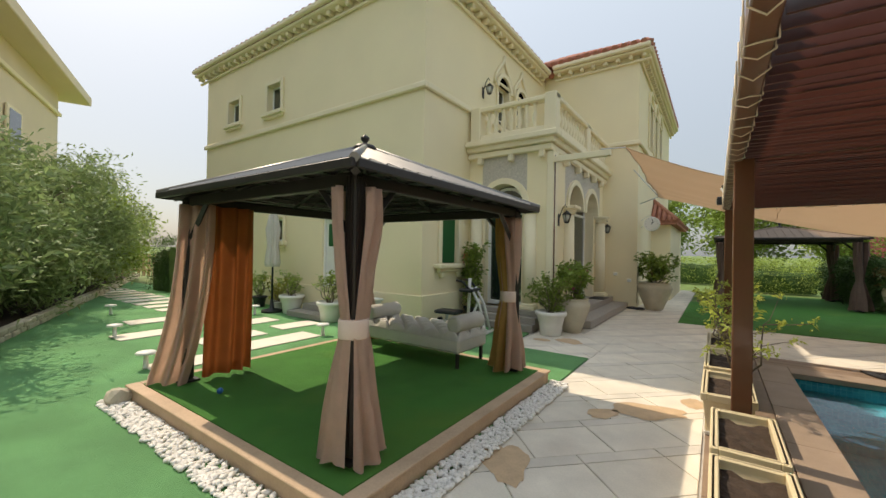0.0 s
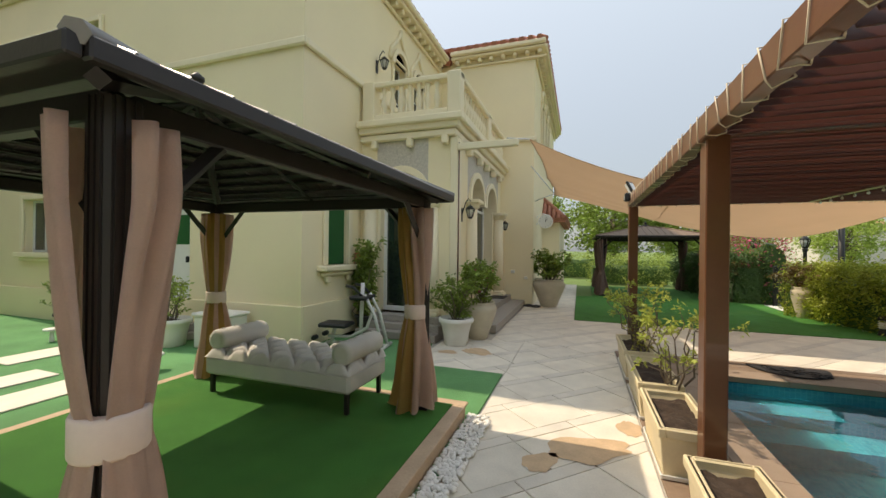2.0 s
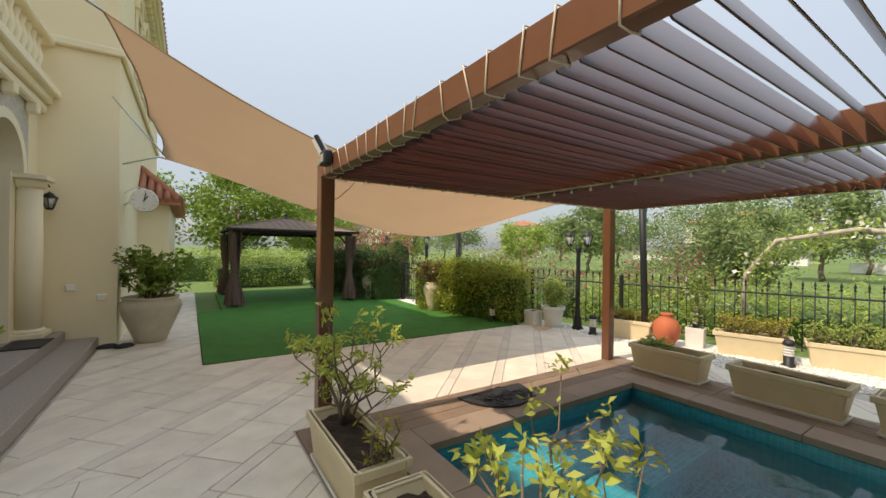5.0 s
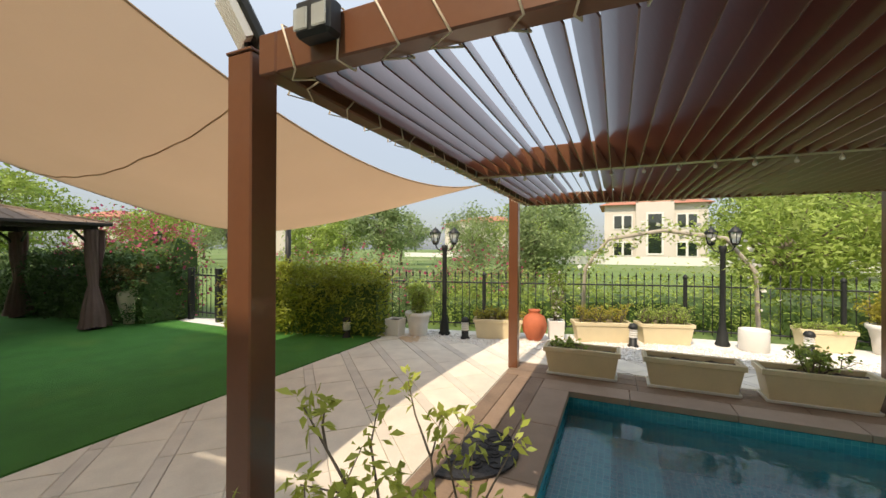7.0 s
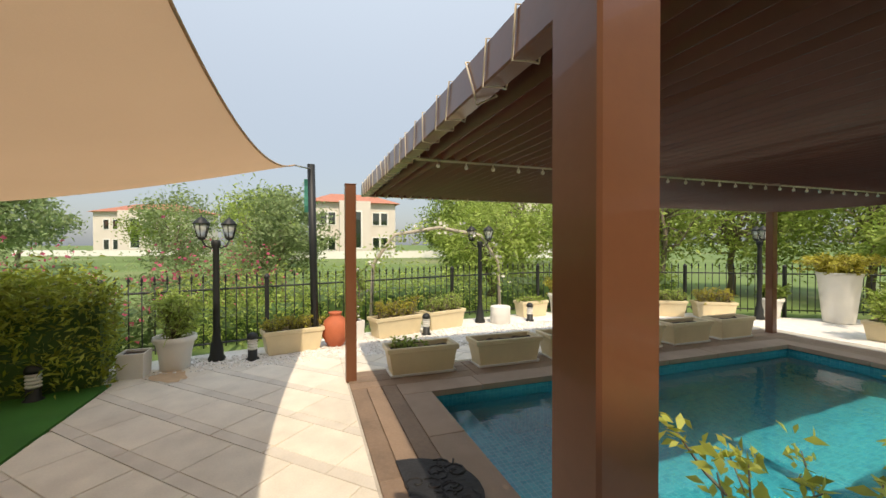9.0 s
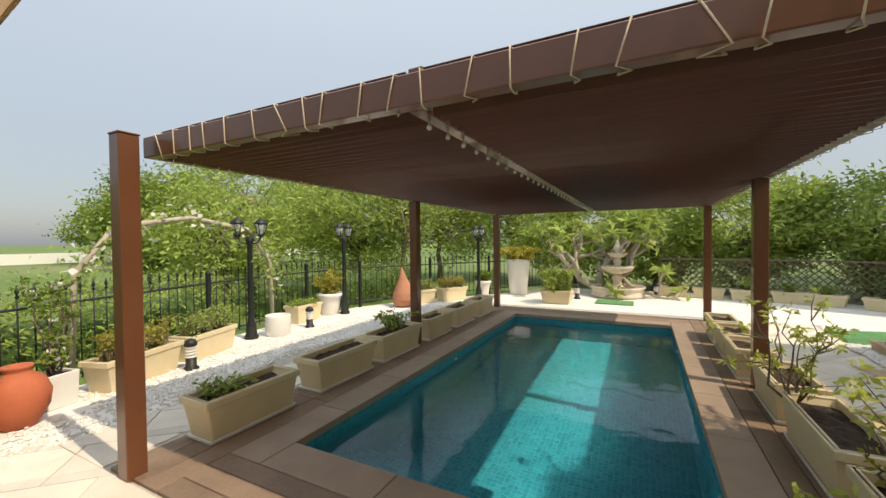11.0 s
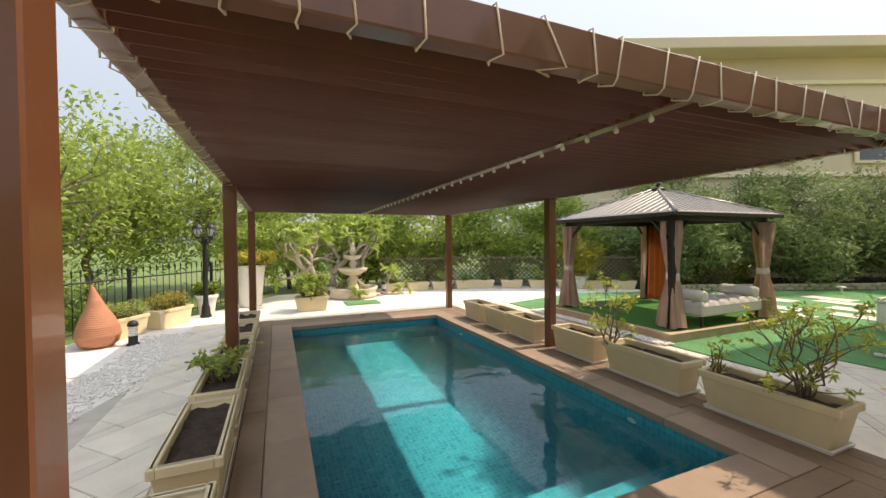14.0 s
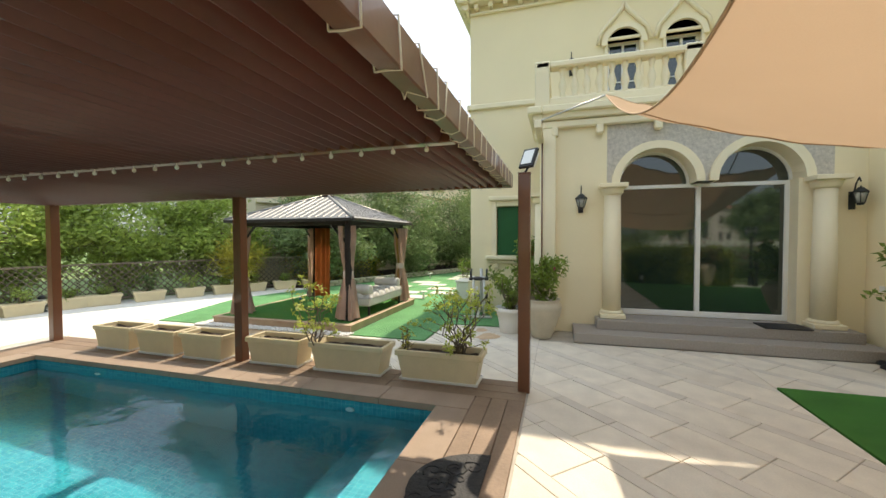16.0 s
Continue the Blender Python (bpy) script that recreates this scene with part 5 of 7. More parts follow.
# ---- shade sail ----
sail = thing("shade_sail", (1.5, 9.0, 2.8), "tan fabric shade sail stretched over the terrace", "shade sail")
C = [Vector((-1.65, 7.87, 3.5)), Vector((4.62, 7.55, 2.55)), Vector((4.4, 11.5, 2.0)), Vector((-1.45, 11.5, 3.0))]


def edge_s(u):
    return C[0].lerp(C[1], u) + Vector((0, 0.143, -0.64)) * 4 * u * (1 - u)


def edge_n(u):
    return C[3].lerp(C[2], u) - Vector((0, 0.45, 0.43)) * 6.75 * u * u * (1 - u)


def edge_w(v):
    return C[0].lerp(C[3], v) + Vector((0.72 * v * (1 - v) + 0.05 * abs(math.sin(3 * math.pi * v)), 0, -1.5 * v * (1 - v)))


def edge_e(v):
    return C[1].lerp(C[2], v) - Vector((0.35, 0, 0.15)) * 4 * v * (1 - v)


bm = bm_new()
N = 40
g = []
for j in range(N + 1):
    v = j / N
    row = []
    for i in range(N + 1):
        u = i / N
        flat_q = C[0] * (1 - u) * (1 - v) + C[1] * u * (1 - v) + C[2] * u * v + C[3] * (1 - u) * v
        q = edge_s(u) * (1 - v) + edge_n(u) * v + edge_w(v) * (1 - u) + edge_e(v) * u - flat_q
        q.z += 0.012 * math.sin(v * 55 + 3 * u) * (1 - u) ** 2
        row.append(bm.verts.new(q - Vector((1.5, 9.0, 2.8))))
    g.append(row)
for j in range(N):
    for i in range(N):
        f = bm.faces.new((g[j][i], g[j][i + 1], g[j + 1][i + 1], g[j + 1][i]))
        f.smooth = True
edge = [v.co.copy() for v in g[0]], [v.co.copy() for v in g[N]], [r[0].co.copy() for r in g], [r[N].co.copy() for r in g]
seam = [r[int(N * 0.38)].co.copy() - Vector((0, 0, 0.004)) for r in g]
part("fabric", bm, SAIL, sail)
HEM = material("sail_hem", (0.48, 0.30, 0.17), 0.8, bump=0.1)
for e in edge:
    bm = bm_new()
    tube(bm, e, 0.008, 6)
    part("hem", bm, HEM, sail)
bm = bm_new()
tube(bm, seam, 0.006, 5)
part("seam", bm, HEM, sail)
STEEL = material("steel", (0.55, 0.54, 0.52), 0.35, metal=0.9, bump=0.02)
for a, b in ((C[0], (-1.9, 6.99, 3.3)), (C[1], (5.5, 7.36, 2.68)), (C[2], (4.58, 11.5, 2.05)), (C[3], (-1.94, 11.7, 2.85)), (edge_w(0.72), (-1.94, 10.6, 3.6))):
    bm = bm_new()
    tube(bm, [a - Vector((1.5, 9.0, 2.8)), Vector(b) - Vector((1.5, 9.0, 2.8))], 0.012, 6)
    part("shackle", bm, STEEL, sail)
bm = bm_new()
box(bm, PX + 0.12, -1.72, 6.93, 7.03, 3.16, 3.27, 0.01)
tagged(new("sail_bracket", mesh_of(bm, "sail_bracket", TRIM)), "cream steel arm holding the shade sail on the porch", "bracket")
for x, y, tx, ty, h in ((5.62, 7.3, -0.1, 0.05, 2.75), (4.6, 11.52, 0, 0, 2.12)):
    bm = bm_new()
    tube(bm, [(0, 0, -0.05), (tx * 0.5, ty * 0.5, h * 0.5), (tx, ty, h)], 0.055, 12)
    p = thing("sail_post", (x, y, 0), "dark painted steel post holding the shade sail", "post")
    part("shaft", bm, IRON, p)
bm = bm_new()
gg = [[bm.verts.new((0.03 * math.sin(j * 1.3) + 0.05 + 0.01 * i, 0.02 * math.cos(i * 2) + i * 0.05, -j * 0.1)) for i in range(4)] for j in range(6)]
for j in range(5):
    for i in range(3):
        bm.faces.new((gg[j][i], gg[j][i + 1], gg[j + 1][i + 1], gg[j + 1][i]))
bmesh.ops.solidify(bm, geom=list(bm.faces), thickness=0.004)
fl = tagged(new("cloth_rag", mesh_of(bm, "cloth_rag", material("green_cloth", (0.12, 0.42, 0.33), 0.9, bump=0.1))), "faded green and white cloth tied to the sail post", "cloth")
fl.location = (5.58, 7.28, 2.55)


# ---- fence, lamps and garden edge ----
FENCE = [(4.55, 13.35), (5.55, 9.9), (6.0, 8.0), (6.95, 4.6), (7.2, 2.4), (6.95, 1.0), (6.0, -0.7), (4.95, -2.3), (3.6, -4.4)]
bm = bm_new()
tube(bm, [(0, 0, 0.08), (0, 0, 1.02)], 0.008, 6)
lathe(bm, [(0.008, 1.02), (0.02, 1.035), (0.008, 1.05), (0.018, 1.085), (0.002, 1.15)], 6)
picket = mesh_of(bm, "picket", IRON)
fence = thing("iron_fence", (6.0, 4.0, 0), "black wrought iron fence with pointed pickets", "fence")
for a, b in zip(FENCE, FENCE[1:]):
    va, vb = Vector((*a, 0)) - Vector((6, 4, 0)), Vector((*b, 0)) - Vector((6, 4, 0))
    for z in (0.14, 0.92):
        bm = bm_new()
        tube(bm, [va + Vector((0, 0, z)), vb + Vector((0, 0, z))], 0.014, 4)
        part("rail", bm, IRON, fence)
    bm = bm_new()
    box(bm, va.x - 0.03, va.x + 0.03, va.y - 0.03, va.y + 0.03, -0.05, 1.05, 0.006)
    lathe(bm, [(0.04, 1.05), (0.045, 1.07), (0.03, 1.1), (0.004, 1.13)], 10, (va.x, va.y, 0))
    part("post", bm, IRON, fence)
    n = int((vb - va).length / 0.135)
    for i in range(1, n):
        part("picket", picket, IRON, fence).location = va + (vb - va) * i / n
gate = thing("garden_gate", (4.5, 13.8, 0), "black iron garden gate between two posts", "gate")
for y in (-0.45, 0.45):
    quick_box("gate_post", IRON, gate, (-0.05, 0.05, y - 0.05, y + 0.05, -0.05, 1.12), 0.01)
for z in (0.15, 0.95):
    quick_box("rail", IRON, gate, (-0.015, 0.015, -0.4, 0.4, z, z + 0.03))
for i in range(6):
    part("picket", picket, IRON, gate).location = (0, -0.33 + i * 0.132, 0)


def street_lamp(x, y, turn=0.0, h=1.62):
    """A garden post with two lanterns on scrolled arms."""
    t = thing("lamp_post", pose(x, y, -0.01, 0, 0, turn), "black iron garden lamp post with two glass lanterns", "lamp post", "garden lamp posts")
    bm = bm_new()
    lathe(bm, [(0.10, 0), (0.11, 0.03), (0.085, 0.08), (0.075, 0.22), (0.055, 0.28), (0.045, 0.4), (0.04, h - 0.1), (0.055, h - 0.06), (0.06, h), (0.045, h + 0.02)], 16)
    part("post", bm, IRON, t)
    for s in (-1, 1):
        bm = bm_new()
        tube(bm, [(0, 0, h - 0.05), (s * 0.06, 0, h - 0.09), (s * 0.13, 0, h - 0.06), (s * 0.17, 0, h + 0.02)], 0.012, 6)
        part("arm", bm, IRON, t)
        lantern(post_lantern, t, (s * 0.17, 0, h + 0.02))
    return t


def lantern_meshes(r, h):
    """Cup, glass, corner bar and roof of a six-sided lantern."""
    bm = bm_new()
    lathe(bm, [(r * 0.35, 0), (r * 0.55, h * 0.06), (r * 0.55, h * 0.12)], 6)
    cup = mesh_of(bm, "lantern", IRON)
    bm = bm_new()
    lathe(bm, [(r * 0.5, h * 0.12), (r * 0.95, h * 0.65)], 6)
    glass = mesh_of(bm, "glass", LANTERN)
    bm = bm_new()
    tube(bm, [(r * 0.55, 0, h * 0.1), (r, 0, h * 0.66)], 0.006, 4)
    bar = mesh_of(bm, "corner_bar", IRON)
    bm = bm_new()
    lathe(bm, [(r * 1.12, h * 0.66), (r * 1.12, h * 0.7), (r * 0.55, h * 0.86), (r * 0.5, h * 0.9), (r * 0.12, h * 0.95), (r * 0.1, h * 1.0), (r * 0.02, h * 1.04)], 6)
    return cup, glass, bar, mesh_of(bm, "lantern_roof", IRON)


def lantern(meshes, parent, at):
    """One lantern with its glass, bars and roof under a lamp."""
    cup, glass, bar, roof = meshes
    lan = part("lantern", cup, IRON, parent)
    lan.location = at
    part("glass", glass, LANTERN, lan)
    part("lantern_roof", roof, IRON, lan)
    for i in range(6):
        part("corner_bar", bar, IRON, lan).matrix_basis = pose(0, 0, 0, 0, 0, 60 * i)


post_lantern = lantern_meshes(0.095, 0.32)
for x, y, a in ((5.45, 8.58, 118), (6.62, 4.12, 60), (6.72, 1.8, 100), (4.95, -1.5, 140), (4.75, 13.3, 60), (4.35, 15.2, 60)):
    street_lamp(x, y, a)
wall_lantern = lantern_meshes(0.085, 0.26)
for m, u, z in ((east(PX), 7.62, 2.05), (east(PX), 11.2, 2.02), (east(HX), 7.5, 5.0)):
    t = thing("wall_lantern", m @ Matrix.Translation((u, 0.001, z)), "black iron lantern on a bracket on the wall", "wall lamp", "wall lanterns")
    quick_box("back_plate", IRON, t, (-0.04, 0.04, 0, 0.015, -0.05, 0.2), 0.005)
    bm = bm_new()
    tube(bm, [(0, 0.015, 0.1), (0, 0.08, 0.3), (0, 0.14, 0.38), (0, 0.17, 0.32)], 0.01, 6)
    part("arm", bm, IRON, t)
    lantern(wall_lantern, t, (0, 0.17, 0.0))


def bollard(x, y):
    t = thing("bollard_light", (x, y, -0.005), "low black bollard light with a white louvred lens", "bollard light", "bollard lights")
    bm = bm_new()
    lathe(bm, [(0.085, 0), (0.085, 0.02), (0.06, 0.04), (0.06, 0.14)], 16)
    part("base", bm, IRON, t)
    bm = bm_new()
    lathe(bm, [(0.05, 0.14), (0.05, 0.29)], 16)
    part("lens", bm, WPOT, t)
    for k in range(4):
        bm = bm_new()
        lathe(bm, [(0.05, 0.155 + k * 0.036), (0.066, 0.15 + k * 0.036), (0.066, 0.16 + k * 0.036), (0.05, 0.172 + k * 0.036)], 16)
        part("louvre", bm, WPOT, t)
    bm = bm_new()
    lathe(bm, [(0.07, 0.29), (0.072, 0.32), (0.05, 0.36), (0.01, 0.375)], 16)
    part("cap", bm, IRON, t)


for x, y in ((5.3, 8.12), (5.93, 5.46), (6.4, 3.1), (4.45, 10.0), (0.7, -3.35), (2.53, -2.3), (-1.6, -3.6), (5.6, 0.6)):
    bollard(x, y)

# planters and pots along the fence
F_LABEL = "weathered cream trough planter on the gravel by the fence"
for x, y, ln, a, lm, s, hh in ((5.62, 7.62, 0.85, -76, LEAF_Y, 51, 0.2), (6.12, 5.95, 0.95, -72, LEAF_Y, 52, 0.3), (6.42, 4.98, 0.85, -72, LEAF_L, 53, 0.3), (6.92, 2.75, 0.7, -85, LEAF_L, 54, 0.08), (5.95, -0.05, 0.8, 62, LEAF_L, 55, 0.25), (5.45, -0.85, 0.8, 60, LEAF_Y, 56, 0.3)):
    trough(pose(x, y, -0.005, 0, 0, a), ln, F_LABEL, group="planters along the fence", tray=False)
    for k in (-0.3, 0.0, 0.3):
        shrub("bedding_plant", (x + k * ln * math.cos(radians(a)), y + k * ln * math.sin(radians(a)), 0.24), hh + 0.08, 0.2, lm, "low bushy plant growing in a trough", "plant", s * 3 + int(k * 10), 330, 0.045, 12)
jar = thing("terracotta_jar", (5.72, 7.0, -0.005), "round red terracotta jar with a narrow neck", "jar")
bm = bm_new()
lathe(bm, [(0.10, 0), (0.13, 0.03), (0.2, 0.16), (0.215, 0.28), (0.17, 0.4), (0.09, 0.46), (0.085, 0.48), (0.1, 0.5), (0.105, 0.52), (0.07, 0.52), (0.06, 0.46)], 28)
part("body", bm, TERRA, jar)
drop = thing("drop_ornament", (6.05, 0.5, -0.005), "orange terracotta teardrop ornament standing on gravel", "ornament")
bm = bm_new()
lathe(bm, [(float(np.interp(k / 92 * 0.93, (0.0, 0.06, 0.18, 0.32, 0.48, 0.6, 0.74, 0.85, 0.93), (0.16, 0.24, 0.275, 0.25, 0.18, 0.12, 0.07, 0.035, 0.01))) + 0.005 * (k % 3 == 1), k / 92 * 0.93) for k in range(93)], 28)
for v in bm.verts:
    v.co.x += 0.12 * max(0, v.co.z - 0.3) ** 1.5
part("body", bm, material("salmon_terracotta", (0.50, 0.22, 0.13), 0.8, vary=0.12, scale=8, bump=0.15), drop)


def square_pot(x, y, w, h, label, turn=0.0):
    t = thing("square_pot", pose(x, y, -0.005, 0, 0, turn), label, "pot")
    bm = bm_new()
    frustum_shell(bm, w * 0.9, w * 0.9, w, w, h, 0.02, h * 0.7)
    part("body", bm, WPOT, t)
    quick_box("soil", SOIL, t, (-w * 0.44, w * 0.44, -w * 0.44, w * 0.44, h * 0.72, h - 0.03))


square_pot(5.02, 9.36, 0.28, 0.3, "small square white pot on the paving")
square_pot(6.02, 6.68, 0.27, 0.32, "square white pot on the gravel", 15)
shrub("rose_bush", (6.02, 6.68, 0.26), 0.95, 0.2, LEAF, "slim flowering bush in a square white pot", "shrub", 61, 500, 0.06, 7, flowers=WFLOWER, nflowers=60)
WP = "white plastic pot on the gravel beside the fence"
round_pot("white_pot", (5.22, 9.0, -0.005), 0.23, 0.42, WPOT, WP)
shrub("potted_grass", (5.22, 9.0, 0.36), 0.55, 0.26, LEAF_L, "tufted grassy plant in a white pot", "plant", 62, 900, 0.11, 16, aspect=0.2)
round_pot("white_tub", (6.45, 3.75, -0.005), 0.2, 0.33, WPOT, "low white cylinder tub on the gravel", profile=[(0.95, 0), (1, 0.03), (1, 0.97), (0.98, 1), (0.88, 1), (0.86, 0.8)])
round_pot("white_pot", (7.0, 1.95, -0.005), 0.26, 0.45, WPOT, WP)
shrub("potted_shrub", (7.0, 1.95, 0.38), 0.55, 0.33, LEAF_Y, "yellow green shrub in a white pot", "shrub", 63, 700, 0.07, 10)
round_pot("white_pot", (5.0, -1.95, -0.005), 0.22, 0.42, WPOT, WP)
shrub("potted_shrub", (5.0, -1.95, 0.36), 0.32, 0.3, LEAF, "bushy plant in a white pot", "shrub", 64, 800, 0.08, 12)
# tall white planter
tp = thing("tall_planter", (4.18, -2.6, -0.005), "tall tapered white planter", "planter")
bm = bm_new()
lathe(bm, [(0.22, 0), (0.24, 0.02), (0.33, 0.92), (0.35, 0.95), (0.35, 1.0), (0.3, 1.0), (0.29, 0.9)], 4 * 8)
part("body", bm, WPOT, tp)
shrub("planter_bush", (4.18, -2.6, 0.88), 0.46, 0.62, LEAF_Y, "spreading olive green bush in a tall planter", "shrub", 65, 3200, 0.07, 24)
trough(pose(2.87, -1.4, -0.005), 0.72, "cream square planter holding a round bush", width=0.45, height=0.32, group="", tray=False)
shrub("round_bush", (2.87, -1.4, 0.22), 0.62, 0.42, LEAF_L, "dense round light green bush in a cream planter", "shrub", 66, 3200, 0.06, 26, bare=0.0)

# fountain
fo = thing("fountain", (1.62, -3.15, -0.005), "three-tier carved sandstone fountain in a round basin", "fountain")
bm = bm_new()
lathe(bm, [(0.62, 0), (0.66, 0.03), (0.66, 0.08), (0.63, 0.12), (0.64, 0.2), (0.68, 0.24), (0.68, 0.28), (0.6, 0.28), (0.58, 0.16), (0.2, 0.14)], 40)
part("basin", bm, FOUNT, fo)
bm = bm_new()
lathe(bm, [(0.2, 0.14), (0.22, 0.2), (0.12, 0.3), (0.1, 0.42), (0.15, 0.5), (0.1, 0.56), (0.12, 0.62)], 24)
part("stem", bm, FOUNT, fo)
bm = bm_new()
lathe(bm, [(0.1, 0.6), (0.22, 0.64), (0.36, 0.72), (0.4, 0.78), (0.4, 0.81), (0.34, 0.8), (0.1, 0.72)], 32, flute=0.03, flutes=12)
part("lower_bowl", bm, FOUNT, fo)
bm = bm_new()
lathe(bm, [(0.1, 0.72), (0.08, 0.86), (0.11, 0.94), (0.07, 1.0), (0.09, 1.04)], 20)
part("upper_stem", bm, FOUNT, fo)
bm = bm_new()
lathe(bm, [(0.08, 1.03), (0.16, 1.06), (0.24, 1.13), (0.25, 1.16), (0.2, 1.15), (0.06, 1.1)], 28, flute=0.03, flutes=10)
part("upper_bowl", bm, FOUNT, fo)
bm = bm_new()
lathe(bm, [(0.06, 1.1), (0.05, 1.18), (0.09, 1.24), (0.1, 1.3), (0.06, 1.38), (0.03, 1.43), (0.045, 1.46), (0.01, 1.52)], 18)
part("finial", bm, FOUNT, fo)
bm = bm_new()
box(bm, -0.42, 0.42, -0.3, 0.3, 0, 0.022, 0.008)
tagged(new("garden_mat", mesh_of(bm, "garden_mat", TURF)), "rectangle of green turf matting on the gravel", "mat").location = (1.62, -1.92, -0.003)

# frangipani with bare forked limbs and rosettes of long leaves
fr = thing("frangipani_tree", (2.05, -3.75, -0.02), "frangipani tree with pale forked limbs and leaf rosettes", "tree")
rng = np.random.default_rng(77)
bm = bm_new()
tips = []


def fork(p, d, ln, r, depth):
    q = p + d * ln
    mid = (p + q) / 2 + Vector(rng.normal(size=3) * ln * 0.06)
    tube(bm, [p, mid, q], [r, r * 0.88, r * 0.78], 8)
    if depth == 0:
        tips.append(q)
        return
    for k in range(3 if depth > 2 else 2):
        nd = (d + Vector(rng.normal(size=3)) * 0.62 + Vector((0, 0, 0.12))).normalized()
        fork(q, nd, ln * rng.uniform(0.68, 0.9), r * 0.72, depth - 1)


fork(Vector((0, 0, 0)), Vector((0.1, 0.05, 1)).normalized(), 0.62, 0.11, 4)
fork(Vector((0.1, 0.0, 0)), Vector((0.75, 0.4, 0.65)).normalized(), 0.72, 0.095, 4)
fork(Vector((-0.05, 0.05, 0)), Vector((-0.7, 0.3, 0.75)).normalized(), 0.72, 0.095, 4)
part("trunk", bm, PALEBARK, fr)
ctr = np.repeat(np.array([t[:] for t in tips]), 16, axis=0) + rng.normal(size=(len(tips) * 16, 3)) * 0.03
leaf_part("crown", ctr, 0.29, LEAF_L, fr, 78, aspect=0.3, up=0.25)

# lattice and planters on the south-west edge
EDGE = [(0.6, -4.45), (-2.5, -4.05), (-5.7, -2.4), (-9.2, 0.35)]
for a, b in zip(EDGE, EDGE[1:]):
    m = slanted(b, a)
    ln = (Vector(a) - Vector(b)).length
    la = thing("lattice_screen", m @ Matrix.Translation((0, -0.2, 0)), "dark diagonal timber lattice screen behind the planters", "lattice")
    bm = bm_new()
    n = int(ln / 0.15)
    for i in range(-6, n + 1):
        for s in (0, 1):
            u0, u1 = i * 0.15, i * 0.15 + 0.85
            lo, hi = max(0, u0), min(ln, u1)
            if hi - lo < 0.1:
                continue
            za, zb = 0.1 + (lo - u0), 0.1 + (hi - u0)
            if s:
                za, zb = 1.05 - za, 1.05 - zb
            tube(bm, [(lo, 0.01 * s, za), (hi, 0.01 * s, zb)], 0.012, 4)
    tagged(part("slats", bm, BARK, la), kind="stuff")
    for z in (0.08, 0.97):
        quick_box("rail", BARK, la, (0, ln, -0.02, 0.03, z - 0.02, z + 0.02))
    k = int(ln / 0.78)
    for i in range(k):
        u = (i + 0.5) * ln / k
        if b[0] < -8 and u < 1.8:
            continue
        trough(m @ Matrix.Translation((u, -0.62, -0.005)), 0.7, "weathered cream trough planter before the lattice", width=0.3, height=0.26, group="planters before the lattice", tray=False)
        shrub("edging_plant", m @ Matrix.Translation((u, -0.62, 0.18)), 0.3 + 0.3 * ((i * 7) % 3) / 2, 0.22, (LEAF, LEAF_L, LEAF_D)[i % 3], "leafy plant growing in an edging planter", "plant", 300 + i * 5 + int(-b[0] * 10), 260, 0.06, 8)
round_pot("white_pot", (-5.35, -1.9, -0.005), 0.28, 0.4, WPOT, "white pot holding a tall grass at the gravel edge")
shrub("tall_grass", (-5.35, -1.9, 0.3), 1.15, 0.62, LEAF_Y, "tall arching pale ornamental grass in a pot", "grass", 68, 1500, 0.32, 26, aspect=0.07)

# stone kerb along the west bed, with stepping slabs
kerb = thing("stone_kerb", (-9.2, 0.4, 0), "low kerb of rough pale stones along the west bed", "kerb")
rk = random.Random(8)
bm = bm_new()
box(bm, -0.14, 0.14, -0.07, 0.07, 0, 0.09, 0.018)
stones = [mesh_of(bm, "stone", STONE)]
p, q = Vector((-6.6, -0.2, 0)), Vector((-22.3, 6.5, 0))
d = (q - p).normalized()
for row in range(2):
    n = int((q - p).length / 0.3)
    for i in range(n):
        s = part("stone", stones[0], STONE, kerb)
        s.matrix_basis = Matrix.Translation(p + d * (i + 0.5 * row) * 0.3 - Vector((-9.2, 0.4, -0.012 - row * 0.09))) @ pose(0, 0, 0, rk.uniform(-3, 3), rk.uniform(-3, 3), math.degrees(math.atan2(d.y, d.x)) + rk.uniform(-4, 4)) @ Matrix.Diagonal((rk.uniform(0.85, 1.05), rk.uniform(0.85, 1.2), 1, 1))
bedp = [(-6.65, -0.25), (-22.4, 6.42), (-22.5, 3.2), (-9.5, -2.4), (-6.6, -2.0)]
setting("planting_bed", flat(bedp, -0.055, 0.06), SOIL, "dark soil planting bed behind the kerb", "soil")
SL = [(-5.72, 3.18, 1.35, 0.5), (-7.7, 2.2, 0.9, 0.5), (-7.5, 3.8, 0.85, 0.5), (-6.5, 2.9, 1.0, 0.45), (-5.5, 1.95, 0.9, 0.45), (-9.0, 2.75, 0.95, 0.5), (-6.6, 4.15, 0.8, 0.45), (-8.4, 3.2, 0.9, 0.45)]
SL += [(-10.3 - 0.72 * i, 3.75, 1.1, 0.42) for i in range(12)]
for x, y, ln, w in SL:
    bm = bm_new()
    box(bm, -w / 2, w / 2, -ln / 2, ln / 2, 0, 0.016, 0.006)
    tagged(new("stepping_slab", mesh_of(bm, "stepping_slab", SLAB)), "pale stone stepping slab set in the turf", "slab", "stepping slabs").matrix_basis = pose(x, y, 0.0125, 0, 0, rk.uniform(-3, 3))
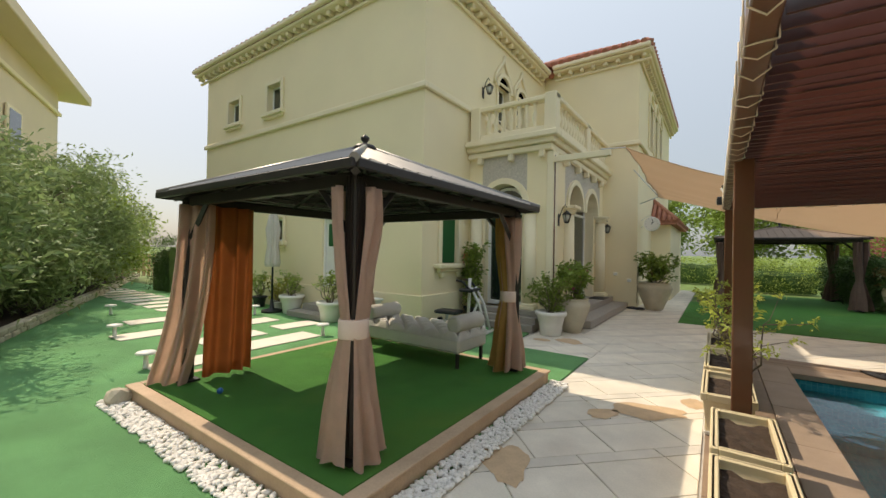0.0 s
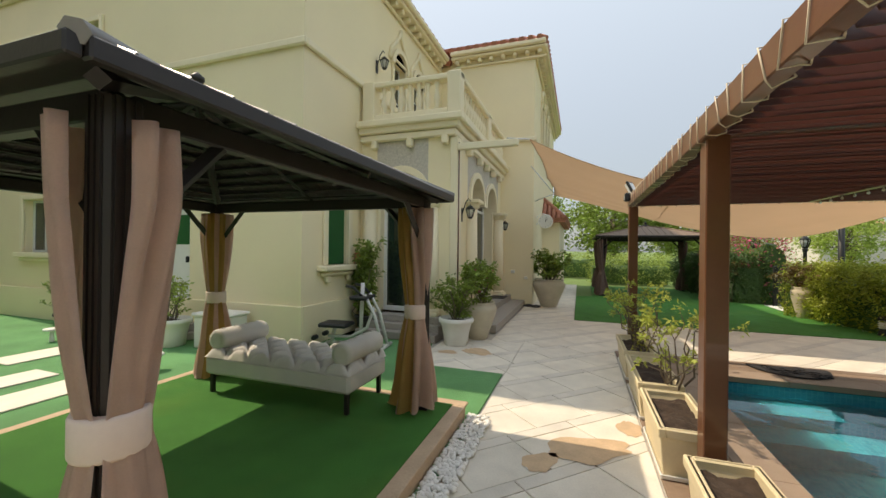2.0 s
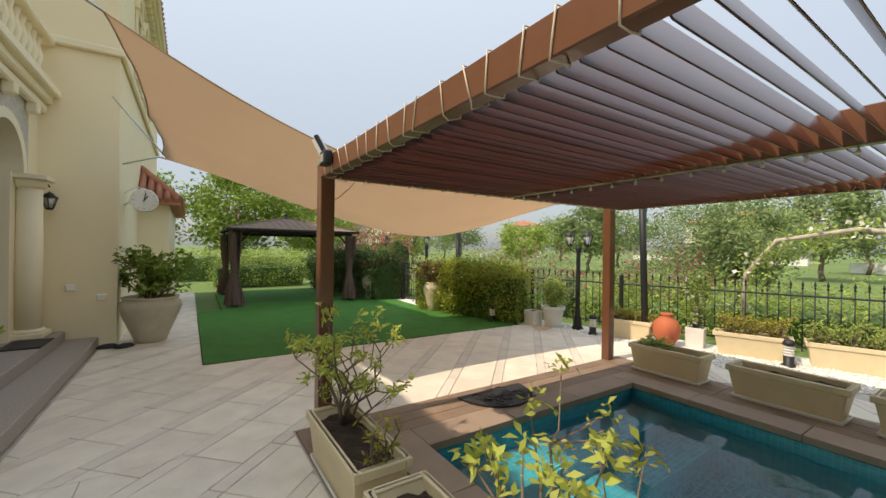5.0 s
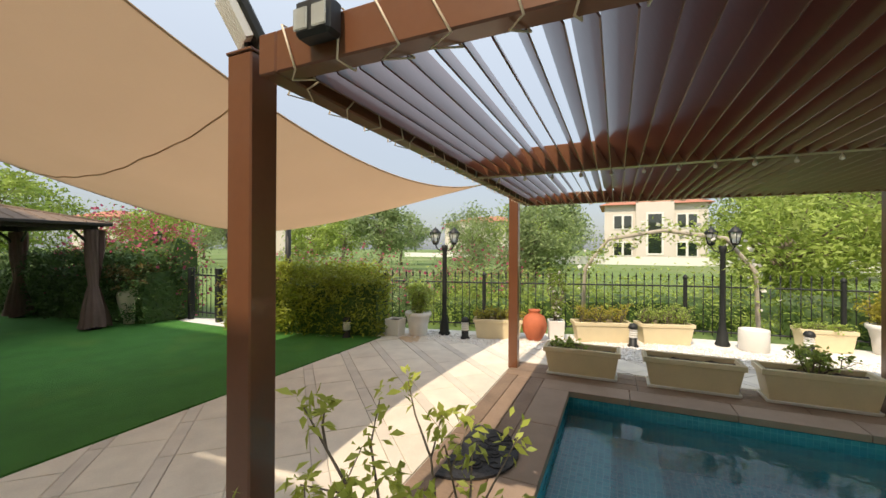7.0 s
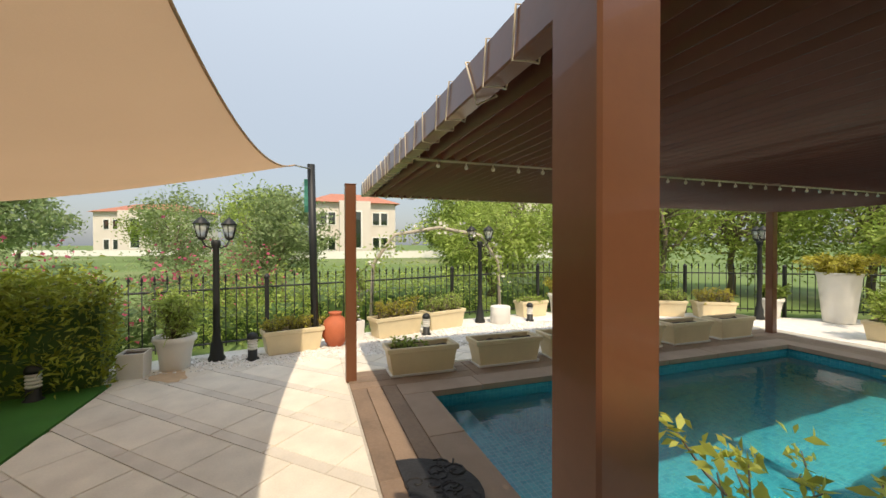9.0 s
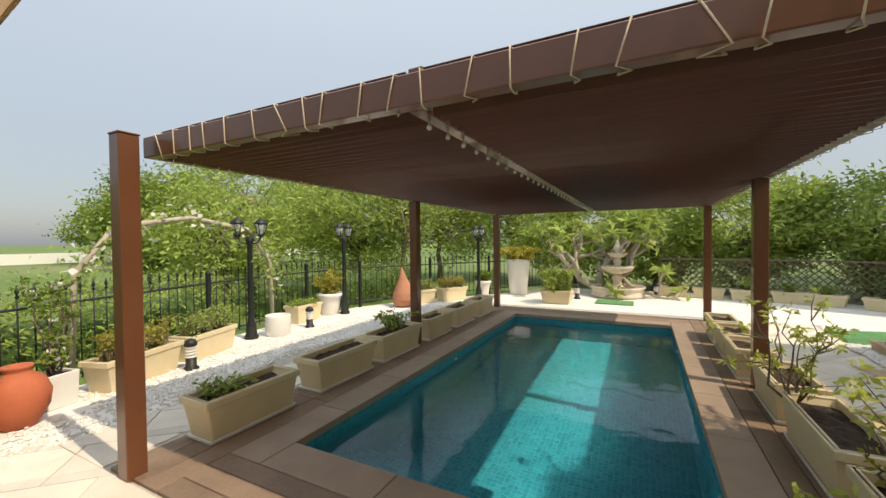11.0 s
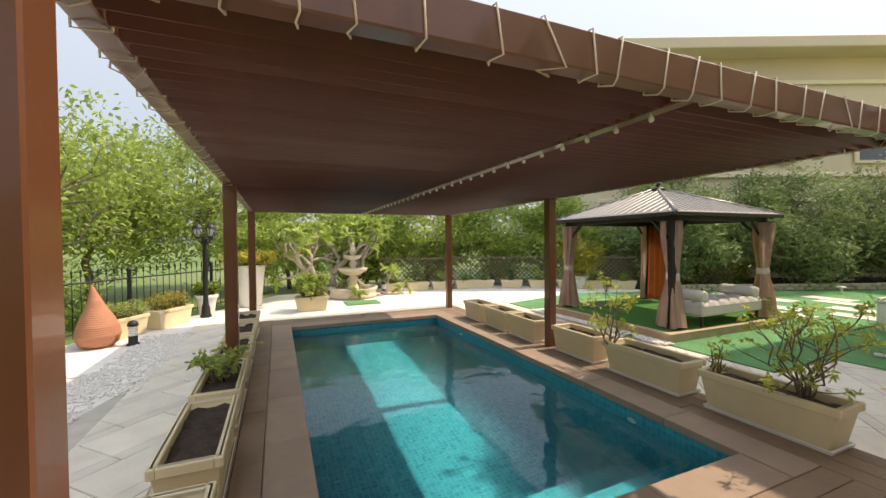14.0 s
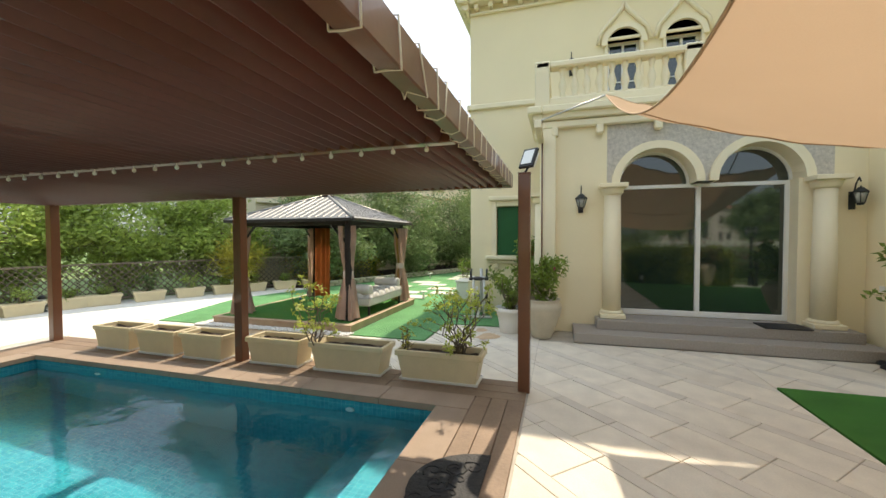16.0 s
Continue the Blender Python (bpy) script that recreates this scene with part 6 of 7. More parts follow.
for x, y in ((-7.85, 1.8), (-10.45, 2.42), (-5.62, 1.5), (-5.5, 3.9), (-8.3, 4.3)):
    t = thing("garden_light", (x, y, 0.012), "small white mushroom-shaped garden light on the turf", "garden light", "mushroom lights")
    bm = bm_new()
    lathe(bm, [(0.035, 0), (0.03, 0.02), (0.022, 0.17)], 12)
    part("stem", bm, WPOT, t)
    bm = bm_new()
    lathe(bm, [(0.02, 0.165), (0.10, 0.17), (0.105, 0.185), (0.09, 0.2), (0.01, 0.212)], 18)
    part("cap", bm, WPOT, t)
wg = thing("timber_gate", (-22.2, 6.0, 0), "brown slatted timber gate at the end of the side garden", "gate")
for i in range(12):
    quick_box("slat", PLATWOOD, wg, (-0.02, 0.02, -1.2 + i * 0.2, -1.08 + i * 0.2, 0.05, 1.1), 0.005)
for z in (0.3, 0.9):
    quick_box("rail", PLATWOOD, wg, (0.021, 0.05, -1.25, 1.25, z, z + 0.08), 0.005)

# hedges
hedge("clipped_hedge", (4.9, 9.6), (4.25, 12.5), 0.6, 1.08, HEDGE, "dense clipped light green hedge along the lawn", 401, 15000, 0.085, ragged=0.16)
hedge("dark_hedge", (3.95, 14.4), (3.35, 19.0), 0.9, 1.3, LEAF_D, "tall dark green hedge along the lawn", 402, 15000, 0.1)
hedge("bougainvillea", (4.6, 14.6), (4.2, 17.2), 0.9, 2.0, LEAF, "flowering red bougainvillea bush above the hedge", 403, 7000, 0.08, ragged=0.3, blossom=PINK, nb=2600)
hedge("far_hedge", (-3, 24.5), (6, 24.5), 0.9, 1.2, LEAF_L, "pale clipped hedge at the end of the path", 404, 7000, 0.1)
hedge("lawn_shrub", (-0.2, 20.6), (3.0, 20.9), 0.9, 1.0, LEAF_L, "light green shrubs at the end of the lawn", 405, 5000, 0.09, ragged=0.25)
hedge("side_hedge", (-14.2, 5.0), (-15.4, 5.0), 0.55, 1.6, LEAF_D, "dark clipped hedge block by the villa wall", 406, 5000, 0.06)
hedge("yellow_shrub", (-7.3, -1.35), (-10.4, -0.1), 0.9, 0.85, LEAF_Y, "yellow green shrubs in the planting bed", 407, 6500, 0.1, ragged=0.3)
# stone urns with roses on the lawn edge
for x, y, s in ((4.1, 11.85, 71), (3.6, 14.75, 72)):
    round_pot("stone_urn", (x, y, 0.0), 0.24, 0.72, STONEPOT, "tall tan stone urn at the lawn edge", profile=URN)
    shrub("rose_bush", (x, y, 0.62), 0.62, 0.52, BRONZE, "bronze-leaved rose bush with white blooms in an urn", "shrub", s, 1900, 0.065, 18, flowers=WFLOWER, nflowers=30)

# trees behind the fence and the boundary
T = [(-8.3, -0.9, 3.7, 1.7, LEAF_G, 20000, 0.16, "olive"), (-11.5, 0.9, 4.0, 1.7, LEAF_G, 18000, 0.16, "olive"), (-14.6, 2.2, 4.0, 1.8, LEAF_G, 14000, 0.16, "olive"), (-17.8, 3.5, 4.0, 1.8, LEAF, 10000, 0.17, "olive"), (-20.6, 4.7, 3.8, 1.6, LEAF, 9000, 0.17, "olive")]
for i, (x, y, h, r, mt, n, lf, kind) in enumerate(T):
    tree(x, y, h, r, mt, "feathery grey-green tree leaning over the kerb", 500 + i, int(n * 1.2), lf, 0.09, 0.05, 70, aspect=0.26)
T = [(-6.2, -3.4, 3.3, 1.5, LEAF_L, 11000), (-3.9, -4.8, 3.2, 1.6, LEAF_L, 13000), (-1.6, -5.6, 3.3, 1.6, LEAF_L, 13000), (0.7, -6.0, 3.1, 1.6, LEAF_L, 12000), (3.2, -6.4, 3.4, 1.8, LEAF_L, 11000)]
for i, (x, y, h, r, mt, n) in enumerate(T):
    tree(x, y, h, r, mt, "bushy green tree behind the lattice screen", 520 + i, n, 0.15, 0.08, 0.08, 48, aspect=0.38)
T = [(9.6, -2.0, 4.1, 2.2, LEAF_L, 15000), (10.5, 2.0, 3.2, 1.6, LEAF_L, 6500), (8.2, -5.4, 4.7, 2.4, LEAF_L, 14000), (17.5, 9.4, 4.0, 1.7, LEAF_L, 3500), (5.8, -7.6, 5.6, 2.6, LEAF_L, 15000), (14.5, -1.5, 5.0, 2.8, LEAF_L, 8000)]
for i, (x, y, h, r, mt, n) in enumerate(T):
    tree(x, y, h, r, mt, "spreading light green tree beyond the fence", 540 + i, n, 0.17, 0.13, 0.15, 70, aspect=0.3)
tree(7.6, -1.8, 4.6, 1.5, LEAF_L, "thin tree with sparse light leaves beyond the fence", 560, 1800, 0.13, 0.09, 0.3, 40)
T = [(11.5, 8.1, 3.1, 1.3, LEAF_G, 3400), (16.5, 12.0, 3.6, 1.5, LEAF_G, 2600), (24, 22, 5.0, 2.2, LEAF_G, 5000), (15.5, 1.2, 3.8, 1.5, LEAF, 7000), (28, -6, 6.0, 3.0, LEAF, 6000), (30, 10.5, 5.5, 2.4, LEAF_G, 5000), (26, -14, 6.5, 3.4, LEAF, 6000), (36, -8, 6.5, 3.4, LEAF, 5000), (18, -9, 6.0, 3.0, LEAF_L, 7000), (1.5, 31, 6.5, 3.0, LEAF, 9000), (-4, 34, 6, 3, LEAF, 6000), (6.5, 33, 5.5, 2.6, LEAF_L, 6000)]
T += [(34, 26, 5.5, 2.8, LEAF_G, 4000), (40, 38, 6.0, 3.2, LEAF, 4000), (28, 44, 6.0, 3.0, LEAF_G, 4000), (19, 40, 5.0, 2.6, LEAF_L, 4000), (13, 46, 6.5, 3.4, LEAF, 4000), (48, 22, 6.0, 3.2, LEAF, 3500), (44, 11, 6.0, 3.0, LEAF_G, 3500), (42, -8, 5.0, 2.6, LEAF, 3500), (22, 27, 4.0, 2.0, LEAF_L, 3500), (52, 48, 7.0, 3.6, LEAF, 3500), (36, 60, 7.0, 3.6, LEAF_G, 3500)]
for i, (x, y, h, r, mt, n) in enumerate(T):
    tree(x, y, h, r, mt, "distant garden tree across the open grass", 580 + i, n if x > 20 or y > 20 else int(n * 2), 0.3 if x > 20 or y > 20 else 0.13, 0.16 if x > 20 or y > 20 else 0.07, 0.2, 50, aspect=0.4)
for i, (p, q) in enumerate((((8.0, 15.6), (8.9, 11.4)), ((9.4, 10.6), (10.2, 8.2)))):
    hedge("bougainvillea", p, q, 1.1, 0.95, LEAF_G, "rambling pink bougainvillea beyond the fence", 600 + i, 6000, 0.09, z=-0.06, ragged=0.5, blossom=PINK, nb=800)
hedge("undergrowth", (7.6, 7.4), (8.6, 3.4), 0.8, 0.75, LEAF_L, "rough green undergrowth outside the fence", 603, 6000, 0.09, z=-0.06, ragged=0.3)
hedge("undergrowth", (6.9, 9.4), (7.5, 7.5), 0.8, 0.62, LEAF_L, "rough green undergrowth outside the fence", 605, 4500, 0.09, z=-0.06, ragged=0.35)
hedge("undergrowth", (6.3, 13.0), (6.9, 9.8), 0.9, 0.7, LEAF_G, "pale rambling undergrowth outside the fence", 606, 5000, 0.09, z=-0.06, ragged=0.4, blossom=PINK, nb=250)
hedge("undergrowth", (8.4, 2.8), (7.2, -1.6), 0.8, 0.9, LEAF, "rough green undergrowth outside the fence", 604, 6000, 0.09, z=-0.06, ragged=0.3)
# flower arch by the fence
arch = thing("flower_arch", (6.75, 4.95, 0), "rose arch with white blooms over the fence", "plant arch")
bm = bm_new()
tube(bm, [(0, -1.35, 0), (0, -1.3, 1.2), (0, -0.9, 1.75), (0, 0, 1.9), (0, 0.9, 1.75), (0, 1.3, 1.2), (0, 1.35, 0)], 0.035, 6)
part("frame", bm, PALEBARK, arch)
a = np.linspace(0, math.pi, 700)
pts = np.stack([rng.normal(size=700) * 0.1, -1.32 * np.cos(a) + rng.normal(size=700) * 0.1, 0.7 + 1.15 * np.sin(a) ** 0.7 + rng.normal(size=700) * 0.12], 1)
leaf_part("foliage", pts, 0.08, LEAF_L, arch, 610)
leaf_part("blossom", pts[::7], 0.08, WFLOWER, arch, 611, aspect=0.9)

# neighbouring house
NB0, NB1 = Vector((-25.56, 4.51, 0)), Vector((-7.62, -3.3, 0))
nm = slanted((NB1.x, NB1.y), (NB0.x, NB0.y))
ln = (NB1 - NB0).length
nh = thing("neighbour_house", nm, "tan stucco two-storey neighbouring villa with banded walls", "house")
quick_box("wall", NEIGH, nh, (0, ln - 1.2, -9, 0, 0, 8.2))
for z in (2.9, 3.8, 7.2):
    quick_box("string_course", TRIM, nh, (-0.05, ln - 1.15, 0.001, 0.12, z, z + 0.16), 0.02)
quick_box("roof_edge", NEIGH, nh, (-0.6, ln, -9.6, 0.9, 8.201, 8.6), 0.03)
for k in range(7):
    quick_box("rustication", NEIGH, nh, (-0.02, ln - 1.18, 0.001, 0.03, 0.3 + k * 0.36, 0.62 + k * 0.36), 0.008)
for u in (3.0, 6.5, 10.0, 13.5):
    for z, h in ((1.0, 1.5), (4.4, 1.6)):
        wdw = quick_box("window", TRIM, nh, (u - 0.62, u + 0.62, 0.031, 0.11, z - 0.12, z + h + 0.12), 0.02)
        quick_box("pane", HOUSE_GLASS, wdw, (u - 0.48, u + 0.48, 0.112, 0.12, z, z + h))

# far villas
def villa(x, y, w, h, turn, label, s):
    v = thing("villa", pose(x, y, -0.06, 0, 0, turn), label, "house", "far villas")
    quick_box("wall", VILLA, v, (-4, 4, -w / 2, w / 2, 0, h))
    quick_box("wing", VILLA, v, (-5.2, -4.001, -w * 0.18, w * 0.18, 0, h * 1.02))
    bm = bm_new()
    c = [bm.verts.new(p) for p in ((-4.6, -w / 2 - 0.6, h), (4.6, -w / 2 - 0.6, h), (4.6, w / 2 + 0.6, h), (-4.6, w / 2 + 0.6, h))]
    t = [bm.verts.new((0, -w / 4, h * 1.22)), bm.verts.new((0, w / 4, h * 1.22))]
    for f in ((c[0], c[1], t[0]), (c[1], c[2], t[1], t[0]), (c[2], c[3], t[1]), (c[3], c[0], t[0], t[1]), tuple(reversed(c))):
        bm.faces.new(f)
    part("roof", bm, TILE, v)
    for yy in (-w * 0.36, -w * 0.26, w * 0.26, w * 0.36):
        for z in (h * 0.14, h * 0.6):
            p = quick_box("window", WHITE, v, (-4.06, -4.001, yy - 0.55, yy + 0.55, z - 0.1, z + 1.7))
            quick_box("pane", HOUSE_GLASS, p, (-4.075, -4.061, yy - 0.42, yy + 0.42, z, z + 1.55))
    p = quick_box("window", WHITE, v, (-5.26, -5.201, -0.9, 0.9, h * 0.15, h * 0.85))
    quick_box("pane", HOUSE_GLASS, p, (-5.275, -5.261, -0.7, 0.7, h * 0.18, h * 0.82))
    quick_box("fence_wall", WHITE, v, (-9.0, -8.85, -w, w, 0, 0.9))


villa(56, 1.6, 11, 7.2, 0, "pale pink two-storey villa with a terracotta roof across the grass", 1)
villa(50, -20, 13, 7.2, 12, "cream two-storey villa with a terracotta roof across the grass", 2)
villa(80, 32, 16, 7.2, -20, "cream two-storey villa with a terracotta roof across the grass", 3)
villa(70, 75, 18, 7.2, -45, "cream two-storey villa with a terracotta roof across the grass", 4)
villa(45, 95, 18, 7.2, -60, "cream two-storey villa with a terracotta roof across the grass", 5)


# ---- smaller things ----
gym = thing("exercise_bench", pose(-3.85, 5.7, 0.014, 0, 0, 8), "white framed exercise bench with black padded seat", "gym machine")
for pts, r, nm in ((((-0.5, -0.22, 0.03), (-0.5, 0.22, 0.03)), 0.028, "foot_bar"), (((0.42, -0.28, 0.03), (0.42, 0.28, 0.03)), 0.026, "foot_bar"), (((-0.5, 0, 0.05), (0.05, 0, 0.07), (0.42, 0, 0.05)), 0.028, "spine"),
                   (((0.02, 0.05, 0.06), (0.05, 0.05, 0.95)), 0.03, "upright"), (((0.42, -0.1, 0.04), (0.3, -0.1, 0.5), (0.14, -0.1, 0.8)), 0.024, "strut"), (((0.42, 0.12, 0.04), (0.3, 0.12, 0.5), (0.14, 0.1, 0.8)), 0.024, "strut"),
                   (((-0.45, -0.03, 0.16), (-0.1, -0.03, 0.16), (0.15, -0.03, 0.3), (0.26, -0.03, 0.6)), 0.024, "curved_rail"), (((-0.42, 0.0, 0.05), (-0.36, 0.0, 0.3)), 0.03, "seat_post")):
    bm = bm_new()
    tube(bm, pts, r, 8)
    part(nm, bm, GYMWHITE, gym)
quick_box("seat_pad", BLACK, gym, (-0.56, -0.12, -0.17, 0.17, 0.3, 0.36), 0.02)
quick_box("arm_pad", BLACK, gym, (-0.06, 0.2, -0.2, 0.2, 0.72, 0.78), 0.02)
for y in (-0.16, 0.16):
    bm = bm_new()
    tube(bm, [(0.12, y, 0.78), (0.0, y, 0.9), (-0.12, y, 0.92)], 0.02, 8)
    part("handle", bm, BLACK, gym)
    bm = bm_new()
    tube(bm, [(-0.6, y - 0.05, 0.15), (-0.6, y + 0.05, 0.15)], 0.035, 10)
    part("foot_roller", bm, BLACK, gym)
shrub("climbing_plant", (-4.3, 6.62, 0.12), 1.5, 0.22, LEAF, "tall dense green climbing plant beside the porch column", "plant", 801, 2300, 0.07, 16, bare=0.0)
round_pot("pot", (-4.3, 6.62 - 0.0, 0.125), 0.15, 0.2, IRON, "dark pot on the porch step beside the column")
ext = thing("fire_extinguisher", (-4.52, 6.75, 1.12), "small red fire extinguisher hung on the wall", "extinguisher")
bm = bm_new()
lathe(bm, [(0.05, 0), (0.055, 0.02), (0.055, 0.26), (0.03, 0.31), (0.018, 0.32)], 14)
part("cylinder", bm, TERRA, ext)
bm = bm_new()
tube(bm, [(0, 0, 0.32), (0, 0, 0.36), (0.05, 0, 0.39)], 0.012, 6)
part("valve", bm, BLACK, ext)
boxx = thing("storage_box", (-5.72, 5.0, 0.014), "white plastic garden storage box against the villa", "storage box")
quick_box("body", WPOT, boxx, (-0.3, 0.3, -0.2, 0.2, 0, 0.46), 0.02)
quick_box("lid", WPOT, boxx, (-0.33, 0.33, -0.23, 0.23, 0.46, 0.51), 0.02)
umb = thing("garden_umbrella", (-8.35, 4.72, 0.014), "folded grey garden umbrella on a dark pole", "umbrella")
bm = bm_new()
tube(bm, [(0, 0, 0), (0, 0, 2.35)], 0.022, 8)
part("pole", bm, IRON, umb)
bm = bm_new()
lathe(bm, [(0.12, 1.02), (0.14, 1.1), (0.10, 1.5), (0.13, 1.85), (0.08, 2.15), (0.02, 2.32)], 36, flute=0.25, flutes=9)
part("canopy", bm, CLOTH, umb)
bm = bm_new()
lathe(bm, [(0.22, 0), (0.22, 0.05), (0.05, 0.09), (0.03, 0.3)], 20)
part("base", bm, IRON, umb)
# clock on the wing wall
clk = thing("wall_clock", (-1.68, 12.02, 2.31), "round white double-sided station clock on a scrolled bracket", "clock")
bm = bm_new()
lathe(bm, [(0.19, -0.05), (0.2, -0.04), (0.2, 0.04), (0.19, 0.05)], 32)
part("case", placed(bm, pose(0, 0, 0, 90, 0, 0)), WHITE, clk)
for i in range(12):
    a = 2 * math.pi * i / 12
    bm = bm_new()
    box(bm, -0.003, 0.003, -0.054, -0.051, 0.145, 0.165)
    part("hour_mark", placed(bm, pose(0, 0, 0, 0, math.degrees(a), 0)), BLACK, clk)
for ln, a, nm in ((0.09, 35, "hour_hand"), (0.13, 10, "minute_hand")):
    bm = bm_new()
    box(bm, -0.006, 0.006, -0.062, -0.057, -0.02, ln)
    part(nm, placed(bm, pose(0, 0, 0, 0, a, 0)), BLACK, clk)
bm = bm_new()
tube(bm, [(-0.27, 0, 0.1), (-0.2, 0, 0.16), (-0.1, 0, 0.22), (0, 0, 0.2)], 0.01, 6)
tube(bm, [(-0.27, 0, -0.1), (-0.22, 0, -0.05), (-0.19, 0, 0)], 0.01, 6)
part("bracket", bm, WHITE, clk)
# floodlight and solar lantern on the pergola
fld = thing("floodlight", pose(0.0, 6.95, 2.252, 0, 0, 60), "small black floodlight tilted on the pergola post", "floodlight")
bm = bm_new()
tube(bm, [(0, 0, 0), (0, 0.05, 0.06)], 0.012, 6)
part("bracket", bm, IRON, fld)
bm = bm_new()
box(bm, -0.085, 0.085, -0.018, 0.018, -0.115, 0.115, 0.008)
head = part("head", placed(bm, Matrix.Translation((0, 0.06, 0.15)) @ pose(0, 0, 0, -28, 0, 0)), IRON, fld)
bm = bm_new()
box(bm, -0.06, 0.06, -0.024, -0.019, -0.08, 0.085)
part("lens", placed(bm, Matrix.Translation((0, 0.06, 0.15)) @ pose(0, 0, 0, -28, 0, 0)), WHITE, head)
for k in range(7):
    bm = bm_new()
    box(bm, -0.07 + k * 0.022, -0.062 + k * 0.022, 0.019, 0.05, -0.09, 0.09, 0.002)
    part("cooling_fin", placed(bm, Matrix.Translation((0, 0.06, 0.15)) @ pose(0, 0, 0, -28, 0, 0)), WHITE, head, "white cooling fin")
for y, z in ((6.52, 2.215),):
    sl = thing("solar_lantern", (-0.2, y, z), "small black solar wall light on the pergola beam", "lamp", "solar lights")
    quick_box("housing", IRON, sl, (0.0, 0.068, -0.065, 0.065, -0.05, 0.06), 0.012)
    for yy in (-0.034, 0.034):
        quick_box("lens", LANTERN, sl, (-0.008, -0.001, yy - 0.026, yy + 0.026, -0.035, 0.03), 0.003)
for x, z in ((-2.48, 0.9), (-2.13, 0.74)):
    sk = thing("wall_socket", (x, NY - 0.001, z), "cream weatherproof socket box on the villa wall", "socket", "wall sockets")
    quick_box("back_box", TRIM, sk, (-0.06, 0.06, -0.035, 0, -0.05, 0.05), 0.006)
    quick_box("flap", WHITE, sk, (-0.05, 0.05, -0.048, -0.036, -0.04, 0.04), 0.005)
for x, y in ((0.551, 5.25), (0.551, 1.6), (3.369, 3.3)):
    il = thing("pool_inlet", pose(x, y, -0.19, 0, 90 if x < 1 else -90, 0), "white round pool inlet in the mosaic wall", "pool fitting", "pool inlets")
    bm = bm_new()
    lathe(bm, [(0.05, 0), (0.05, 0.008), (0.04, 0.014), (0.02, 0.014), (0.018, 0.006)], 20)
    part("flange", bm, WHITE, il)
# mats
RUBBER = material("black_rubber", (0.022, 0.022, 0.024), 0.6, vary=0.3, scale=12, bump=1.0, bump_scale=28)
bm = bm_new()
pts = [(-0.42, -0.2), (0.42, -0.2)] + [(0.42 * math.cos(math.pi * i / 14), -0.2 + 0.46 * math.sin(math.pi * i / 14)) for i in range(1, 14)]
top = [bm.verts.new((x, y, 0.016)) for x, y in pts]
low = [bm.verts.new((x, y, 0)) for x, y in pts]
bm.faces.new(top)
bm.faces.new(list(reversed(low)))
for i in range(len(pts)):
    bm.faces.new((top[i], low[i], low[(i + 1) % len(pts)], top[(i + 1) % len(pts)]))
mt = thing("rubber_mat", pose(1.72, 6.62, 0.018, 0, 0, 180), "half-round black rubber mat with scrollwork by the pool", "mat")
part("pad", bm, RUBBER, mt)
rs = random.Random(3)
for i in range(16):
    bm = bm_new()
    cx, cy, a0 = rs.uniform(-0.3, 0.3), rs.uniform(-0.14, 0.16), rs.uniform(0, 6)
    tube(bm, [(cx + (0.015 + 0.008 * k) * math.cos(a0 + k * 0.8), cy + (0.015 + 0.008 * k) * math.sin(a0 + k * 0.8), 0.017) for k in range(9)], 0.007, 5)
    part("scroll", bm, RUBBER, mt)
bm = bm_new()
box(bm, -0.19, 0.19, -0.28, 0.28, 0, 0.018, 0.006)
tagged(new("doormat", mesh_of(bm, "doormat", RUBBER)), "dark ribbed doormat on the granite step", "mat").matrix_basis = pose(-2.68, 10.35, 0.296)
for x, y, a in ((-2.02, 11.12, 10), (-1.82, 11.05, 25), (-2.3, 11.3, 80)):
    bm = bm_new()
    lathe(bm, [(0.03, 0), (0.05, 0.01), (0.05, 0.03), (0.035, 0.06), (0.01, 0.07)], 12)
    for v in bm.verts:
        v.co.x *= 2.6
    tagged(new("shoe", mesh_of(bm, "shoe", BLACK)), "black shoe lying by the villa steps", "shoe", "shoes").matrix_basis = pose(x, y, 0.002, 0, 0, a)
bm = bm_new()
bmesh.ops.create_icosphere(bm, subdivisions=2, radius=0.028)
tagged(new("ball", mesh_of(bm, "ball", material("blue_plastic", (0.02, 0.13, 0.35), 0.4, bump=0.05))), "small blue ball lying on the platform turf", "ball").location = (-3.75, 1.45, 0.178)
bm = bm_new()
bmesh.ops.create_icosphere(bm, subdivisions=2, radius=0.11)
for v in bm.verts:
    v.co *= 1 + 0.22 * noise.noise(v.co * 14)
    v.co.z = max(-0.05, v.co.z * 0.8)
tagged(new("garden_rock", mesh_of(bm, "garden_rock", STONE)), "rough pale rock at the platform corner", "rock").location = (-4.62, 0.98, 0.062)
# damp stains on the paving
for x, y, r, s in ((-0.7, 3.78, 0.24, 1), (-1.02, 3.47, 0.13, 2), (-0.36, 4.26, 0.12, 3), (-1.36, 2.2, 0.2, 4), (-2.15, 6.18, 0.2, 5), (-2.55, 6.0, 0.12, 6), (4.85, 8.95, 0.22, 7)):
    bm = bm_new()
    ring = [bm.verts.new((r * (1 + 0.25 * math.sin(k * 0.9 + s) * math.cos(k * 0.37 * s)) * math.cos(2 * math.pi * k / 28) * 1.2, r * (1 + 0.2 * math.sin(k * 0.7 + s)) * math.sin(2 * math.pi * k / 28) * 0.8, 0.0)) for k in range(28)]
    bm.faces.new(ring)
    tagged(new("stain", mesh_of(bm, "stain", STAIN)), "brown damp stain on the sandstone paving", "stain", "stains", "structure").matrix_basis = pose(x, y, 0.0045, 0, 0, 30 * s)


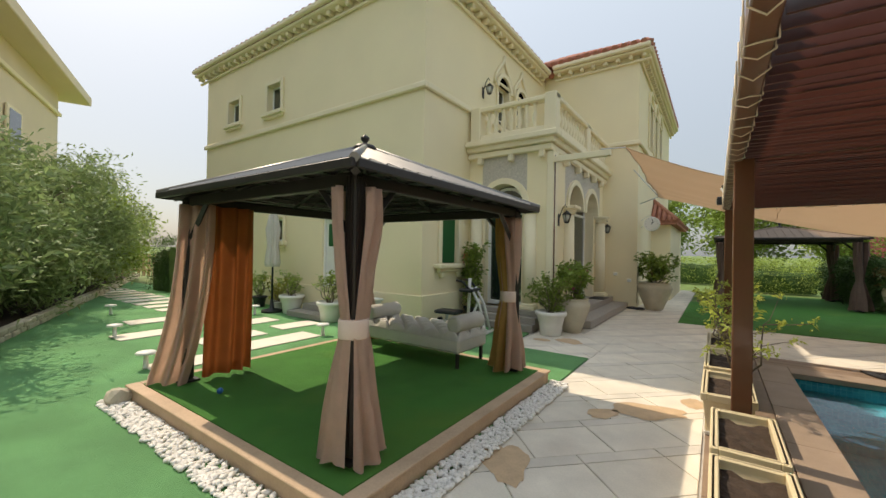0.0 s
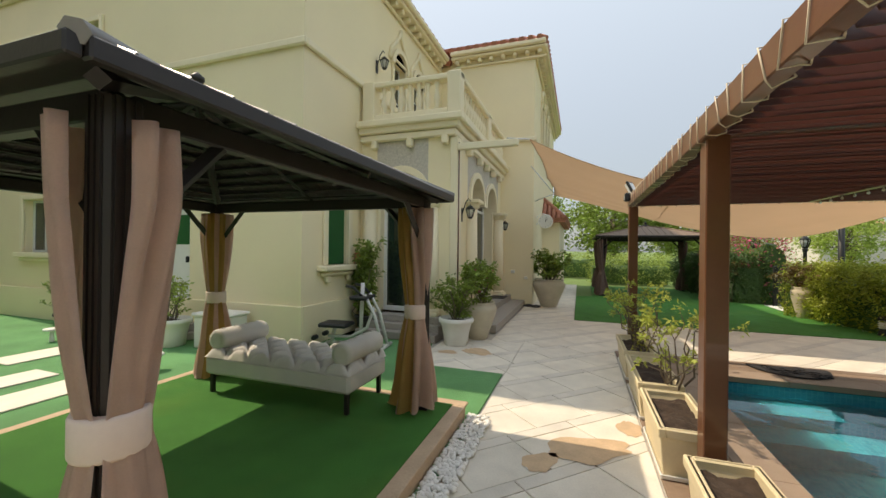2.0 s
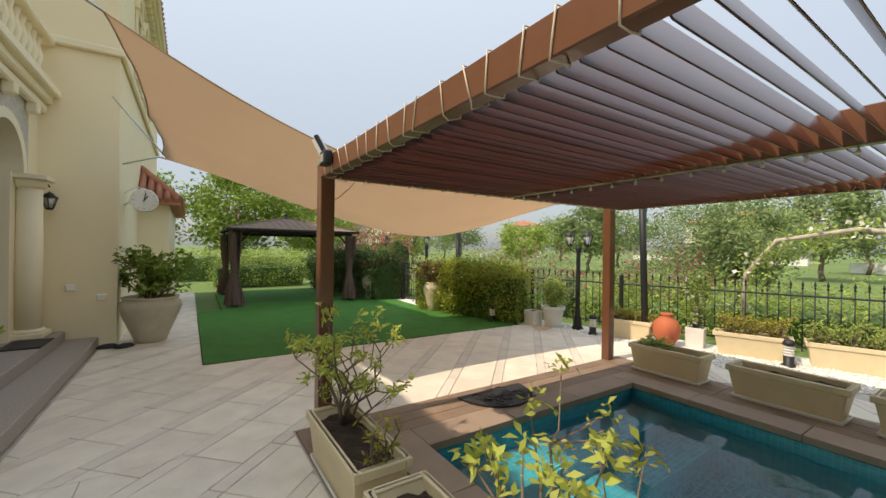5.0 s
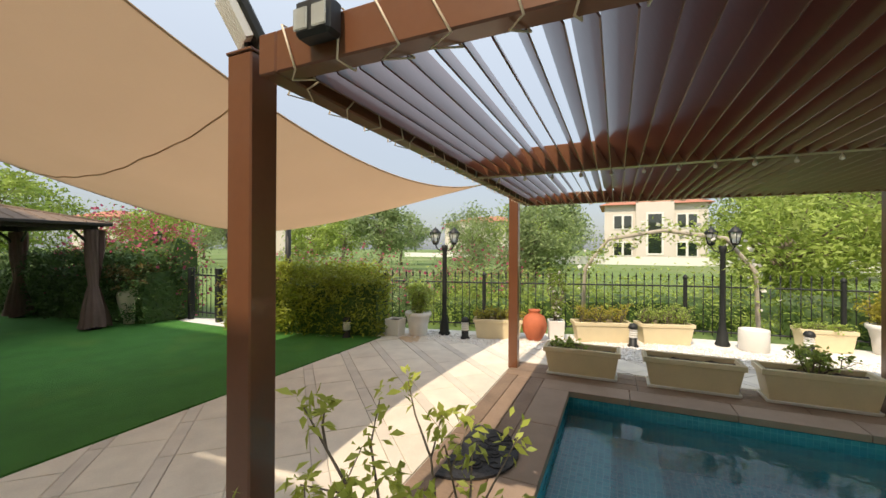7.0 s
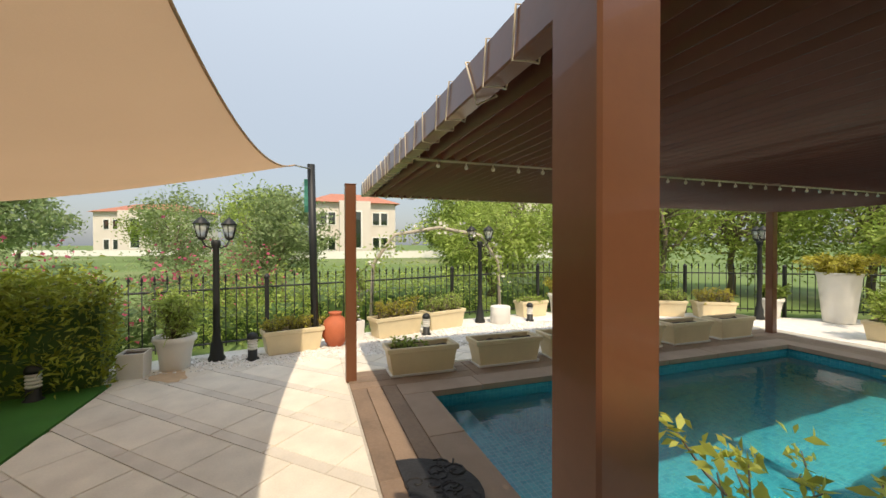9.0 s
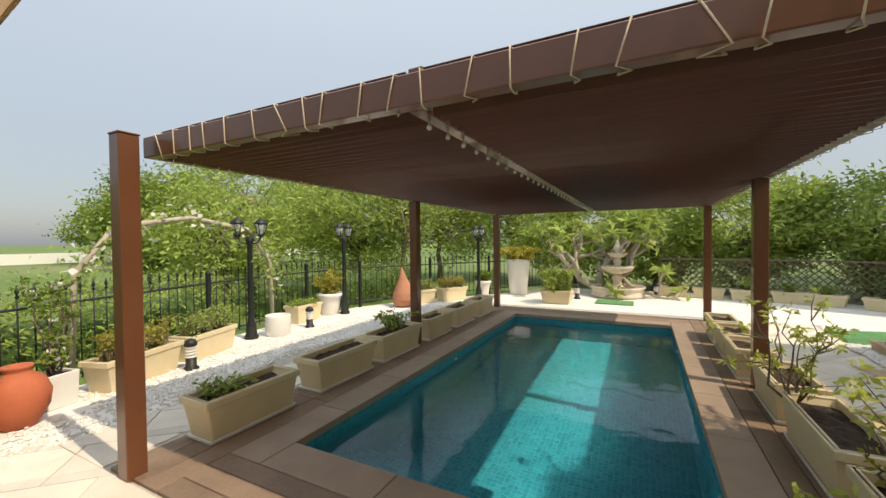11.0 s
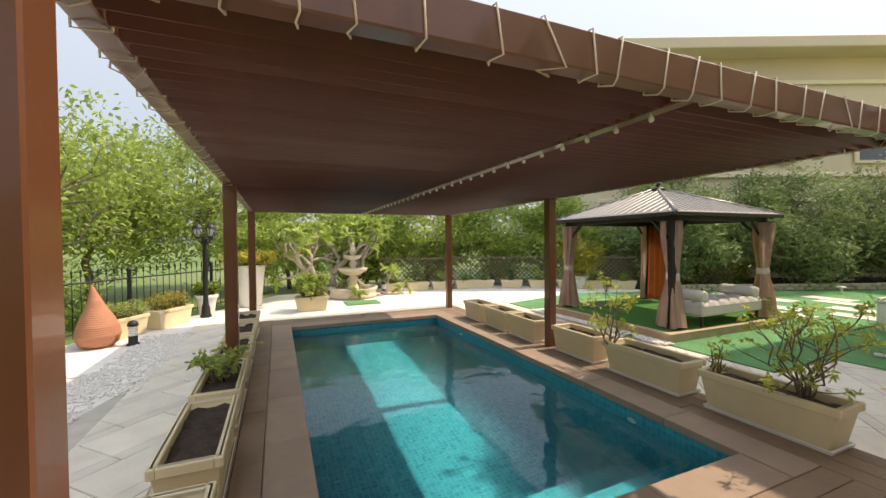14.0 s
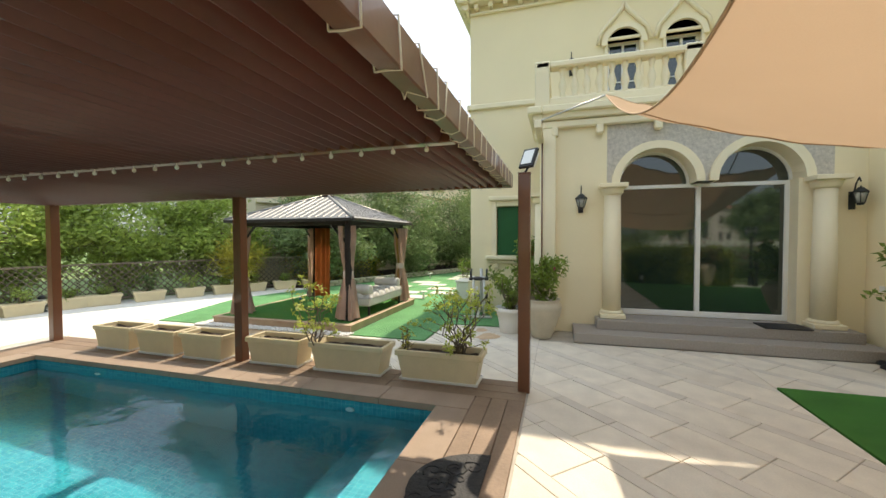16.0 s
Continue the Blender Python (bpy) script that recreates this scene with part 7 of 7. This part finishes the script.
# pebbles beside the platform and along the gravel edge
def pebbles(name, rects, n, size, label, seed, z):
    rng = np.random.default_rng(seed)
    bm = bm_new()
    bmesh.ops.create_icosphere(bm, subdivisions=1, radius=1.0)
    bv = np.array([v.co[:] for v in bm.verts])
    bf = np.array([[v.index for v in f.verts] for f in bm.faces])
    bm.free()
    area = np.array([abs((r[1] - r[0]) * (r[3] - r[2])) for r in rects])
    k = rng.choice(len(rects), n, p=area / area.sum())
    rc = np.array(rects)[k]
    c = np.stack([rng.uniform(rc[:, 0], rc[:, 1]), rng.uniform(rc[:, 2], rc[:, 3]), np.full(n, z) + rng.uniform(0, size * 0.5, n)], 1)
    sc = size * rng.uniform(0.6, 1.25, (n, 1)) * np.stack([rng.uniform(0.8, 1.3, n), rng.uniform(0.7, 1.1, n), rng.uniform(0.5, 0.75, n)], 1)
    a = rng.uniform(0, 6.28, n)
    v = bv[None] * sc[:, None] * (1 + 0.12 * rng.normal(size=(n, len(bv), 1)))
    x = v[..., 0] * np.cos(a)[:, None] - v[..., 1] * np.sin(a)[:, None]
    y = v[..., 0] * np.sin(a)[:, None] + v[..., 1] * np.cos(a)[:, None]
    v = np.stack([x, y, v[..., 2]], 2) + c[:, None]
    f = (bf[None] + (np.arange(n) * len(bv))[:, None, None]).reshape(-1, 3)
    me = bpy.data.meshes.new(name)
    me.from_pydata(v.reshape(-1, 3).tolist(), [], f.tolist())
    me.polygons.foreach_set("use_smooth", np.ones(len(f), dtype=bool))
    me.materials.append(PEBBLE)
    return tagged(new(name, me), label, "pebbles", kind="stuff")


pebbles("pebbles", [(-1.68, -1.48, 0.84, 4.02), (-4.75, -1.48, 0.84, 1.05)], 3000, 0.021, "white rounded pebbles round the gazebo platform", 91, 0.02)
pebbles("gravel_stones", [(4.95, 5.6, 5.0, 9.2), (5.2, 6.3, 2.0, 6.5), (4.9, 5.6, 0, 3), (4.75, 5.4, 9.4, 9.9), (4.3, 4.6, 10.2, 12.6)], 5200, 0.019, "loose white gravel stones along the paving edge", 92, -0.004)


# ---- paving slabs, coping and deck boards ----
def clip(poly, x0, x1, y0, y1):
    for ax, lim, sg in ((0, x0, 1), (0, x1, -1), (1, y0, 1), (1, y1, -1)):
        out = []
        for i, p in enumerate(poly):
            q = poly[(i + 1) % len(poly)]
            a, b = sg * (p[ax] - lim), sg * (q[ax] - lim)
            if a >= 0:
                out.append(p)
            if a * b < 0:
                t = a / (a - b)
                out.append((p[0] + (q[0] - p[0]) * t, p[1] + (q[1] - p[1]) * t))
        poly = out
        if len(poly) < 3:
            return []
    return poly


def prism(poly, z0, z1, ease=0.004):
    bm = bm_new()
    cx, cy = sum(p[0] for p in poly) / len(poly), sum(p[1] for p in poly) / len(poly)
    low = [bm.verts.new((x, y, z0)) for x, y in poly]
    mid = [bm.verts.new((x, y, z1 - ease)) for x, y in poly]
    top = [bm.verts.new((x + (cx - x) * 0.015, y + (cy - y) * 0.015, z1)) for x, y in poly]
    for a, b in ((low, mid), (mid, top)):
        for i in range(len(poly)):
            j = (i + 1) % len(poly)
            bm.faces.new((a[i], a[j], b[j], b[i]))
    bm.faces.new(top)
    return bm


REGIONS = [(-2.12, 5.2, 6.99, 9.465), (-1.6, -0.275, -0.72, 6.985), (-2.84, -1.605, 5.3, 6.985), (-2.12, -0.87, 9.47, 18.5), (4.32, 5.0, -0.72, 6.985)]
PITCH, SLABW, LEN = 0.53, 0.42, 0.62
rp = random.Random(12)
c45 = math.sqrt(0.5)


def to_xy(u, v):
    return (1.1 + (u - v) * c45, 6.2 + (u + v) * c45)


for row in range(-30, 34):
    for col in range(-24, 28):
        u0 = col * LEN + (row % 2) * LEN * 0.5
        for kind, v0, v1 in ((0, row * PITCH + 0.004, row * PITCH + SLABW - 0.004), (1, row * PITCH + SLABW + 0.002, (row + 1) * PITCH - 0.002)):
            quad = [to_xy(u0 + 0.004, v0), to_xy(u0 + LEN - 0.004, v0), to_xy(u0 + LEN - 0.004, v1), to_xy(u0 + 0.004, v1)]
            for rgn in REGIONS:
                p = clip(quad, *rgn)
                if not p or abs(sum(p[i][0] * p[(i + 1) % len(p)][1] - p[(i + 1) % len(p)][0] * p[i][1] for i in range(len(p)))) < 0.004:
                    continue
                z = 0.0 + rp.uniform(-0.0015, 0.001)
                part("slab" if kind == 0 else "border_strip", prism(p, -0.03, z), PAVER if kind == 0 else STRIP, terrace)
deck = setting("pool_deck", placed(bm_new(), Matrix()), DECK, "stone coping and brown deck boards round the pool", "deck")
px0, px1, py0, py1 = POOL


def strip_pieces(name, mat, x0, x1, y0, y1, along, length, z=0.015):
    a, b = (x0, x1) if along == 0 else (y0, y1)
    n = max(1, round((b - a) / length))
    for i in range(n):
        s, e = a + (b - a) * i / n + 0.003, a + (b - a) * (i + 1) / n - 0.003
        bm = bm_new()
        if along == 0:
            box(bm, s, e, y0 + 0.003, y1 - 0.003, -0.05, z + rp.uniform(-0.0015, 0.0015), 0.004)
        else:
            box(bm, x0 + 0.003, x1 - 0.003, s, e, -0.05, z + rp.uniform(-0.0015, 0.0015), 0.004)
        part(name, bm, mat, deck)


cw = 0.30
strip_pieces("coping_stone", COPING, px0 - cw, px0 + 0.02, py0 - cw, py1 + cw, 1, 0.9)
strip_pieces("coping_stone", COPING, px1 - 0.02, px1 + cw, py0 - cw, py1 + cw, 1, 0.9)
strip_pieces("coping_stone", COPING, px0 + 0.02, px1 - 0.02, py1 - 0.02, py1 + cw, 0, 0.9)
strip_pieces("coping_stone", COPING, px0 + 0.02, px1 - 0.02, py0 - cw, py0 + 0.02, 0, 0.9)
for k in range(3):
    w = 0.19
    strip_pieces("deck_board", DECK, px0 - cw - (w - 0.02) * (k + 1), px0 - cw - (w - 0.02) * k, py0 - cw - 0.5, py1 + cw + 0.48, 1, 1.6, 0.012)
    strip_pieces("deck_board", DECK, px1 + cw + w * k, px1 + cw + w * (k + 1), py0 - cw - 0.5, py1 + cw + 0.48, 1, 1.6, 0.012)
    strip_pieces("deck_board", DECK, px0 - cw, px1 + cw, py1 + cw + 0.16 * k, py1 + cw + 0.16 * (k + 1), 0, 1.5, 0.012)
    strip_pieces("deck_board", DECK, px0 - cw, px1 + cw, py0 - cw - 0.16 * (k + 1), py0 - cw - 0.16 * k, 0, 1.5, 0.012)
